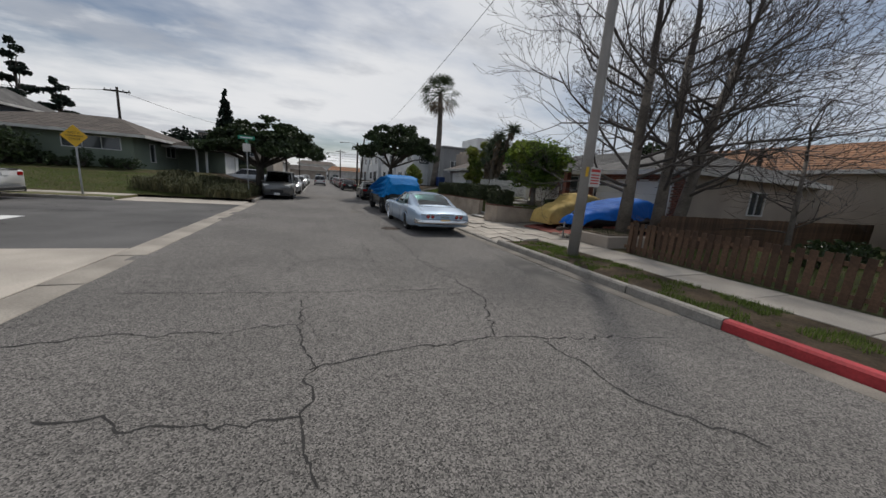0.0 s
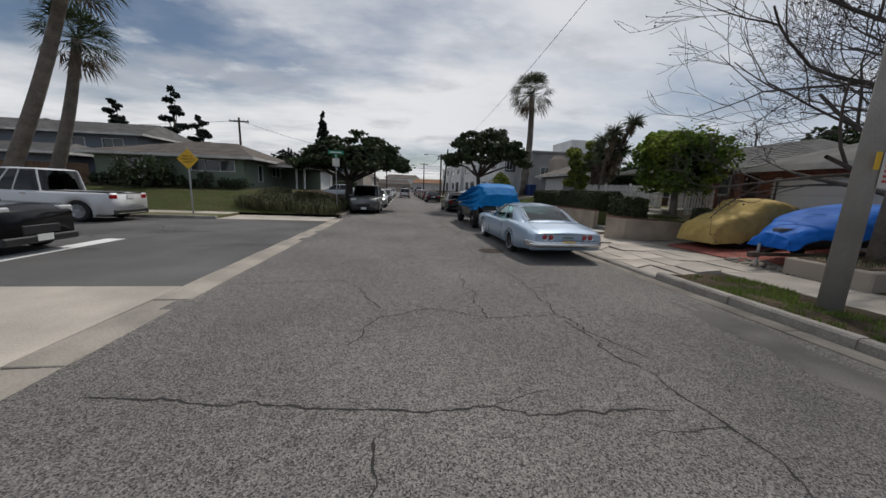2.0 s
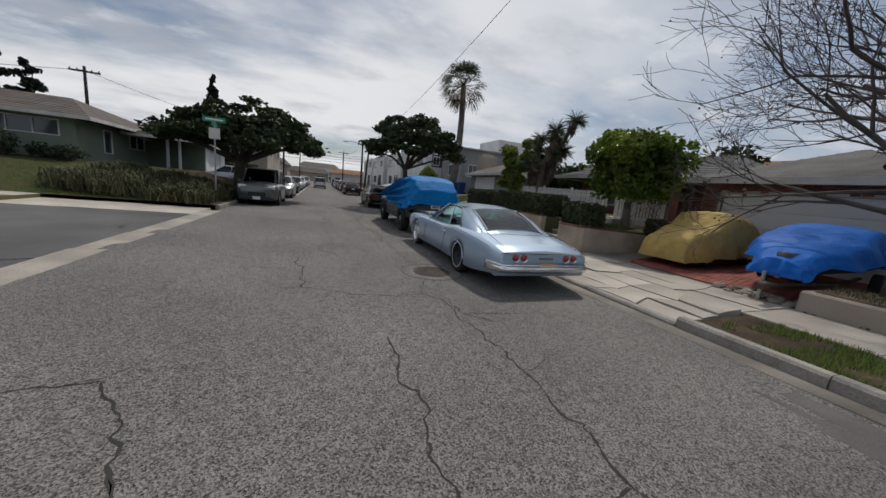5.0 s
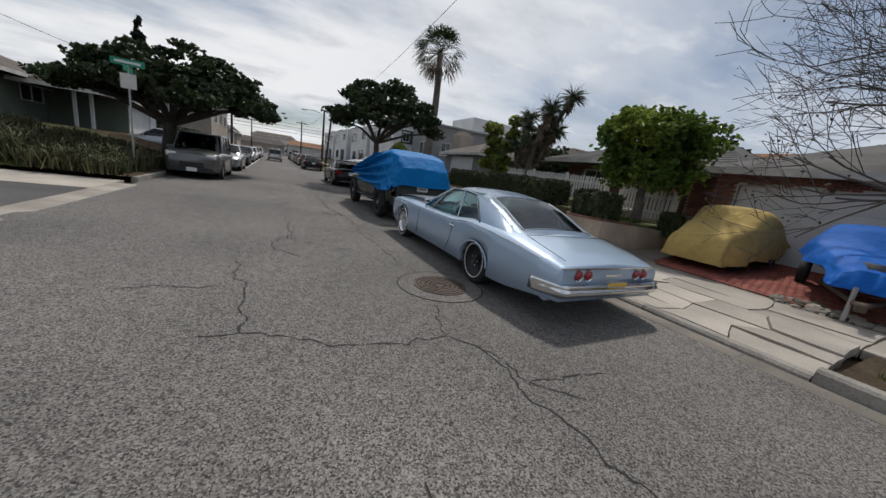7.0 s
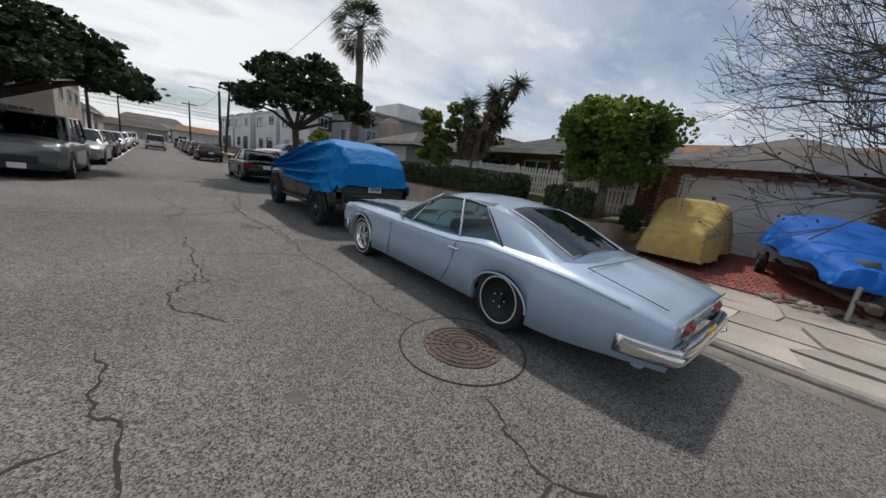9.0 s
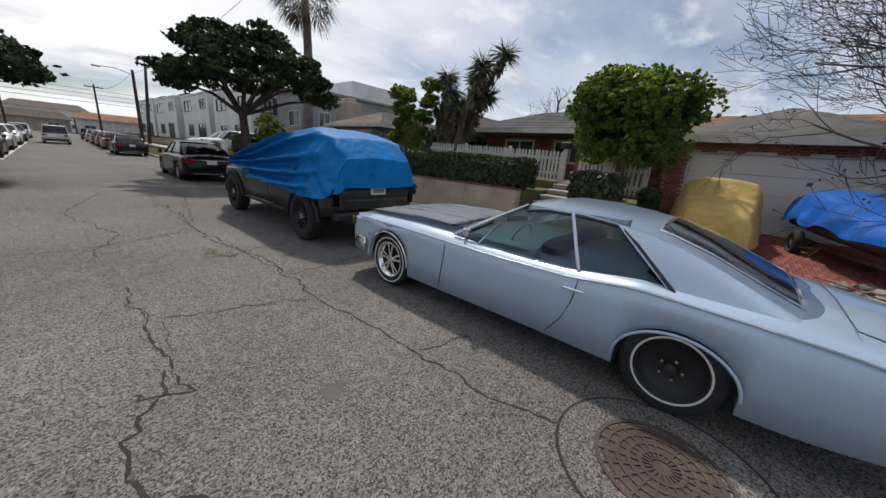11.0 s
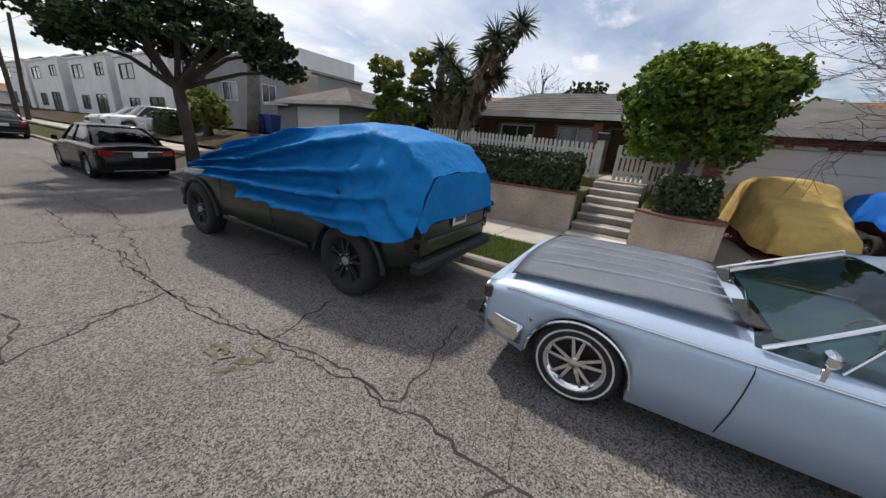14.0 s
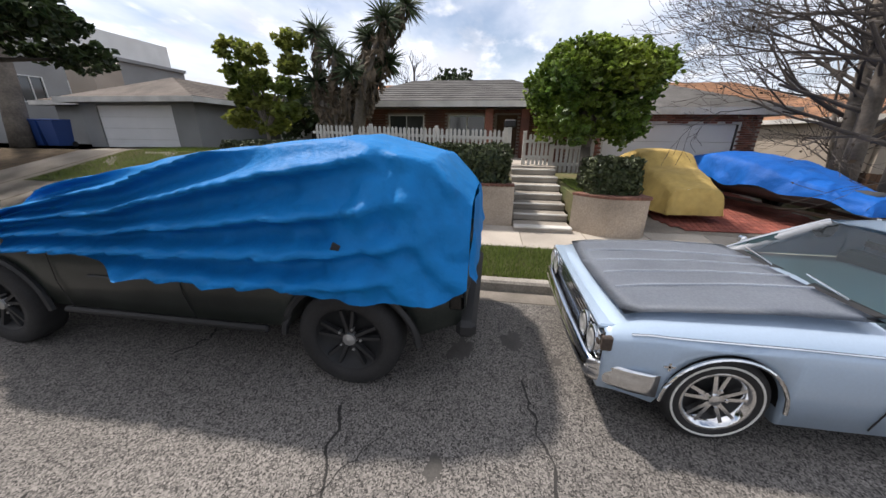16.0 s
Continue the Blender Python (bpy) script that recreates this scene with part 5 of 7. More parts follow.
def roof_cap(ring, rise, m, parent, label=""):
    cx, cy = sum(p[0] for p in ring) / len(ring), sum(p[1] for p in ring) / len(ring)
    rs = [[(cx + (p[0] - cx) * s, cy + (p[1] - cy) * s, ring[0][2] + rise * q) for p in ring] for s, q in ((1.012, -0.18), (1.015, 0.15), (0.93, 0.62), (0.7, 0.9), (0.25, 1.0))]
    bm = loft(rs)
    bmesh.ops.recalc_face_normals(bm, faces=bm.faces)
    return part("roof", bm, m, parent, label, True)


def seat(parent, x, y, m, w=0.5, z=0.42):
    bm = bx(x - w / 2, x + w / 2, y - 0.25, y + 0.3, z - 0.2, z, 0.04)
    bx(x - w / 2, x + w / 2, y - 0.4, y - 0.25, z - 0.1, z + 0.5, 0.04, bm)
    part("seat", bm, m, parent)


def plain_car(x, y, rz, L, W, H, wb, paint, label, style="sedan", wheel_r=0.32, group="parked cars", rim="alloy", front_light=True, z=0.0):
    """A modern car: body with arches, glazed cabin with pillars and roof, lamps, bumpers, plates, mirrors, wheels."""
    c = thing("car", x, y, z, rz, label, "car", group)
    fo = (L - wb) * 0.46
    ax = (L / 2 - fo, L / 2 - fo - wb)
    if style == "sedan":
        belt = [(-L / 2, H * 0.62), (-L * 0.1, H * 0.64), (L * 0.2, H * 0.6), (L / 2 - 0.3, H * 0.48), (L / 2, H * 0.40)]
        deck = [(-L / 2, H * 0.66), (-L * 0.36, H * 0.70), (0, H * 0.68), (L * 0.22, H * 0.66), (L / 2 - 0.25, H * 0.55), (L / 2, H * 0.42)]
        yf, yr = [(0, L * 0.20), (1, L * 0.05)], [(0, -L * 0.36), (0.6, -L * 0.30), (1, -L * 0.20)]
    elif style == "suv":
        belt = [(-L / 2, H * 0.55), (L * 0.25, H * 0.56), (L / 2 - 0.2, H * 0.53), (L / 2, H * 0.46)]
        deck = [(-L / 2, H * 0.57), (L * 0.22, H * 0.62), (L / 2 - 0.25, H * 0.58), (L / 2, H * 0.48)]
        yf, yr = [(0, L * 0.23), (1, L * 0.10)], [(0, -L * 0.485), (1, -L * 0.45)]
    else:
        belt = [(-L / 2, H * 0.56), (L * 0.25, H * 0.57), (L / 2 - 0.2, H * 0.55), (L / 2, H * 0.5)]
        deck = [(-L / 2, H * 0.57), (L * 0.2, H * 0.6), (L / 2 - 0.2, H * 0.58), (L / 2, H * 0.5)]
        yf, yr = [(0, L * 0.22), (1, L * 0.10)], [(0, -L * 0.12), (1, -L * 0.10)]
    plan = [(-L / 2, 0.86), (-L / 2 + 0.2, 0.97), (-L * 0.2, 1.0), (L * 0.2, 1.0), (L / 2 - 0.35, 0.95), (L / 2, 0.74)]
    sill = lambda s: 0.2 + (0.08 if abs(s) > L / 2 - 0.5 else 0)
    part("body", shell(L, W, sill, belt, deck, plan, ax, wheel_r + 0.07, 72), paint, c, "", True)
    z0 = H * (0.64 if style == "sedan" else 0.58)
    z1 = H - 0.05
    gl, rings = cabin(yf, yr, W * 0.43, W * 0.34 if style == "sedan" else W * 0.38, z0, z1)
    part("glazing", gl, M["dglass"], c, "tinted glass", True)
    roof_cap(rings[-1], 0.07, paint, c)
    mids = (9, 22) if style == "sedan" else (8, 10, 21, 23)
    for i in (0, 6, 13, 19) + mids:
        part("pillar", tube([Vector(r[i]) for r in rings], 0.03, 6), paint, c)
    inn = bx(-W * 0.36, W * 0.36, interp(yr, 0) + 0.35, interp(yf, 0) - 0.35, 0.35, z0 - 0.02, 0.03)
    part("interior", inn, M["black"], c)
    for sx in (-0.36, 0.36):
        seat(c, sx, 0.1 * L * 0.3, M["black"], 0.46, z0 - 0.05)
    for sx in (-1, 1):
        lo = interp(belt, L / 2 - 0.1)
        part("headlight", bx(sx * W * 0.33 - 0.16, sx * W * 0.33 + 0.16, L / 2 - 0.18, L / 2 - 0.03, lo - 0.10, lo + 0.06, 0.03), M["lamp"], c)
        part("tail_light", bx(sx * W * 0.36 - 0.17, sx * W * 0.36 + 0.12, -L / 2 - 0.012, -L / 2 + 0.2, interp(belt, -L / 2) - 0.2, interp(belt, -L / 2) - 0.04, 0.02), M["tail"], c, "red tail light")
        part("mirror", bx(sx * W * 0.5 - 0.02, sx * W * 0.5 + 0.16 * sx, L * 0.14, L * 0.14 + 0.1, z0 - 0.02, z0 + 0.12, 0.03), paint, c)
        for ya, yb in ((interp(yf, 0) - 0.62 * 1, None),):
            part("door_handle", bx(sx * W * 0.5 - 0.012, sx * W * 0.5 + 0.012, -0.35, -0.18, H * 0.52, H * 0.54, 0.004), M["chrome"], c)
    part("grille", bx(-W * 0.2, W * 0.2, L / 2 - 0.06, L / 2 + 0.015, 0.42, 0.62, 0.02), M["black"], c)
    part("bumper", bx(-W * 0.40, W * 0.40, L / 2 - 0.12, L / 2 + 0.04, 0.24, 0.40, 0.03), paint if style == "sedan" else M["black"], c)
    part("bumper", bx(-W * 0.42, W * 0.42, -L / 2 - 0.04, -L / 2 + 0.12, 0.26, 0.46, 0.03), paint if style == "sedan" else M["black"], c)
    part("trim", bx(-W * 0.3, W * 0.3, -L / 2 - 0.012, -L / 2 + 0.03, H * 0.56, H * 0.575), M["chrome"], c)
    part("trim", bx(-W * 0.34, W * 0.34, -L / 2 - 0.05, -L / 2 - 0.03, 0.30, 0.325), M["chrome"], c)
    part("license_plate", bx(-0.16, 0.16, -L / 2 - 0.02, -L / 2 - 0.008, H * 0.46, H * 0.46 + 0.15), M["white"], c)
    part("license_plate", bx(-0.16, 0.16, L / 2 + 0.042, L / 2 + 0.052, 0.28, 0.42), M["white"], c)
    for sx in (-1, 1):
        for a in ax:
            wheel(c, sx * (W / 2 - 0.12), a, wheel_r, 0.2, rim, sx)
    if style == "pickup":
        bed = bx(-W * 0.44, W * 0.44, -L / 2 + 0.06, -L * 0.14, H * 0.35, H * 0.585)
        part("bed", bed, M["black"], c, "open load bed")
    return c


# the old pale-blue coupe
def coupe(x, y, rz):
    L, W = 5.40, 1.98
    c = thing("car", x, y, 0, rz, "pale blue 1960s hardtop coupe with chrome trim, faded hood", "car", "parked cars")
    ax = (1.93, -1.17)
    belt = [(-2.7, 0.66), (-2.45, 0.725), (-1.9, 0.80), (-1.5, 0.83), (-0.85, 0.85), (-0.35, 0.79), (0.3, 0.78), (1.6, 0.80), (2.45, 0.80), (2.7, 0.77)]
    deck = [(-2.7, 0.70), (-2.45, 0.775), (-2.0, 0.85), (-1.7, 0.895), (-0.9, 0.91), (0, 0.88), (1.0, 0.90), (1.6, 0.91), (2.4, 0.87), (2.62, 0.83), (2.7, 0.78)]
    plan = [(-2.7, 0.86), (-2.45, 0.93), (-1.6, 0.995), (-0.7, 0.985), (0.0, 0.97), (1.2, 0.985), (2.3, 0.985), (2.7, 0.95)]
    sill = lambda s: 0.21 + 0.12 * smooth(2.0, 2.7, s) + 0.10 * smooth(1.7, 2.7, -s)
    part("body", shell(L, W, sill, belt, deck, plan, ax, 0.375, 120, 0.86, 0.02, 0.76), M["impala"], c, "pale blue metallic paint", True)
    yf, yr = [(0, 1.00), (0.5, 0.62), (1, 0.26)], [(0, -1.05), (1, -0.62)]
    z0, z1 = 0.84, 1.265
    gl, rings = cabin(yf, yr, 0.84, 0.63, z0, z1, 0.07, 8)
    part("glazing", gl, M["glass"], c, "greenish car glass", True)
    # one sweep of sheet metal from the windscreen to the deck, with the rear window let into it
    prof = [(-1.95, 0.845), (-1.75, 0.925), (-1.5, 1.03), (-1.2, 1.16), (-0.9, 1.255), (-0.6, 1.30), (-0.3, 1.33), (0.05, 1.33), (0.3, 1.285)]

    def skin(yy, v):
        wd = interp([(-1.95, 0.74), (-1.6, 0.735), (-1.3, 0.72), (-0.6, 0.675), (0.3, 0.655)], yy)
        k = abs(v)
        return (wd * v * (1.06 - 0.06 * k), yy, interp(prof, yy) - 0.075 * k ** 3.2)

    bm = bmesh.new()
    ny, nv = 46, 24
    grid = [[bm.verts.new(skin(0.3 - 2.25 * i / ny, -1 + 2 * j / nv)) for j in range(nv + 1)] for i in range(ny + 1)]
    for i in range(ny):
        for j in range(nv):
            yy, vv = 0.3 - 2.25 * (i + 0.5) / ny, abs(-1 + 2 * (j + 0.5) / nv)
            if -1.72 < yy < -0.86 and vv < 0.80:
                continue
            bm.faces.new((grid[i][j], grid[i + 1][j], grid[i + 1][j + 1], grid[i][j + 1]))
    bmesh.ops.solidify(bm, geom=bm.faces[:], thickness=-0.02)
    bmesh.ops.recalc_face_normals(bm, faces=bm.faces)
    part("roof", bm, M["impala"], c, "blue fastback roof", True)
    part("rear_window", sheet(lambda u, v: skin(-0.85 - 0.88 * u, (2 * v - 1) * 0.82), 14, 14), M["glass"], c, "dark sloping rear window", True)
    edge = [skin(-0.86 - 0.86 * k / 10, 0.8) for k in range(11)] + [skin(-1.72, 0.8 - 0.16 * k) for k in range(1, 11)] + [skin(-1.72 + 0.86 * k / 10, -0.8) for k in range(1, 11)] + [skin(-0.86, -0.8 + 0.16 * k) for k in range(1, 11)]
    part("window_trim", tube(edge, 0.012, 6), M["chrome"], c, "chrome rear-window surround")
    for sx in (-1, 1):
        def sail(u, v, sx=sx):
            yb = -1.04 - 0.88 * u
            yt = -0.575 - 1.325 * u
            top = skin(yt, sx)
            t = v ** 0.9
            return (sx * 0.862 * (1 - t) + top[0] * t + sx * 0.012 * math.sin(math.pi * v), yb + (yt - yb) * t, (0.855 - 0.035 * u) * (1 - t) + top[2] * t)
        bm = sheet(sail, 14, 10)
        bmesh.ops.recalc_face_normals(bm, faces=bm.faces)
        part("sail_panel", bm, M["impala"], c, "", True)
        bm = tube([(sx * (0.845 - 0.215 * (t ** 1.3) + 0.012), 0.96 - 0.72 * t, z0 + 0.02 + (z1 - z0 - 0.02) * t) for t in np.linspace(0, 1, 9).tolist()], 0.015, 6)
        part("pillar", bm, M["chrome"], c, "chrome windscreen pillar")
        part("drip_rail", tube([(sx * 0.668, 0.24 - 0.84 * t, skin(0.24 - 0.84 * t, 1)[2] - 0.012) for t in np.linspace(0, 1, 8).tolist()] + [(sx * (0.675 + 0.195 * t), -0.60 - 0.47 * t, 1.235 - 0.375 * t) for t in (0.33, 0.66, 1.0)], 0.013, 6), M["black"], c, "dark window gasket")
        part("window_divider", tube([(sx * 0.866, -0.40, 0.84), (sx * 0.675, -0.20, 1.27)], 0.015, 6), M["chrome"], c, "chrome window divider")
        part("vent_divider", tube([(sx * 0.862, 0.62, 0.84), (sx * 0.74, 0.40, 1.13)], 0.010, 6), M["chrome"], c)
        part("belt_trim", tube([(sx * (W / 2 * interp(plan, s) * 0.972 + 0.004), s, interp(belt, s) - 0.005) for s in np.linspace(-2.4, 2.55, 44).tolist()], 0.008, 6), M["chrome"], c, "thin chrome side trim")
        for a in ax:
            bm = tube([(sx * (W / 2 * interp(plan, a + 0.38 * math.cos(q)) + 0.004), a + 0.382 * math.cos(q), 0.325 + (0.372 if a > 0 else 0.287) * math.sin(q)) for q in np.linspace(0.02, math.pi - 0.02, 22).tolist()], 0.012, 6)
            part("arch_trim", bm, M["chrome"] if a > 0 else M["impala"], c, "bright wheel-arch lip")
            part("wheel_well", sheet(lambda u, v: (sx * (0.5 + 0.42 * v), 0.37 * math.cos(math.pi * u), 0.365 * math.sin(math.pi * u)), 16, 2), M["black"], c, "dark wheel well").matrix_basis = pose(0, a, 0.33)
            part("wheel_well", bx(sx * 0.5 - 0.01, sx * 0.5 + 0.01, a - 0.4, a + 0.4, 0.25, 0.72), M["black"], c)
            wheel(c, sx * 0.84, a, 0.335, 0.205, "rally" if a > 0 else "ring", sx)
        for s0, run in ((0.98, (0.0, 0.0, 0.01, 0.03, 0.06)), (-0.44, (0.0, 0.0, 0.02, 0.08, 0.20))):
            # the gap follows the door's skin from the belt line down to the sill
            line = []
            for k_, dz in zip(range(5), (0.0, 0.05, 0.2, 0.36, 0.53)):
                sy = s0 + run[k_]
                bt_, w_ = interp(belt, sy), W / 2 * interp(plan, sy)
                line.append((sx * (w_ * (0.965, 0.995, 0.998, 0.998, 0.982)[k_] + 0.003), sy, bt_ - dz))
            part("door_gap", tube(line, 0.0042, 5), M["black"], c)
        hd = part("door_handle", bx(-0.012, 0.028, -0.09, 0.09, -0.012, 0.012, 0.008), M["chrome"], c, "chrome door handle")
        hd.matrix_basis = pose(sx * 0.955 + (0 if sx > 0 else -0.016), -0.42, 0.70)
        mr = bx(-0.05, 0.05, -0.03, 0.03, 0.0, 0.085, 0.02)
        bx(-0.012, 0.012, -0.012, 0.012, -0.09, 0.0, 0.0, mr)
        part("mirror", mr, M["chrome"], c, "chrome door mirror").matrix_basis = pose(sx * 0.95, 0.72, 0.90)
        em = bx(-0.006, 0.006, -0.035, 0.035, -0.008, 0.008)
        bx(-0.006, 0.006, -0.008, 0.008, -0.03, 0.03, 0, em)
        part("emblem", em, M["chrome"], c).matrix_basis = pose(sx * 0.975, 2.30, 0.60)
        for k in range(3):
            lx = sx * (0.44 + 0.16 * k)
            tl = part("tail_light", spun([(0.0, 0.0), (0.0, 0.055), (-0.05, 0.055), (-0.075, 0.03), (-0.08, 0.0)], 18, "y"), M["tail"], c, "round red tail light", True)
            tl.matrix_basis = pose(lx * 0.96, -2.665 + 0.05 * (k == 2), 0.605)
            part("bezel", spun([(0.0, 0.055), (-0.045, 0.06), (-0.05, 0.072), (0.0, 0.075)], 18, "y"), M["chrome"], tl)
        for k in range(2):
            hl_ = part("headlight", spun([(0.0, 0.0), (0.05, 0.04), (0.03, 0.082), (-0.04, 0.086)], 20, "y"), M["lamp"], c, "round headlight", True)
            hl_.matrix_basis = pose(sx * (0.60 + 0.205 * k), 2.715, 0.655)
            part("bezel", spun([(-0.03, 0.083), (0.045, 0.084), (0.04, 0.098), (-0.04, 0.1)], 20, "y"), M["chrome"], hl_)
        part("fender_tip", bx(sx * 0.935 - 0.03, sx * 0.935 + 0.012, 2.665, 2.735, 0.66, 0.765, 0.01), M["iron"] if sx < 0 else M["chrome"], c, "bare rusted fender tip")
    # hood: a flatter, duller panel with raised ridges
    bm = sheet(lambda u, v: ((u - 0.5) * (1.56 + 0.06 * v), 1.02 + 1.55 * v + 0.05 * math.sin(math.pi * u), interp(deck, 1.02 + 1.55 * v) + 0.024 + 0.02 * math.sin(math.pi * u) * (1 - 0.5 * v)), 14, 12)
    bmesh.ops.solidify(bm, geom=bm.faces[:], thickness=0.02)
    hood = part("hood", bm, M["primer"], c, "sun-faded grey-blue hood", True)
    for sx in (-0.36, -0.12, 0.12, 0.36):
        part("hood_ridge", tube([(sx * (0.9 + 0.3 * v), 1.06 + 1.45 * v, interp(deck, 1.06 + 1.45 * v) + 0.038) for v in np.linspace(0, 1, 8).tolist()], 0.014, 6), M["primer"], hood)
    part("hood_edge", bx(-0.86, 0.86, 2.60, 2.735, 0.765, 0.80, 0.012), M["impala"], c)
    part("cowl", bx(-0.66, 0.66, 0.88, 1.03, 0.895, 0.912, 0.006), M["black"], c, "dark cowl grille")
    for sx in (-0.5, 0.18):
        part("wiper", tube([(sx, 0.98, 0.94), (sx + 0.4, 0.93, 0.965)], 0.007, 5), M["chrome"], c)
    # grille, bumpers
    part("grille_back", bx(-0.90, 0.90, 2.68, 2.708, 0.50, 0.765), M["black"], c)
    for k in range(7):
        part("grille_bar", bx(-0.90, 0.90, 2.708, 2.73, 0.525 + 0.036 * k, 0.536 + 0.036 * k), M["chrome"], c)
    for k in range(15):
        part("grille_bar", bx(-0.49 + 0.07 * k, -0.484 + 0.07 * k, 2.706, 2.726, 0.52, 0.76), M["chrome"], c)
    for yy, sgn, zc in ((2.72, 1, 0.455), (-2.72, -1, 0.44)):
        rings_ = []
        for k in range(23):
            t = -1 + 2 * k / 22
            px = (1.0 if sgn > 0 else 0.94) * math.sin(t * 1.45) / math.sin(1.45)
            py = yy - sgn * 0.34 * max(0.0, abs(t) - 0.72) / 0.28 + sgn * 0.045 * (1 - t * t)
            rings_.append([(px, py + sgn * dx_, zc + dz * (1.0 if sgn > 0 else 0.85)) for dx_, dz in ((0, -0.085), (0.04, -0.06), (0.062, -0.01), (0.055, 0.02), (0.03, 0.045), (0.045, 0.065), (0.02, 0.085), (-0.03, 0.085), (-0.03, -0.085))])
        bm = loft(rings_)
        bmesh.ops.recalc_face_normals(bm, faces=bm.faces)
        part("bumper", bm, M["chrome"], c, "chrome bumper", True)
        part("valance", bx(-0.86, 0.86, yy - sgn * 0.2 - 0.05, yy - sgn * 0.2 + 0.05, 0.27, 0.42, 0.02), M["impala"] if sgn < 0 else M["black"], c)
    part("license_plate", bx(-0.16, 0.16, -2.80, -2.785, 0.40, 0.53), M["yellow"], c, "old dark yellow licence plate")
    part("tail_panel", bx(-0.82, 0.82, -2.705, -2.66, 0.53, 0.675, 0.015), M["impala"], c)
    part("tail_trim", bx(-0.84, 0.84, -2.715, -2.70, 0.675, 0.69), M["chrome"], c)
    part("deck_gap", tube([(-0.70, -2.60, 0.742), (-0.74, -2.2, 0.835), (-0.72, -1.93, 0.88), (0, -1.95, 0.885), (0.72, -1.93, 0.88), (0.74, -2.2, 0.835), (0.70, -2.60, 0.742)], 0.004, 4), M["black"], c)
    part("script", bx(-0.14, 0.14, -2.722, -2.714, 0.59, 0.615), M["chrome"], c, "small chrome script")
    # cabin inside
    part("interior", bx(-0.78, 0.78, -1.35, 0.9, 0.25, 0.55, 0.03), M["interior"], c, "teal vinyl interior")
    part("dashboard", bx(-0.74, 0.74, 0.66, 0.92, 0.6, 0.87, 0.05), M["interior"], c)
    part("parcel_shelf", bx(-0.72, 0.72, -1.72, -1.05, 0.78, 0.84, 0.01), M["interior"], c)
    for sy in (-0.05, -0.95):
        part("bench_seat", bx(-0.7, 0.7, sy - 0.12, sy + 0.1, 0.5, 0.98, 0.06), M["interior"], c)
        part("bench_seat", bx(-0.7, 0.7, sy - 0.05, sy + 0.5, 0.4, 0.62, 0.05), M["interior"], c)
    part("steering_wheel", tube([(-0.38 + 0.19 * math.cos(a), 0.42 - 0.06 * math.sin(a), 0.86 + 0.17 * math.sin(a)) for a in np.linspace(0, 2 * math.pi, 25).tolist()], 0.011, 6), M["offwhite"], c)
    part("rear_view_mirror", bx(-0.11, 0.11, 0.40, 0.42, 1.16, 1.21, 0.008), M["black"], c)
    return c


coupe(3.93, 12.62, 0).scale = (1.0, 0.972, 1.0)


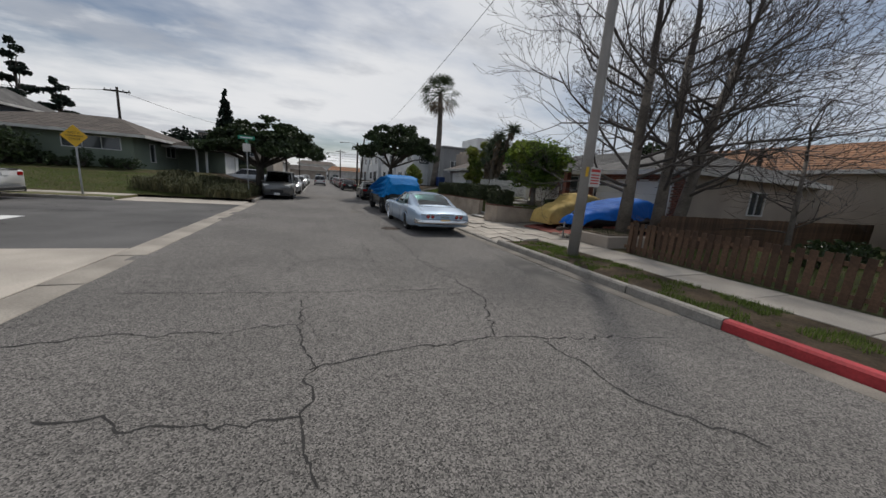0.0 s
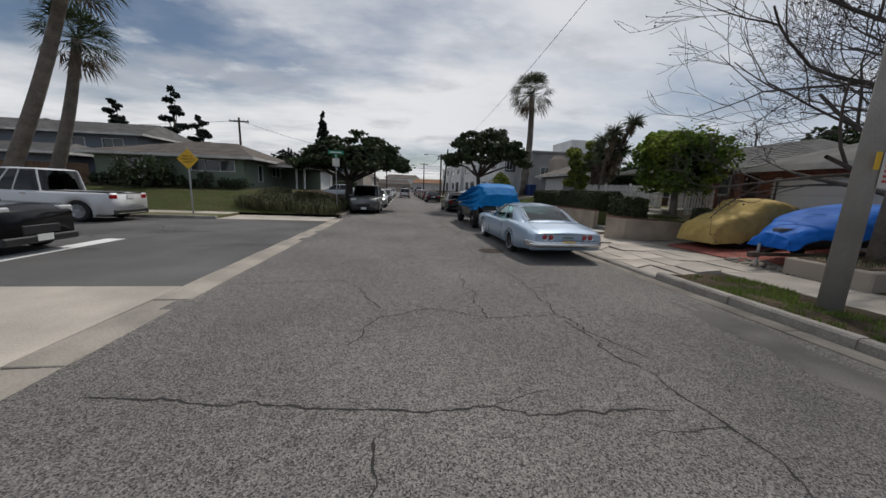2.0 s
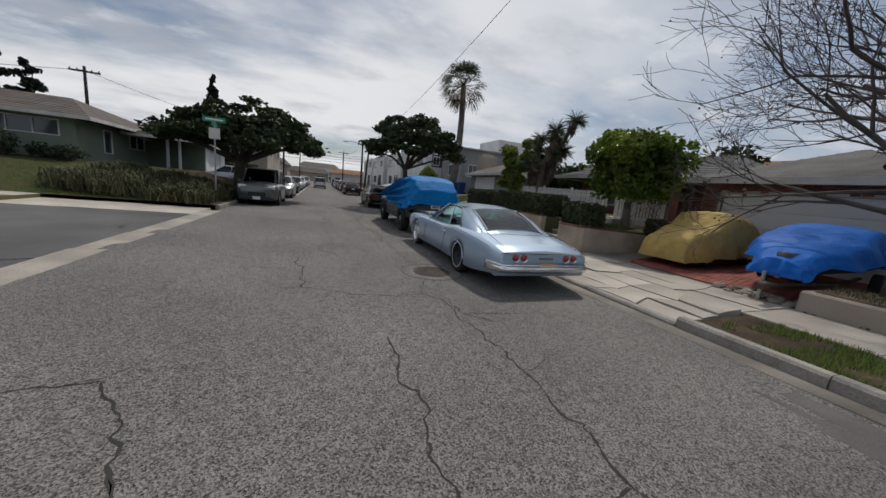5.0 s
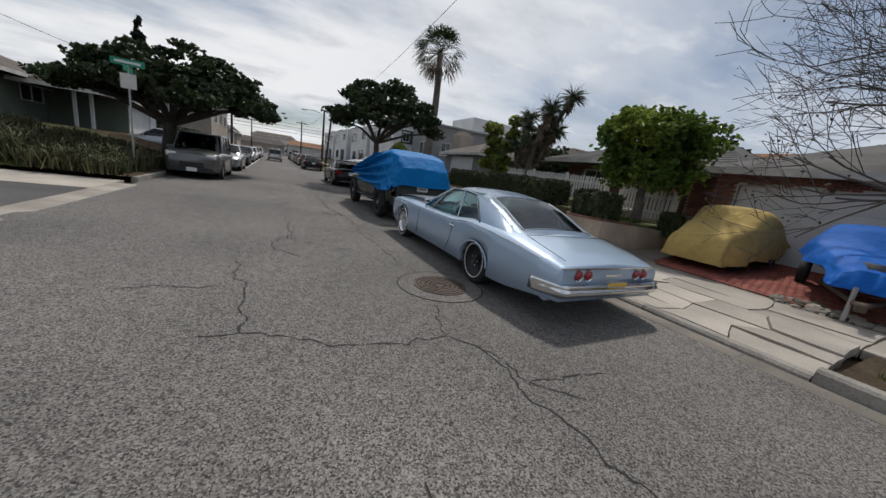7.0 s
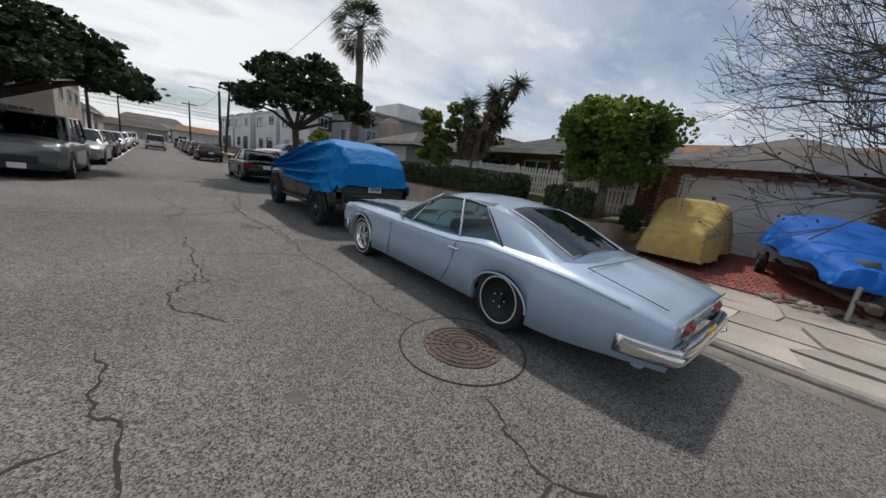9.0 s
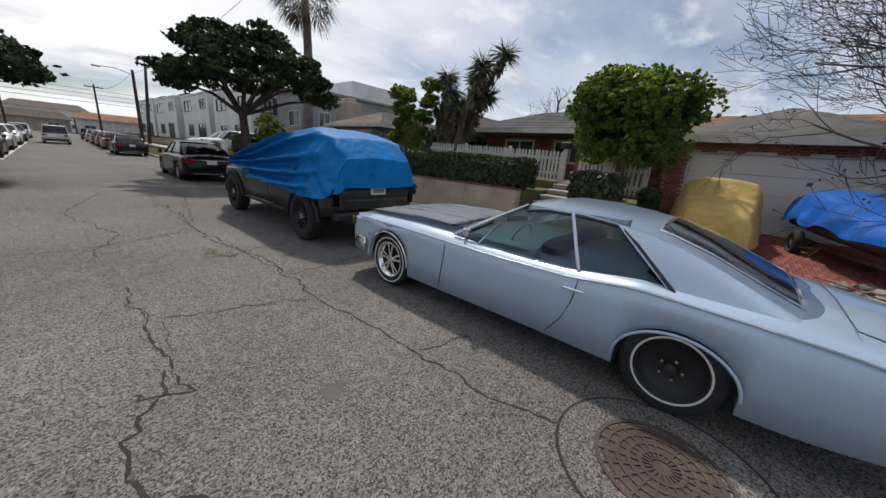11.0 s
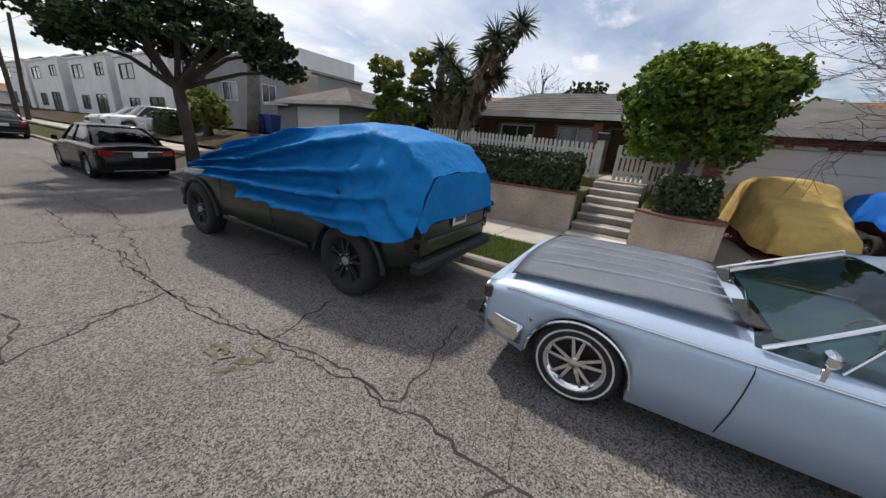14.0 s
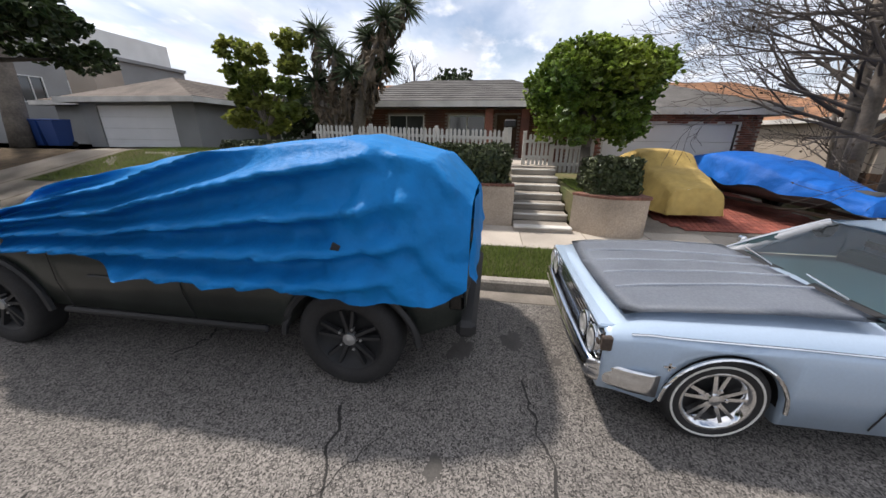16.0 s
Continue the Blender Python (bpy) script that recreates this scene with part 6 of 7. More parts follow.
# big-tyred 4x4 under a blue tarpaulin
def covered_suv(x, y):
    L, W = 5.2, 1.92
    c = thing("suv", x, y, 0, 0, "dark olive four-by-four with oversized black tyres, dented tail", "suv", "parked cars")
    ax = (1.74, -1.72)
    belt = [(-2.6, 1.02), (-2.3, 1.06), (0, 1.08), (1.4, 1.06), (2.4, 1.0), (2.6, 0.92)]
    deck = [(-2.6, 1.05), (-2.3, 1.1), (1.2, 1.12), (2.3, 1.06), (2.6, 0.96)]
    plan = [(-2.6, 0.88), (-2.35, 0.98), (0, 1.0), (2.2, 0.98), (2.45, 0.92), (2.6, 0.78)]
    sill = lambda s: 0.46 + 0.10 * smooth(2.1, 2.6, abs(s))
    part("body", shell(L, W, sill, belt, deck, plan, ax, 0.56, 90), M["olive"], c, "dark olive wrap", True)
    gl, rings = cabin([(0, 1.1), (1, 0.55)], [(0, -2.45), (1, -2.25)], 0.84, 0.70, 1.08, 1.62)
    part("glazing", gl, M["dglass"], c, "", True)
    roof_cap(rings[-1], 0.08, M["olive"], c)
    part("chassis", bx(-0.7, 0.7, -2.3, 2.3, 0.4, 0.62, 0.04), M["black"], c)
    for sx in (-1, 1):
        for a in ax:
            wheel(c, sx * 0.86, a, 0.43, 0.27, "black", sx)
            bm = tube([(sx * (W / 2 * 0.985 + 0.006), a + 0.57 * math.cos(q), 0.36 + 0.56 * math.sin(q)) for q in np.linspace(0.1, math.pi - 0.1, 18).tolist()], 0.03, 6)
            part("fender_flare", bm, M["black"], c, "black fender flare")
        part("side_step", bx(sx * 0.93 - 0.03, sx * 0.93 + 0.03, -1.0, 1.05, 0.40, 0.46, 0.02), M["black"], c)
        part("headlight", bx(sx * 0.68 - 0.14, sx * 0.68 + 0.14, 2.48, 2.6, 0.84, 0.97, 0.03), M["lamp"], c)
        part("tail_light", bx(sx * 0.82 - 0.07, sx * 0.82 + 0.07, -2.62, -2.5, 0.72, 1.0, 0.02), M["dglass"], c)
        for dy in (0.98, -0.28):
            part("door_gap", tube([(sx * (W / 2 + 0.002), dy, 1.04), (sx * (W / 2 + 0.002), dy, 0.72), (sx * (W / 2 - 0.02), dy - 0.05, 0.47)], 0.004, 4), M["black"], c)
        part("door_strip", bx(sx * 0.962 - 0.006, sx * 0.962 + 0.006, 0.3, 0.62, 0.80, 0.815), M["dgrey"], c)
    part("bumper", bx(-0.88, 0.88, -2.72, -2.56, 0.47, 0.62, 0.04), M["black"], c, "crumpled black rear bumper")
    part("bumper", bx(-0.86, 0.86, 2.5, 2.68, 0.5, 0.7, 0.04), M["black"], c)
    part("tailgate", bx(-0.74, 0.74, -2.625, -2.58, 0.64, 1.0, 0.02), M["olive"], c)
    part("tail_trim", bx(-0.66, 0.7, -2.645, -2.62, 0.80, 0.825), M["dgrey"], c)
    pl = part("license_plate", bx(-0.16, 0.16, -2.655, -2.64, 0.90, 1.04, 0.004), M["white"], c, "white licence plate with dark characters")
    for k in range(7):
        part("character", bx(-0.12 + 0.036 * k, -0.098 + 0.036 * k, -2.66, -2.655, 0.94, 1.0), M["dgrey"], pl)
    return c


SX, SY = 4.10, 18.82
covered_suv(SX, SY)


def tarp_over_suv():
    """Draped sheet: high over the tail, pulled down to a point at the nose, in long diagonal folds."""
    def f(u, v):
        s = -2.64 + 4.56 * u                       # along the car, tail to nose
        top = interp([(-2.70, 1.42), (-2.35, 1.80), (-1.7, 1.95), (-0.4, 1.82), (0.8, 1.58), (1.6, 1.30), (2.3, 1.14)], s)
        hem = interp([(-2.70, 0.95), (-2.5, 0.84), (-2.1, 0.80), (-1.3, 0.85), (0.0, 0.98), (1.2, 1.11), (2.3, 1.19)], s)
        w_top = interp([(-2.70, 0.62), (-2.2, 0.70), (0.3, 0.70), (1.3, 0.74), (2.3, 0.55)], s)
        w_low = interp([(-2.70, 0.90), (-2.4, 1.03), (-1.8, 1.07), (1.2, 1.05), (2.3, 0.86)], s)
        a = 2 * v - 1
        sg = -1 if a < 0 else 1
        q = abs(a)
        if q < 0.42:
            k = q / 0.42
            x, z = sg * w_top * k, top + 0.03 * (1 - k * k)
        else:
            k = (q - 0.42) / 0.58
            x = sg * (w_top + (w_low - w_top) * (k ** 0.75))
            z = top + (hem - top) * k
        # folds run from the high tail corner down to the nose
        ph = math.atan2(z - 0.98, 2.6 - s) * 50
        side_ = smooth(0.15, 0.6, q)
        wv = math.sin(ph + 1.6 * nz(s * 0.6, z * 1.1, 2))
        fold = 0.25 * side_ * (1 - abs(wv)) ** 1.5 * smooth(-2.5, -1.2, s) * (1 - 0.7 * smooth(1.2, 2.2, s)) - 0.02 * side_
        crum = 0.05 * nz(s * 5.5, z * 5.5, sg * 3.0 + a) * (1 - smooth(-1.6, -0.4, s)) + 0.018 * nz(s * 2.6, z * 6, a * 4)
        crum += 0.10 * abs(nz(s * 4.4 + 5, z * 4.4, a)) * (1 - smooth(-1.9, -0.9, s))
        x += sg * (fold + crum)
        z += 0.02 * nz(s * 3.0, a * 5, 8) + 0.025 * smooth(0.9, 1.0, q) * nz(s * 6, 1, 3)
        return (SX + x, SY + s, z)
    bm = sheet(f, 150, 130)
    # the flap that falls over the tailgate
    def flap(u, v):
        a = 2 * u - 1
        x, y, z = f(0, 0.5 + 0.5 * a * 0.9)
        low = 1.02 + 0.10 * a * a - 0.16 * smooth(0.4, 1.0, -a)
        zz = z + (low - z) * v
        return (x * 1.0, y - 0.015 - 0.05 * v + 0.03 * nz(a * 4, zz * 4, 7), min(z, zz))
    sheet(flap, 40, 14, bm)
    bmesh.ops.remove_doubles(bm, verts=bm.verts, dist=0.002)
    bmesh.ops.recalc_face_normals(bm, faces=bm.faces)
    o = tagged(part("tarpaulin", bm, M["tarp"], None, "", True), "creased bright blue tarpaulin draped over the four-by-four", "tarpaulin")
    part("grommet", spun([(-0.012, 0.0), (-0.012, 0.02), (0.0, 0.022), (0.0, 0.0)], 12, "x"), M["white"], o).matrix_basis = pose(SX - 1.09, SY - 1.0, 0.93)
    part("tear", bx(-0.004, 0.004, -0.03, 0.03, -0.05, 0.05, 0.003), M["black"], o, "small dark hole").matrix_basis = pose(SX - 1.06, SY - 1.72, 1.22, 25)
    return o


tarp_over_suv()

# cars further along
plain_car(4.3, 29.1, 0, 4.85, 1.85, 1.44, 2.87, M["cblack"], "glossy black sedan parked behind a street tree")
plain_car(4.0, 46.0, 0, 4.6, 1.82, 1.40, 2.7, M["cblack"], "black coupe parked at the kerb")
plain_car(4.05, 54.5, 0, 4.5, 1.8, 1.45, 2.7, M["cred"], "dark red sedan parked at the kerb")
plain_car(4.05, 60.5, 0, 4.5, 1.8, 1.45, 2.7, M["cgrey"], "grey sedan parked at the kerb")
plain_car(4.05, 67, 0, 4.5, 1.8, 1.45, 2.7, M["cred"], "red hatchback parked at the kerb")
plain_car(4.05, 76, 0, 4.5, 1.8, 1.5, 2.7, M["csilver"], "silver sedan parked at the kerb")
plain_car(4.05, 86, 0, 4.5, 1.8, 1.6, 2.7, M["cblack"], "black crossover parked at the kerb", "suv")
plain_car(-2.3, 25.6, 180, 4.7, 1.85, 1.75, 2.85, M["cgrey"], "grey sport-utility car parked under the spreading tree", "suv", 0.36)
plain_car(-2.1, 32.2, 180, 4.4, 1.78, 1.45, 2.65, M["csilver"], "silver sedan parked at the kerb")
plain_car(-2.1, 38.5, 180, 4.5, 1.8, 1.42, 2.7, M["cblack"], "black sedan parked at the kerb")
plain_car(-2.1, 46, 180, 4.5, 1.8, 1.45, 2.7, M["csilver"], "silver sedan parked at the kerb")
plain_car(-2.1, 54, 180, 4.5, 1.8, 1.45, 2.7, M["cwhite"], "white sedan parked at the kerb")
plain_car(-2.1, 64, 180, 4.5, 1.8, 1.45, 2.7, M["cgrey"], "dark grey sedan parked at the kerb")
plain_car(-2.1, 76, 180, 4.5, 1.8, 1.6, 2.7, M["cwhite"], "white crossover parked at the kerb", "suv")
plain_car(0.6, 62, 0, 4.6, 1.85, 1.65, 2.7, M["cwhite"], "white sport-utility car on the road", "suv", 0.34)
plain_car(-6.3, 37, 90, 4.6, 1.82, 1.5, 2.7, M["csilver"], "silver car on a drive beside the tree", z=0.3)
plain_car(9.5, 41.0, 90, 4.6, 1.82, 1.55, 2.7, M["cwhite"], "white car on a driveway behind low railings", "suv", z=0.75)
plain_car(9.6, 44.2, 90, 4.6, 1.82, 1.45, 2.7, M["csilver"], "silver car on a driveway", z=0.75)
plain_car(-13.6, 17.2, 90, 5.9, 2.0, 1.9, 3.9, M["cwhite"], "white pickup truck parked beside the lawn", "pickup", 0.4)
plain_car(-10.3, 10.6, -90, 5.4, 1.9, 1.78, 3.4, M["cblack"], "black pickup truck waiting at the stop line", "pickup", 0.38)


# covered car and boat on the forecourt
def draped(name, x, y, rz, L, W, prof, m, label, cat, hemf, seed, nu=60, nv=44, nosew=0.55, z=0.2):
    def f(u, v):
        s = -L / 2 + L * u
        top = interp(prof, s)
        w = W / 2 * (1 - (1 - nosew) * smooth(0.1, 0.5, s / L)) * (1 - 0.12 * smooth(0.35, 0.5, -s / L))
        a = 2 * v - 1
        sg = -1 if a < 0 else 1
        q = abs(a)
        hem = hemf(s, sg)
        if q < 0.5:
            k = q / 0.5
            px, pz = sg * w * 0.72 * k, top - 0.07 * k ** 3
        else:
            k = (q - 0.5) / 0.5
            px, pz = sg * w * (0.72 + 0.28 * k ** 0.6), top - 0.07 + (hem - top + 0.07) * k
        px += sg * 0.045 * q * math.sin(s * 7 + 3 * nz(s, seed)) * smooth(0.5, 1, q) + 0.03 * nz(s * 4, a * 4, seed)
        pz += 0.035 * nz(s * 2.6, a * 3.4, seed + 2) + 0.012 * nz(s * 9, a * 9, seed)
        return (px, s + 0.02 * nz(a * 5, s * 3, seed), pz)
    bm = sheet(f, nu, nv)

    def end(sgn):
        def e(u, v):
            p = f(1.0 if sgn > 0 else 0.0, u)
            lo = hemf(sgn * L / 2, 1)
            return (p[0] * (1 - 0.06 * v), p[1] + sgn * (0.10 * math.sin(v * 1.6) + 0.04 * nz(u * 9, v * 2, seed)), p[2] + (min(lo, p[2]) - p[2]) * v)
        return e
    sheet(end(1), nv, 10, bm)
    sheet(end(-1), nv, 10, bm)
    bmesh.ops.remove_doubles(bm, verts=bm.verts, dist=0.002)
    bmesh.ops.recalc_face_normals(bm, faces=bm.faces)
    o = part(name, bm, m, None, "", True)
    o.matrix_world = pose(x, y, z, 0, 0, rz)
    return tagged(o, label, cat)


ROT = 94
cc = thing("car", 10.85, 11.7, 0.24, ROT, "small old car hidden under a canvas cover", "car", "parked cars")
part("body", shell(3.1, 1.34, lambda s: 0.22, [(-1.55, 0.68), (1.55, 0.5)], [(-1.55, 0.74), (0.4, 0.8), (1.55, 0.52)], [(-1.55, 0.85), (-1, 1), (1, 1), (1.55, 0.7)], (1.05, -1.1), 0.36, 48), M["offwhite"], c := cc, "", True)
for sx in (-1, 1):
    for a in (1.05, -1.1):
        wheel(cc, sx * 0.56, a, 0.29, 0.18, "alloy", sx)
draped("car_cover", 10.7, 11.7, ROT, 3.5, 1.72, [(-1.75, 0.95), (-1.2, 1.28), (-0.3, 1.5), (0.25, 1.46), (0.6, 1.12), (1.2, 0.98), (1.75, 0.72)], M["canvas"], "mustard canvas cover hanging in folds over a car", "car cover", lambda s, sg: 0.34 - 0.18 * smooth(0.2, 0.9, s / 3.5 * 2) + 0.3 * smooth(0.5, 0.9, -s / 3.5 * 2), 3, nosew=0.78)
bt = thing("boat_trailer", 10.2, 9.25, 0.2, 100, "boat on a rusty steel trailer", "boat trailer")
rings = []
for k in range(21):
    s = -1.9 + 3.9 * k / 20
    w = 0.82 * (1 - smooth(0.2, 1.0, (s + 0.2) / 2.2) * 0.9)
    kz = 0.34 + 0.3 * smooth(0.4, 1.0, s / 2.0)
    rings.append([(-w, s, 0.85), (-w * 0.85, s, 0.55 + 0.1 * kz), (0, s, kz), (w * 0.85, s, 0.55 + 0.1 * kz), (w, s, 0.85)])
bm = loft(rings)
bmesh.ops.recalc_face_normals(bm, faces=bm.faces)
part("hull", bm, M["dgrey"], bt, "dark boat hull", True)
for sx in (-0.5, 0.5):
    part("trailer_beam", tube([(sx, -1.7, 0.3), (sx, 0.6, 0.3), (0, 2.6, 0.28)], 0.04, 6), M["iron"], bt, "rusty trailer beam")
    tw = wheel(bt, sx * 1.7, -0.7, 0.27, 0.16, "black", 1 if sx > 0 else -1)
part("coupling", bx(-0.06, 0.06, 2.5, 2.75, 0.22, 0.34, 0.02), M["iron"], bt)
part("jack", tube([(0.1, 2.3, -0.02), (0.1, 2.3, 0.5)], 0.03, 8), M["steel"], bt)
part("motor", bx(-0.18, 0.18, -2.15, -1.85, 0.8, 1.35, 0.08), M["black"], bt, "black outboard motor")
draped("tarpaulin", 10.2, 9.25, 100, 4.3, 1.85, [(-2.15, 1.3), (-1.2, 1.45), (0.2, 1.3), (1.2, 1.0), (2.15, 0.72)], M["tarp2"], "royal blue tarpaulin tied over a boat", "tarpaulin", lambda s, sg: 0.72 - 0.22 * smooth(0.4, 1.0, s / 2.05) + 0.06 * math.sin(s * 5), 9, nosew=0.42)


# ---- plants ----
def limb(bm, p, d, ln, r, depth, rng, tips, spread=0.6, up=0.15, seg=4, shrink=0.68, kids=(2, 3), rmin=0.004):
    """A limb that bends, tapers and forks."""
    pts, rad = [Vector(p)], [r]
    d = Vector(d).normalized()
    for i in range(seg):
        d = (d + Vector((rng.uniform(-1, 1), rng.uniform(-1, 1), rng.uniform(-0.6, 1) + up)) * 0.13).normalized()
        pts.append(pts[-1] + d * ln / seg)
        rad.append(max(rmin, r * (1 - (1 - shrink) * (i + 1) / seg)))
    tube(pts, rad, 8 if r > 0.05 else (5 if r > 0.015 else 3), bm, caps=False)
    tips.append((pts[-1].copy(), depth))
    if depth <= 0:
        return
    for _ in range(rng.randint(*kids)):
        a = d.orthogonal().normalized()
        a.rotate(Matrix.Rotation(rng.uniform(0, 6.28), 3, d))
        nd_ = (d + a * rng.uniform(0.4, 1.0) * spread * 1.5 + Vector((0, 0, up))).normalized()
        st = pts[rng.randint(max(1, seg - 2), seg)]
        limb(bm, st, nd_, ln * rng.uniform(0.62, 0.85), rad[-1] * rng.uniform(0.7, 0.95), depth - 1, rng, tips, spread, up, seg, shrink, kids, rmin)


def bare_tree(x, y, z, stems, label, seed, depth=7, ln=1.9, r=0.17, balls=True, m=None):
    t = thing("tree", x, y, z, 0, label, "tree")
    rng = random.Random(seed)
    tips = []
    for k, (dx, dy, lx, ly, h, rr) in enumerate(stems):
        bm = bmesh.new()
        pts = [(dx, dy, -0.1), (dx + lx * 0.3, dy + ly * 0.3, h * 0.35), (dx + lx * 0.6, dy + ly * 0.6, h * 0.7), (dx + lx, dy + ly, h)]
        tube(pts, [rr * 1.35, rr, rr * 0.85, rr * 0.7], 10, bm)
        part("trunk", bm, M["bark"], t, "pale grey bark", True)
        bb = bmesh.new()
        for i in range(19):
            f = 0.30 + 0.70 * i / 18
            p = Vector(pts[0]).lerp(Vector(pts[3]), f)
            a = rng.uniform(0, 6.28)
            limb(bb, p, (math.cos(a), math.sin(a), rng.uniform(0.0, 0.7)), ln * rng.uniform(0.8, 1.2), rr * 0.31 * (1.2 - 0.4 * f), depth - 2, rng, tips, 0.6, 0.06, 4, 0.62, (2, 3), 0.0048)
        limb(bb, pts[3], (lx * 0.2, ly * 0.2, 1), ln, rr * 0.6, depth - 2, rng, tips, 0.55, 0.15, 4, 0.62, (2, 3))
        part("branchwork", bb, M["twig"], t, "bare grey twigs")
    if balls:
        sel = [p for p, d in tips if d <= 1]
        rng.shuffle(sel)
        bm = bmesh.new()
        for p in sel[:300]:
            bmesh.ops.create_icosphere(bm, subdivisions=1, radius=rng.uniform(0.013, 0.022), matrix=Matrix.Translation(p - Vector((0, 0, 0.06))))
        tagged(part("seed_ball", bm, M["seed"], t, "dark hanging seed balls"), kind="stuff")
        sel2 = [tuple(p) for p, d in tips if d == 0 and nz(p.x * 0.8, p.y * 0.8, p.z * 0.8) > 0.32]
        if sel2:
            scatter("dry_foliage", sel2[:160], M["seed"], t, 0.05, 1, 1, seed)
    return t


def crown_points(blobs, n, rng, shell_=0.35):
    """Places for leaves near the surface of overlapping lumps, with gaps."""
    out = []
    vol = [b[3] * b[4] * b[5] for b in blobs]
    tot = sum(v ** 0.67 for v in vol)
    for (bx_, by, bz, rx, ry, rz), v in zip(blobs, vol):
        for _ in range(int(n * v ** 0.67 / tot)):
            d = Vector((rng.gauss(0, 1), rng.gauss(0, 1), rng.gauss(0, 1))).normalized()
            k = shell_ + (1 - shell_) * rng.random() ** 0.6
            k *= 1 + 0.4 * nz(d.x * 2.5 + bx_, d.y * 2.5 + by, d.z * 2.5 + bz)
            p = (bx_ + d.x * rx * k, by + d.y * ry * k, bz + d.z * rz * k)
            if nz(p[0] * 2.3, p[1] * 2.3, p[2] * 2.3) > -0.2:
                out.append(p)
    return out


def leafy_tree(x, y, z, trunk, blobs, n, size, m, label, seed, bark="barkd", tr=0.2, name="tree", limbs=7):
    """Trunk, limbs that reach the lumps of the crown, and leaves."""
    t = thing(name, x, y, z, 0, label, "tree")
    rng = random.Random(seed)
    bm = tube([(0, 0, -0.1), (trunk[0] * 0.3, trunk[1] * 0.3, trunk[2] * 0.4), (trunk[0], trunk[1], trunk[2])], [tr * 1.3, tr, tr * 0.85], 10)
    part("trunk", bm, M[bark], t, "", True)
    bb = bmesh.new()
    for b in blobs[:limbs + 6]:
        top = Vector(trunk)
        end = Vector((b[0], b[1], b[2] + b[5] * 0.2))
        midp = top.lerp(end, 0.5) + Vector((rng.uniform(-0.2, 0.2), rng.uniform(-0.2, 0.2), 0.15))
        tube([top - Vector((0, 0, 0.15)), midp, end], [tr * 0.55, tr * 0.35, tr * 0.12], 6, bb, caps=False)
    part("branchwork", bb, M[bark], t)
    pts = crown_points(blobs, n, rng)
    scatter("crown", pts, m, t, size, 3, 0.6, seed, "dense leaves")
    return t


def umbrella(cx, cy, cz, rx, ry, rz, n, seed):
    rng = random.Random(seed)
    out = []
    for _ in range(n):
        a = rng.uniform(0, 6.28)
        k = math.sqrt(rng.random())
        out.append((cx + rx * k * math.cos(a), cy + ry * k * math.sin(a), cz + rz * (1 - k * k) * rng.uniform(0.3, 1.0) + rng.uniform(-0.15, 0.2), rng.uniform(0.5, 0.95) * rx * 0.22, rng.uniform(0.5, 0.95) * rx * 0.22, rng.uniform(0.16, 0.34)))
    return out


leafy_tree(-3.8, 27.2, 0.1, (0.1, 0, 2.0), umbrella(0.3, 0.2, 2.85, 3.75, 3.4, 2.5, 150, 1), 24000, 0.125, M["leaf"], "dark spreading evergreen street tree", 1, tr=0.28)
leafy_tree(5.75, 27.0, 0.2, (-0.15, 0, 2.6), umbrella(0.35, 0.1, 3.5, 3.0, 2.8, 2.7, 110, 2), 15000, 0.115, M["leaf"], "dark evergreen street tree beside a sedan", 2, tr=0.17)
lumps = [(0, 0, 2.3, 1.35, 1.5, 0.8)] + [(1.25 * math.cos(k * 2.4) * (0.35 + 0.65 * k / 26), 1.4 * math.sin(k * 2.4) * (0.35 + 0.65 * k / 26), 2.58 - 0.5 * (k / 26) ** 2 + 0.2 * math.sin(k * 2.3), 0.5, 0.5, 0.36) for k in range(27)] + [(0.1, 0, 1.55, 0.95, 1.0, 0.65)] + [(0.8 * math.cos(k * 1.26), 0.9 * math.sin(k * 1.26), 1.45, 0.5, 0.55, 0.6) for k in range(5)]
leafy_tree(10.0, 13.75, 0.95, (0.0, 0.05, 0.8), lumps, 18000, 0.08, M["leafb"], "bright green ficus clipped into a rounded crown", 3, "bark", 0.13, limbs=8)

def box_hedge(name, x0, x1, y0, y1, z0, z1, n, label, m, size=0.055, rnd=0.1, seed=0):
    """A clipped hedge: a dark twiggy core with leaves all over it."""
    h = thing(name, label=label, category="hedge")
    part("core", bx(x0 + 0.06, x1 - 0.06, y0 + 0.06, y1 - 0.06, z0, z1 - 0.06, 0.08), M["leaf"], h)
    rng = random.Random(seed)
    pts = []
    w, l, hh = x1 - x0, y1 - y0, z1 - z0
    areas = [w * l, l * hh, l * hh, w * hh, w * hh]
    for k, a in enumerate(areas):
        for _ in range(int(n * a / sum(areas))):
            u, v = rng.random(), rng.random()
            d = rng.uniform(-0.05, 0.05)
            p = [(x0 + u * w, y0 + v * l, z1 + d), (x0 - d, y0 + u * l, z0 + v * hh), (x1 + d, y0 + u * l, z0 + v * hh), (x0 + u * w, y0 - d, z0 + v * hh), (x0 + u * w, y1 + d, z0 + v * hh)][k]
            b = 0.06 * nz(p[0] * 3, p[1] * 3, p[2] * 3)
            pts.append((p[0] + b * (k in (1, 2)), p[1] + b * (k > 2), p[2] + b))
    scatter("foliage", pts, m, h, size, 2, 1, seed)
    return h


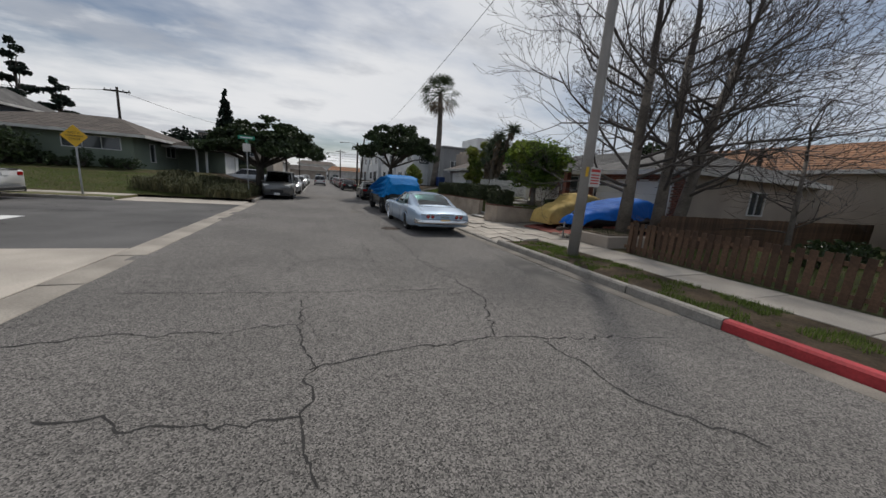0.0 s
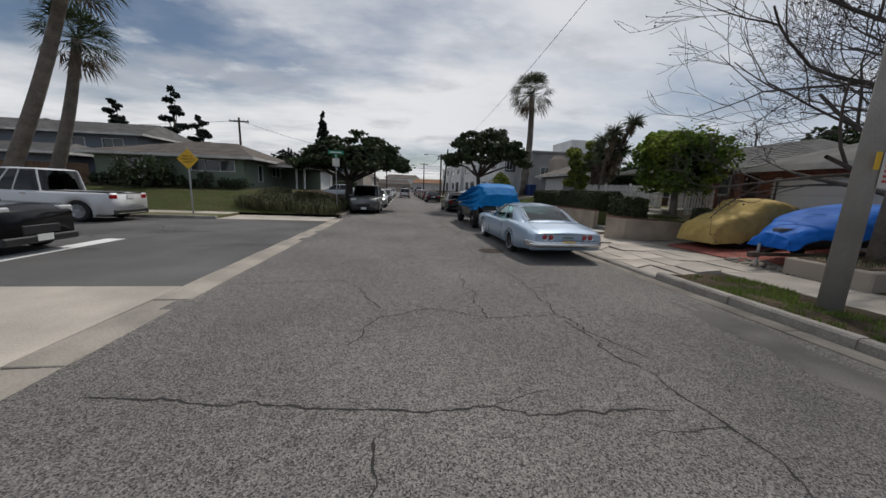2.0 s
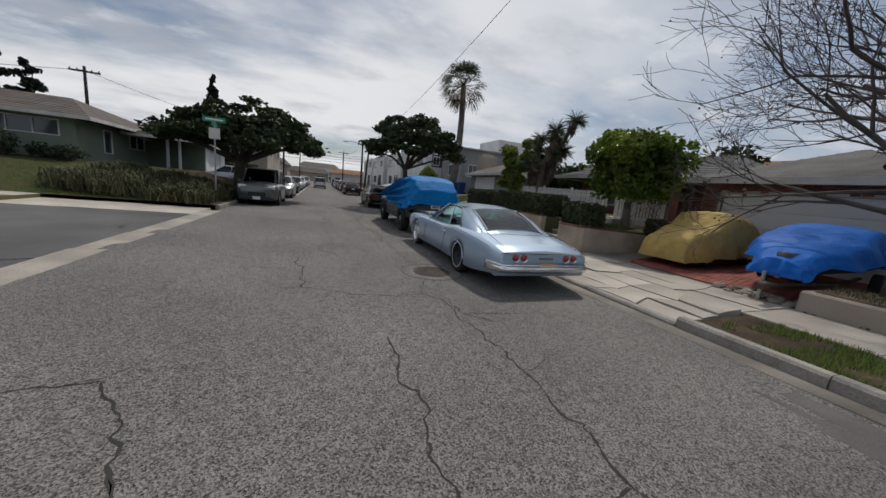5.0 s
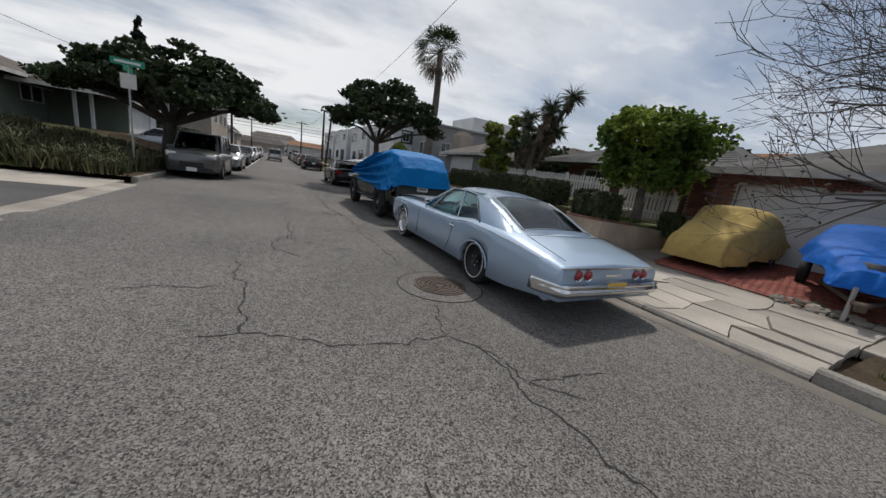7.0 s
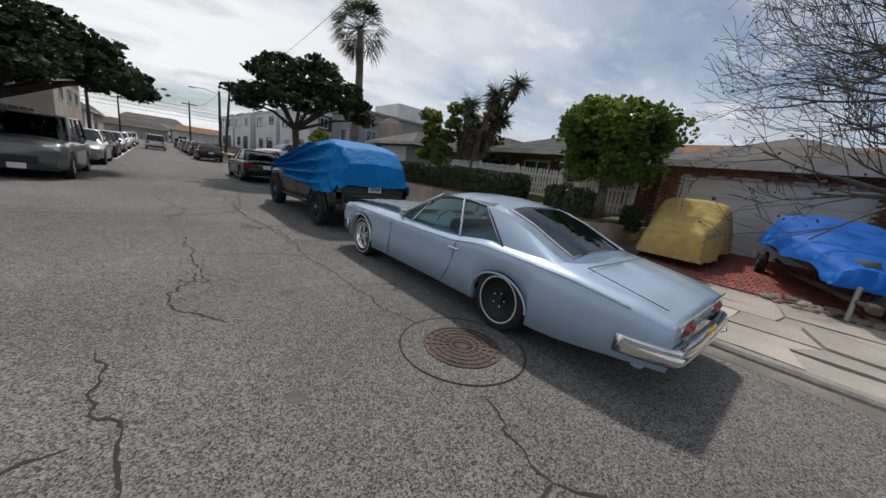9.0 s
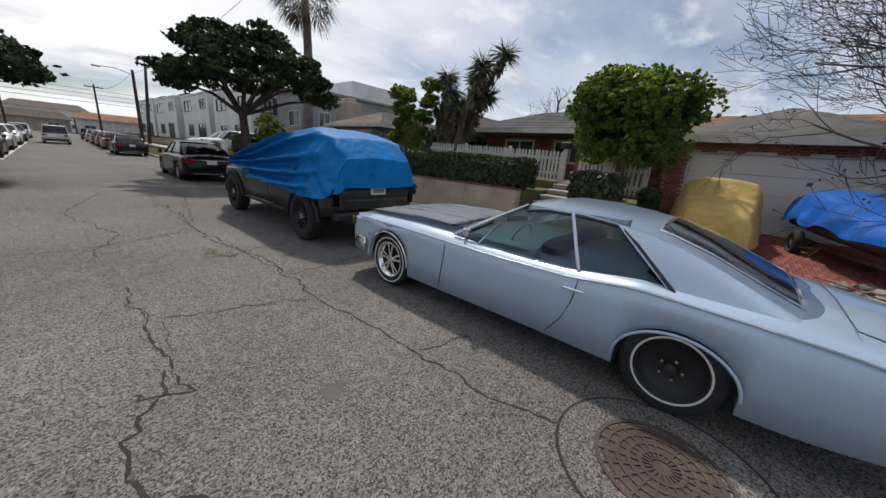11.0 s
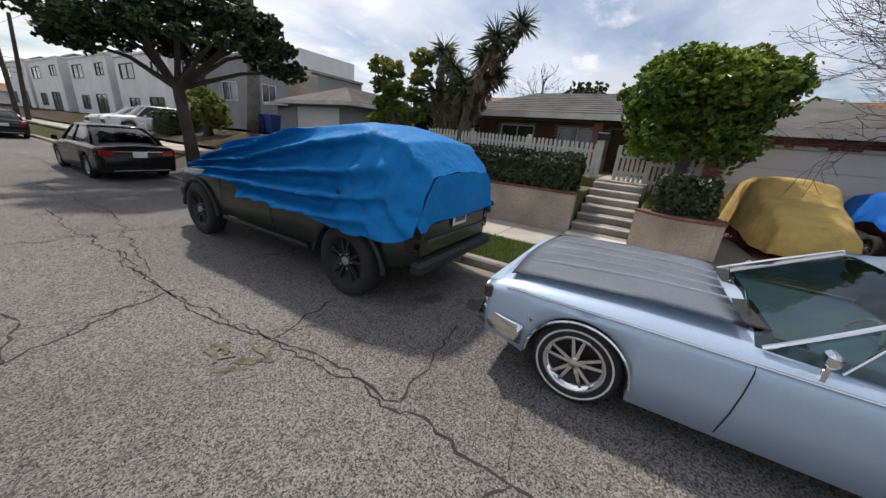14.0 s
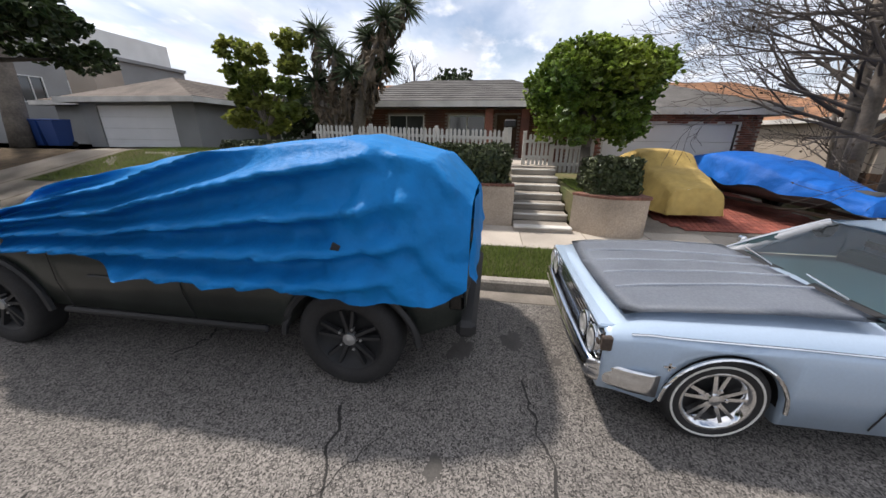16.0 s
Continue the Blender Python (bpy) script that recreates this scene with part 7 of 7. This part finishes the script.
box_hedge("hedge", 8.12, 9.3, 15.75, 22.3, 0.99, 1.74, 13000, "long clipped dark hedge above the retaining wall", M["hedge"], seed=4)
box_hedge("bush", 7.72, 8.6, 13.3, 14.15, 0.82, 1.55, 2600, "square clipped bush at the foot of the steps", M["hedge"], seed=5)
box_hedge("bush", 10.3, 10.9, 12.9, 13.25, 0.6, 1.25, 900, "small clipped bush beside the path", M["hedge"], seed=6)
box_hedge("hedge", 8.6, 10.6, 36.5, 38.5, 0.9, 2.0, 2500, "clipped green hedge in a front garden", M["hedge"], 0.08, seed=7)
box_hedge("hedge", -13.0, -5.6, 44.5, 45.5, 0.4, 2.2, 3000, "tall clipped hedge before an apartment house", M["hedge"], 0.1, seed=8)


# yucca with leaning trunks in skirts of dead leaves
def yucca(x, y, z):
    t = thing("yucca", x, y, z, 0, "tall yucca with spiky heads and shaggy dead leaves", "yucca")
    rng = random.Random(4)
    heads = [(-0.5, -1.5, 3.7), (0.2, -1.9, 4.2), (0.1, -0.9, 3.4), (-0.2, 0.1, 3.0), (0.4, 0.9, 3.7), (0.2, -1.3, 2.8), (0.1, 0.9, 2.3), (-0.3, -0.4, 2.5)]
    bm, dead, live = bmesh.new(), [], bmesh.new()
    for hx, hy, hz in heads:
        base = Vector((rng.uniform(-0.15, 0.15), rng.uniform(-0.2, 0.3), -0.1))
        end = Vector((hx, hy, hz))
        mid = base.lerp(end, 0.55) + Vector((0, 0.25, -0.1))
        part("trunk", tube([base, mid, end], [0.17, 0.12, 0.09], 8), M["bark"], t, "", True)
        for _ in range(90):
            f = rng.uniform(0.45, 0.97)
            p = mid.lerp(end, (f - 0.45) / 0.52) if f > 0.45 else base
            a = rng.uniform(0, 6.28)
            dead.append((p.x + 0.16 * math.cos(a), p.y + 0.16 * math.sin(a), p.z - 0.1))
        for _ in range(150):
            dr = Vector((rng.gauss(0, 1), rng.gauss(0, 1), rng.gauss(0.25, 0.8))).normalized()
            ln = rng.uniform(0.4, 0.75)
            w = dr.orthogonal().normalized() * 0.03
            q = end + dr * ln + Vector((0, 0, -0.06))
            v = [live.verts.new(end - w), live.verts.new(end + w), live.verts.new(end + dr * ln * 0.6 + w * 0.8), live.verts.new(q), live.verts.new(end + dr * ln * 0.6 - w * 0.8)]
            live.faces.new(v)
    bm.free()
    part("leaf_rosette", live, M["palm"], t, "stiff green leaf rosettes")
    scatter("leaf_skirt", dead, M["deadleaf"], t, 0.10, 2, 3.0, 4, "hanging dry leaves", 3.2)
    return t


yucca(11.3, 20.6, 1.15)
leafy_tree(11.4, 23.3, 1.0, (0.0, 0.1, 1.2), [(0.25 * math.cos(k * 1.7), 1.05 * math.sin(k * 2.1), 1.2 + 0.22 * k, 0.42, 0.5, 0.3) for k in range(12)], 2200, 0.13, M["leafy"], "sparse yellowish garden tree", 5, "bark", 0.07)
leafy_tree(16.5, 24.5, 1.0, (0, 0, 1.2), [(0, 0, 2.2, 1.5, 1.5, 1.0), (0.5, -1, 2.0, 1.0, 1.0, 0.8), (-0.6, 0.8, 1.6, 0.9, 1, 0.8)], 2200, 0.15, M["leaf"], "dark round garden tree behind the fence", 6)
leafy_tree(24.0, 18.8, 1.0, (0, 0, 2.2), [(0, 0, 3.6, 1.4, 1.5, 1.3), (0.5, -0.9, 3.0, 1.1, 1.1, 1.0), (-0.6, 0.8, 2.8, 0.9, 1, 0.9)], 1800, 0.2, M["leaf"], "dark tree behind the roofs", 7)
leafy_tree(22.5, 3.6, 0.2, (0, 0, 1.4), [(0, 0, 2.6, 1.8, 2.2, 1.0), (0.5, -1.2, 2.3, 1.2, 1.2, 0.8), (-0.6, 1.3, 2.3, 1.2, 1.2, 0.8)], 2600, 0.16, M["leafb"], "green garden tree behind the fence", 8)
leafy_tree(9.6, 34.5, 1.0, (0, 0, 0.9), [(0, 0, 1.4, 0.8, 0.9, 0.9), (0.3, -0.6, 1.1, 0.6, 0.7, 0.7), (0.1, 0.6, 1.9, 0.6, 0.7, 0.6)], 1200, 0.16, M["leafy"], "feathery yellow-green shrub tree", 9)
leafy_tree(-10.0, 48, 0.5, (0, 0, 1.5), [(0, 0, 1.8 + 1.1 * k, 1.9 - 0.24 * k, 1.9 - 0.24 * k, 1.0) for k in range(8)], 5000, 0.25, M["pine"], "dark pointed cypress behind the house", 10)
leafy_tree(-13.5, 46, 0.5, (0, 0, 2.0), [(0, 0, 3.4, 2.6, 2.2, 1.7), (-2, 0, 2.8, 1.8, 1.6, 1.3), (2, 0, 3.0, 1.8, 1.6, 1.4)], 3000, 0.25, M["pine"], "dark dense tree behind the house", 11)
for k, (px_, py_, h_) in enumerate(((-44, 62, 14.0), (-38, 66, 17.5), (-33, 64, 12.5))):
    leafy_tree(px_, py_, 0, (0, 0, h_ * 0.5), [(1.6 * math.cos(q * 2.4) * (1 - q / 11), 1.6 * math.sin(q * 2.4) * (1 - q / 11), h_ * (0.45 + 0.055 * q), 1.7 * (1 - q / 13), 1.5 * (1 - q / 13), 0.42) for q in range(10)], 1500, 0.32, M["pine"], "tall dark pine on the skyline", 12 + k, "barkd", 0.22)


def shrub(x, y, z, r, h, n, m, label, seed, name="shrub", size=0.09):
    s = thing(name, x, y, z, 0, label, "shrub", "garden shrubs")
    rng = random.Random(seed)
    pts = crown_points([(0, 0, h * 0.45, r, r, h * 0.55)] + [(r * 0.55 * math.cos(k), r * 0.55 * math.sin(k), h * 0.5, r * 0.5, r * 0.5, h * 0.42) for k in range(5)], n, rng)
    bm = bmesh.new()
    for k in range(9):
        a = k * 0.7
        tube([(0, 0, -0.05), (r * 0.6 * math.cos(a), r * 0.6 * math.sin(a), h * 0.6)], [0.03, 0.01], 5, bm)
    part("stem", bm, M["barkd"], s)
    scatter("foliage", pts, m, s, size, 3, 0.8, seed)
    return s


for k in range(9):
    shrub(-21.0 + k * 1.15, 29.0 + 0.3 * math.sin(k * 2), ground_z(-15, 29), 0.65 + 0.15 * math.sin(k * 1.7), 0.9 + 0.3 * math.sin(k * 2.3), 380, M["leaf"], "dark shrub against the green house", 30 + k)
shrub(-17.6, 28.2, ground_z(-17, 28), 1.7, 2.3, 1400, M["leaf"], "broad dark clipped shrub before the house", 45, "shrub", 0.12)
shrub(14.5, 4.6, 0.1, 0.95, 0.75, 700, M["leaf"], "low dark shrub on the lawn", 46)
shrub(12.4, 4.4, 0.1, 0.5, 0.5, 300, M["leaf"], "low dark shrub on the lawn", 47)


def tuft(x, y, z, r, h, n, seed, label="dry ornamental grass beside the kerb", m=None):
    """Clump of arching blades."""
    t = thing("grass_clump", x, y, z, 0, label, "grass clump", "ornamental grass")
    rng = random.Random(seed)
    bm = bmesh.new()
    for _ in range(n):
        a, l = rng.uniform(0, 6.28), rng.uniform(0.6, 1.1)
        b = Vector((rng.gauss(0, r * 0.4), rng.gauss(0, r * 0.4), 0))
        o = Vector((math.cos(a), math.sin(a), 0)) * r * rng.uniform(0.2, 0.8)
        w = Vector((-math.sin(a), math.cos(a), 0)) * 0.014
        p, q = b + o * 0.4 + Vector((0, 0, h * l * 0.75)), b + o + Vector((0, 0, h * l * rng.uniform(0.55, 1.0)))
        v = [bm.verts.new(b - w), bm.verts.new(b + w), bm.verts.new(p + w), bm.verts.new(p - w), bm.verts.new(q)]
        bm.faces.new(v[:4])
        bm.faces.new((v[3], v[2], v[4]))
    part("foliage", bm, m or M["dryblade"], t)
    return t


rg = random.Random(8)
for k in range(22):
    tx, ty = -3.9 - rg.random() * 4.5, 21.2 + rg.random() * 6.2
    tuft(tx, ty, ground_z(tx, ty), 0.8, 0.45 + rg.random() * 0.45, 520, 60 + k)
for k in range(6):
    tuft(-3.75 - rg.random() * 0.8, 20.9 + k * 0.7, 0.13, 0.5, 0.55, 320, 90 + k)


def grass_patch(name, x0, x1, y0, y1, n, h, label, m, seed, zf=ground_z, clump=0.0):
    rng = np.random.RandomState(seed)
    xs, ys = x0 + (x1 - x0) * rng.rand(n), y0 + (y1 - y0) * rng.rand(n)
    if clump:
        keep = np.array([nz(a * 1.6, b * 1.6, seed) + 0.4 * nz(a * 5, b * 5, 2) > clump for a, b in zip(xs, ys)])
        xs, ys = xs[keep], ys[keep]
    k = len(xs)
    ang = rng.rand(k) * 6.28
    hh = h * (0.5 + 0.8 * rng.rand(k))
    le = (rng.rand(k) - 0.5) * h * 1.4
    zs = np.array([zf(a, b) for a, b in zip(xs, ys)]) - 0.005
    dx, dy = np.cos(ang) * 0.006, np.sin(ang) * 0.006
    v = np.empty((k, 3, 3))
    v[:, 0] = np.stack([xs - dx, ys - dy, zs], 1)
    v[:, 1] = np.stack([xs + dx, ys + dy, zs], 1)
    v[:, 2] = np.stack([xs - dy / 0.006 * le, ys + dx / 0.006 * le, zs + hh], 1)
    me = bpy.data.meshes.new(name)
    me.from_pydata(v.reshape(-1, 3).tolist(), [], np.arange(3 * k).reshape(k, 3).tolist())
    me.materials.append(m)
    return tagged(new(name, me), label, "grass", kind="stuff")


grass_patch("grass", 5.25, 6.58, 14.75, 22, 26000, 0.07, "green mown grass on the verge", M["blade"], 1)
grass_patch("grass", 5.25, 6.58, -2, 8.4, 26000, 0.075, "sparse weeds on bare verge", M["blade"], 2, clump=0.06)
grass_patch("grass", 8.05, 13.0, 22.2, 28.0, 22000, 0.08, "green lawn beside the driveway", M["blade"], 3)
grass_patch("grass", 8.4, 16.0, -2, 6.8, 20000, 0.10, "garden grass behind the fence", M["blade"], 4)
grass_patch("grass", -22.0, -5.5, 20.7, 27.5, 30000, 0.08, "patchy green lawn", M["blade"], 5)
grass_patch("grass", 8.1, 10.2, 13.5, 14.3, 3000, 0.07, "patchy grass under the ficus", M["blade"], 6, zf=lambda a, b: 0.9)
grass_patch("grass", 8.1, 9.4, 7.3, 8.3, 500, 0.10, "dry weeds in the planter", M["dryblade"], 7, zf=lambda a, b: 0.53)


# palms
def palm_tree(x, y, z, top, label, seed, r=0.2, fan=1.25, n=44):
    t = thing("palm_tree", x, y, z, 0, label, "palm tree")
    rng = random.Random(seed)
    tp = Vector(top)
    pts = [tp * (k / 10) + Vector((0.25 * math.sin(k / 10 * 3.1), 0, 0)) for k in range(11)]
    pts[0].z = -0.1
    part("trunk", tube(pts, [r * (1.35 - 0.5 * k / 10) for k in range(11)], 10), M["bark"], t, "", True)
    live, dead = bmesh.new(), bmesh.new()
    e = pts[-1]
    for k in range(n):
        el = rng.uniform(-0.9, 1.35)
        a = rng.uniform(0, 6.28)
        d = Vector((math.cos(a) * math.cos(el), math.sin(a) * math.cos(el), math.sin(el)))
        bm = dead if el < -0.55 else live
        sd = d.cross(Vector((0, 0, 1))).normalized()
        upv = sd.cross(d).normalized()
        st = e + d * fan * 0.55 + Vector((0, 0, -0.05))
        tube([e, st], [0.02, 0.012], 4, bm)
        for j in range(13):
            q = -1.25 + 2.5 * j / 12
            fd = (d * math.cos(q) + sd * math.sin(q) + upv * 0.12 * math.sin(j * 2.3)).normalized()
            ln = fan * 0.62 * (1 - 0.25 * abs(q) / 1.25)
            w = fd.cross(upv).normalized() * 0.035
            m_, tip = st + fd * ln * 0.6, st + fd * ln - Vector((0, 0, ln * 0.28))
            v = [bm.verts.new(st), bm.verts.new(m_ + w), bm.verts.new(tip), bm.verts.new(m_ - w)]
            bm.faces.new(v)
    part("frond_crown", live, M["palm"], t, "green fan fronds")
    part("frond_skirt", dead, M["deadleaf"], t, "drooping dry fronds")
    return t


palm_tree(11.7, 34.0, 1.2, (0.3, 0.2, 9.5), "tall fan palm behind the street trees", 1, 0.26, 2.1, 70)
palm_tree(-19.7, 24.0, 0.5, (2.3, 0.3, 8.4), "leaning fan palm beside the lawn", 2, 0.24, 1.9, 60)
palm_tree(-19.2, 21.0, 0.1, (4.3, 0.2, 10.5), "leaning fan palm with pale trunk", 3, 0.24, 1.9, 60)
palm_tree(-52, 60, 0, (0.5, 0, 8.5), "far palm on the skyline", 4, 0.2, 1.6, 30)

bare_tree(9.2, 7.75, 0.3, [(0, 0, 0.25, 0.15, 5.2, 0.17)], "tall bare tree with pale bark beside the planter", 3)
bare_tree(10.45, 7.55, 0.2, [(0, 0, 0.2, 0.1, 5.8, 0.16), (0.45, -0.25, 1.1, -0.2, 5.6, 0.16)], "twin-stemmed bare tree behind the fence", 5)
bare_tree(13.3, 5.4, 0.1, [(0, 0, 0.5, 0.3, 3.0, 0.07)], "slender bare sapling with whitish bark", 7, depth=5, ln=1.0, balls=False)
bare_tree(21.0, 20.5, 1.0, [(0, 0, 0.1, 0.2, 3.6, 0.1)], "bare tree above the roofs", 9, depth=5, ln=1.0, balls=False)


# ---- street furniture ----
def sign_text(body, size, m, parent, mtx, name="lettering"):
    cu = bpy.data.curves.new(name, "FONT")
    cu.body, cu.size, cu.align_x, cu.align_y, cu.extrude = body, size, "CENTER", "CENTER", 0.002
    ob = new("tmp_text", cu)
    dg = bpy.context.evaluated_depsgraph_get()
    me = bpy.data.meshes.new_from_object(ob.evaluated_get(dg))
    bpy.data.objects.remove(ob)
    me.materials.clear()
    me.materials.append(m)
    o = new(name, me)
    o.parent = parent
    o.matrix_basis = mtx
    return o


lp = thing("utility_pole", 6.05, 6.4, 0.1, 0, "weathered grey pole with a notice, standing on the verge", "utility pole")
part("pole", tube([(0, 0, -0.2), (0.08, 0.02, 3), (0.16, 0.05, 9.5)], [0.135, 0.12, 0.09], 14), M["pole"], lp, "", True)
ns = part("notice", bx(-0.15, 0.15, -0.012, 0.0, 1.75, 2.2, 0.004), M["offwhite"], lp, "small white parking notice")
ns.matrix_basis = pose(0.2, -0.14, 0, 0, 0, -8)
part("print", bx(-0.12, 0.12, -0.016, -0.012, 2.1, 2.16), M["red"], ns)
for k in range(4):
    part("print", bx(-0.11, 0.11, -0.016, -0.012, 1.82 + 0.065 * k, 1.85 + 0.065 * k), M["red"], ns)
part("tag", bx(-0.1, -0.02, -0.15, -0.14, 1.98, 2.2), M["yellow"], lp, "small yellow tag")

ys = thing("road_sign", -9.5, 19.1, 0.13, 0, "yellow diamond warning sign on a steel post", "road sign")
part("post", bx(-0.03, 0.03, -0.02, 0.02, -0.2, 2.75), M["steel"], ys)
dm = part("plate", bx(-0.32, 0.32, -0.006, 0.006, -0.32, 0.32, 0.004), M["yellow"], ys, "yellow diamond plate")
dm.matrix_basis = pose(0, -0.03, 2.45, 0, 45, 0)
for k, wd in enumerate(("NOT A", "THROUGH", "STREET")):
    sign_text(wd, 0.12, M["black"], ys, pose(0, -0.042, 2.58 - 0.13 * k, 90, 0, 0))

ss = thing("street_sign", -3.75, 22.6, 0.13, 0, "green street-name sign above a white notice on a post", "street sign")
part("post", tube([(0, 0, -0.2), (0, 0, 3.3)], 0.03, 8), M["steel"], ss)
part("name_plate", bx(-0.42, 0.42, -0.006, 0.006, 3.28, 3.48, 0.004), M["signgreen"], ss, "green street-name plate")
part("name_print", bx(-0.32, 0.32, -0.012, -0.006, 3.35, 3.42), M["white"], ss)
part("name_plate", bx(-0.006, 0.006, -0.42, 0.42, 3.1, 3.26, 0.004), M["signgreen"], ss)
part("notice", bx(-0.2, 0.2, -0.045, -0.033, 2.6, 3.05, 0.004), M["offwhite"], ss, "white parking notice")

def line_pole(x, y, h, label, arms=True, lean=0.0, lamp=False):
    p = thing("utility_pole", x, y, 0.0, 0, label, "utility pole", "far poles")
    part("pole", tube([(0, 0, -0.2), (lean, 0, h)], [0.17, 0.11], 8), M["dpole"], p)
    if arms:
        part("crossarm", bx(lean - 1.1, lean + 1.1, -0.06, 0.06, h - 0.5, h - 0.36), M["dpole"], p)
        for k in range(5):
            part("insulator", spun([(0, 0.0), (0, 0.05), (0.14, 0.04), (0.14, 0)], 8, "z"), M["dgrey"], p).matrix_basis = pose(lean - 1.0 + 0.5 * k, 0, h - 0.36)
    if lamp:
        part("lamp_arm", tube([(lean, 0, h - 0.4), (lean - 1.2, 0, h - 0.1), (lean - 2.2, 0, h - 0.15)], 0.035, 6), M["steel"], p)
        part("lamp_head", bx(lean - 2.7, lean - 2.1, -0.12, 0.12, h - 0.26, h - 0.12, 0.04), M["steel"], p)
    return p


line_pole(6.2, 56, 7.2, "dark utility pole with a street lamp arm", False, 0.0, True)
line_pole(6.9, 58, 8.2, "leaning dark utility pole", False, 0.6)
line_pole(5.9, 92, 8.5, "far utility pole with crossarm")
line_pole(-4.2, 100, 8.0, "far utility pole with crossarm")
line_pole(-4.6, 62, 7.5, "dark utility pole beside the kerb", False)
line_pole(-19.5, 47, 9.3, "utility pole with crossarm behind the green house")
line_pole(-36, 70, 9, "far dark utility pole on the skyline")
line_pole(24.2, 12.0, 5.0, "utility pole behind the brick house")


def cable(p, q, sag, r=0.012):
    pts = [Vector(p).lerp(Vector(q), k / 24) - Vector((0, 0, sag * 4 * (k / 24) * (1 - k / 24))) for k in range(25)]
    tagged(part("overhead_cable", tube(pts, r, 4), M["black"]), "thin black overhead cable", "cable", "overhead cables")


cable((6.2, 6.45, 9.3), (6.4, 56, 7.0), 1.2)
cable((6.2, 56, 7.0), (5.9, 92, 8.2), 0.8, 0.02)
for k in range(4):
    cable((-40, 88 + k, 6.2 + 0.7 * k), (40, 96 + k, 6.6 + 0.7 * k), 0.7, 0.03)
cable((-19.5, 47, 9.0), (-60, 56, 9.2), 0.9, 0.02)
cable((-19.5, 47, 9.0), (-4.6, 62, 7.3), 0.7, 0.02)

bn = thing("wheelie_bin", 12.2, 32.9, ground_z(12.2, 32.9), 0, "blue wheeled refuse bin beside the garage", "bin", "bins")
part("body", loft([[(-0.24, -0.28, 0.05), (0.24, -0.28, 0.05), (0.24, 0.28, 0.05), (-0.24, 0.28, 0.05)], [(-0.3, -0.34, 0.95), (0.3, -0.34, 0.95), (0.3, 0.34, 0.95), (-0.3, 0.34, 0.95)]]), M["bin"], bn)
part("lid", bx(-0.32, 0.32, -0.36, 0.36, 0.95, 1.02, 0.02), M["bin"], bn)
for sy in (-0.26, 0.26):
    part("bin_wheel", spun([(-0.03, 0.0), (-0.03, 0.1), (0.03, 0.1), (0.03, 0)], 14, "y"), M["rubber"], bn).matrix_basis = pose(0.26, sy, 0.1)
copy_thing(bn, pose(12.25, 33.75, ground_z(12.2, 33.7)))

# low white railing before the parked cars up the street
picket_fence("railing", 8.4, 39.2, 43.5, lambda y: 0.62, 0.7, M["white"], 0.06, 0.16, "low white railing before a driveway", post=2.1, seed=9)

# loose stones and broken concrete beside the forecourt
def rocks(name, x0, x1, y0, y1, n, s0, s1, m, label, seed, z):
    rng = random.Random(seed)
    bm = bmesh.new()
    for _ in range(n):
        s = rng.uniform(s0, s1)
        own = bmesh.new()
        bmesh.ops.create_icosphere(own, subdivisions=1, radius=s)
        for v in own.verts:
            v.co = Vector((v.co.x * 1.2, v.co.y, v.co.z * 0.5)) * (1 + 0.5 * nz(v.co.x / s * 1.3 + seed, v.co.y / s * 1.3, rng.random()))
        bmesh.ops.transform(own, matrix=pose(rng.uniform(x0, x1), rng.uniform(y0, y1), z + s * 0.2, rng.uniform(-20, 20), rng.uniform(-20, 20), rng.uniform(0, 360)), verts=own.verts)
        merged(bm, own)
    return tagged(part(name, bm, m), label, "stones", kind="stuff")


rocks("rubble", 8.0, 8.8, 8.5, 10.0, 60, 0.03, 0.11, M["rock"], "broken concrete and stones beside the trailer", 1, 0.15)
rocks("leaf_litter", 7.9, 9.4, 7.6, 9.0, 120, 0.012, 0.03, M["seed"], "dry leaves and crumbs", 2, 0.16)
rocks("grit", 4.6, 5.05, 4.0, 9.5, 160, 0.004, 0.012, M["rock"], "grit along the gutter", 3, 0.0)
rocks("grit", -3.0, 4.6, 2.0, 18.0, 260, 0.003, 0.008, M["rock"], "loose chips on the asphalt", 4, 0.0)
pt = bmesh.new()
rng = random.Random(6)
for ch in range(5):
    cx, cy = 1.65 + 0.16 * (ch % 3), 16.75 + 0.30 * (ch // 3)
    for k in range(4):
        a = rng.uniform(0, 3.14)
        dx, dy = 0.08 * math.cos(a), 0.08 * math.sin(a)
        ox, oy = rng.uniform(-0.06, 0.06), rng.uniform(-0.1, 0.1)
        w = (-dy * 0.22, dx * 0.22)
        pt.faces.new([pt.verts.new((cx + ox + q, cy + oy + p, 0.003 + 0.0006 * (ch * 4 + k))) for q, p in ((dx + w[0], dy + w[1]), (-dx + w[0], -dy + w[1]), (-dx - w[0], -dy - w[1]), (dx - w[0], dy - w[1]))])
M["ochre"] = mat("faded_yellow_marking", (0.145, 0.13, 0.088), 0.95, var=0.5, scale=40, bump=0.3, bscale=75)
tagged(part("road_marking", pt, M["ochre"]), "faded yellow utility marking on asphalt", "marking", kind="structure")
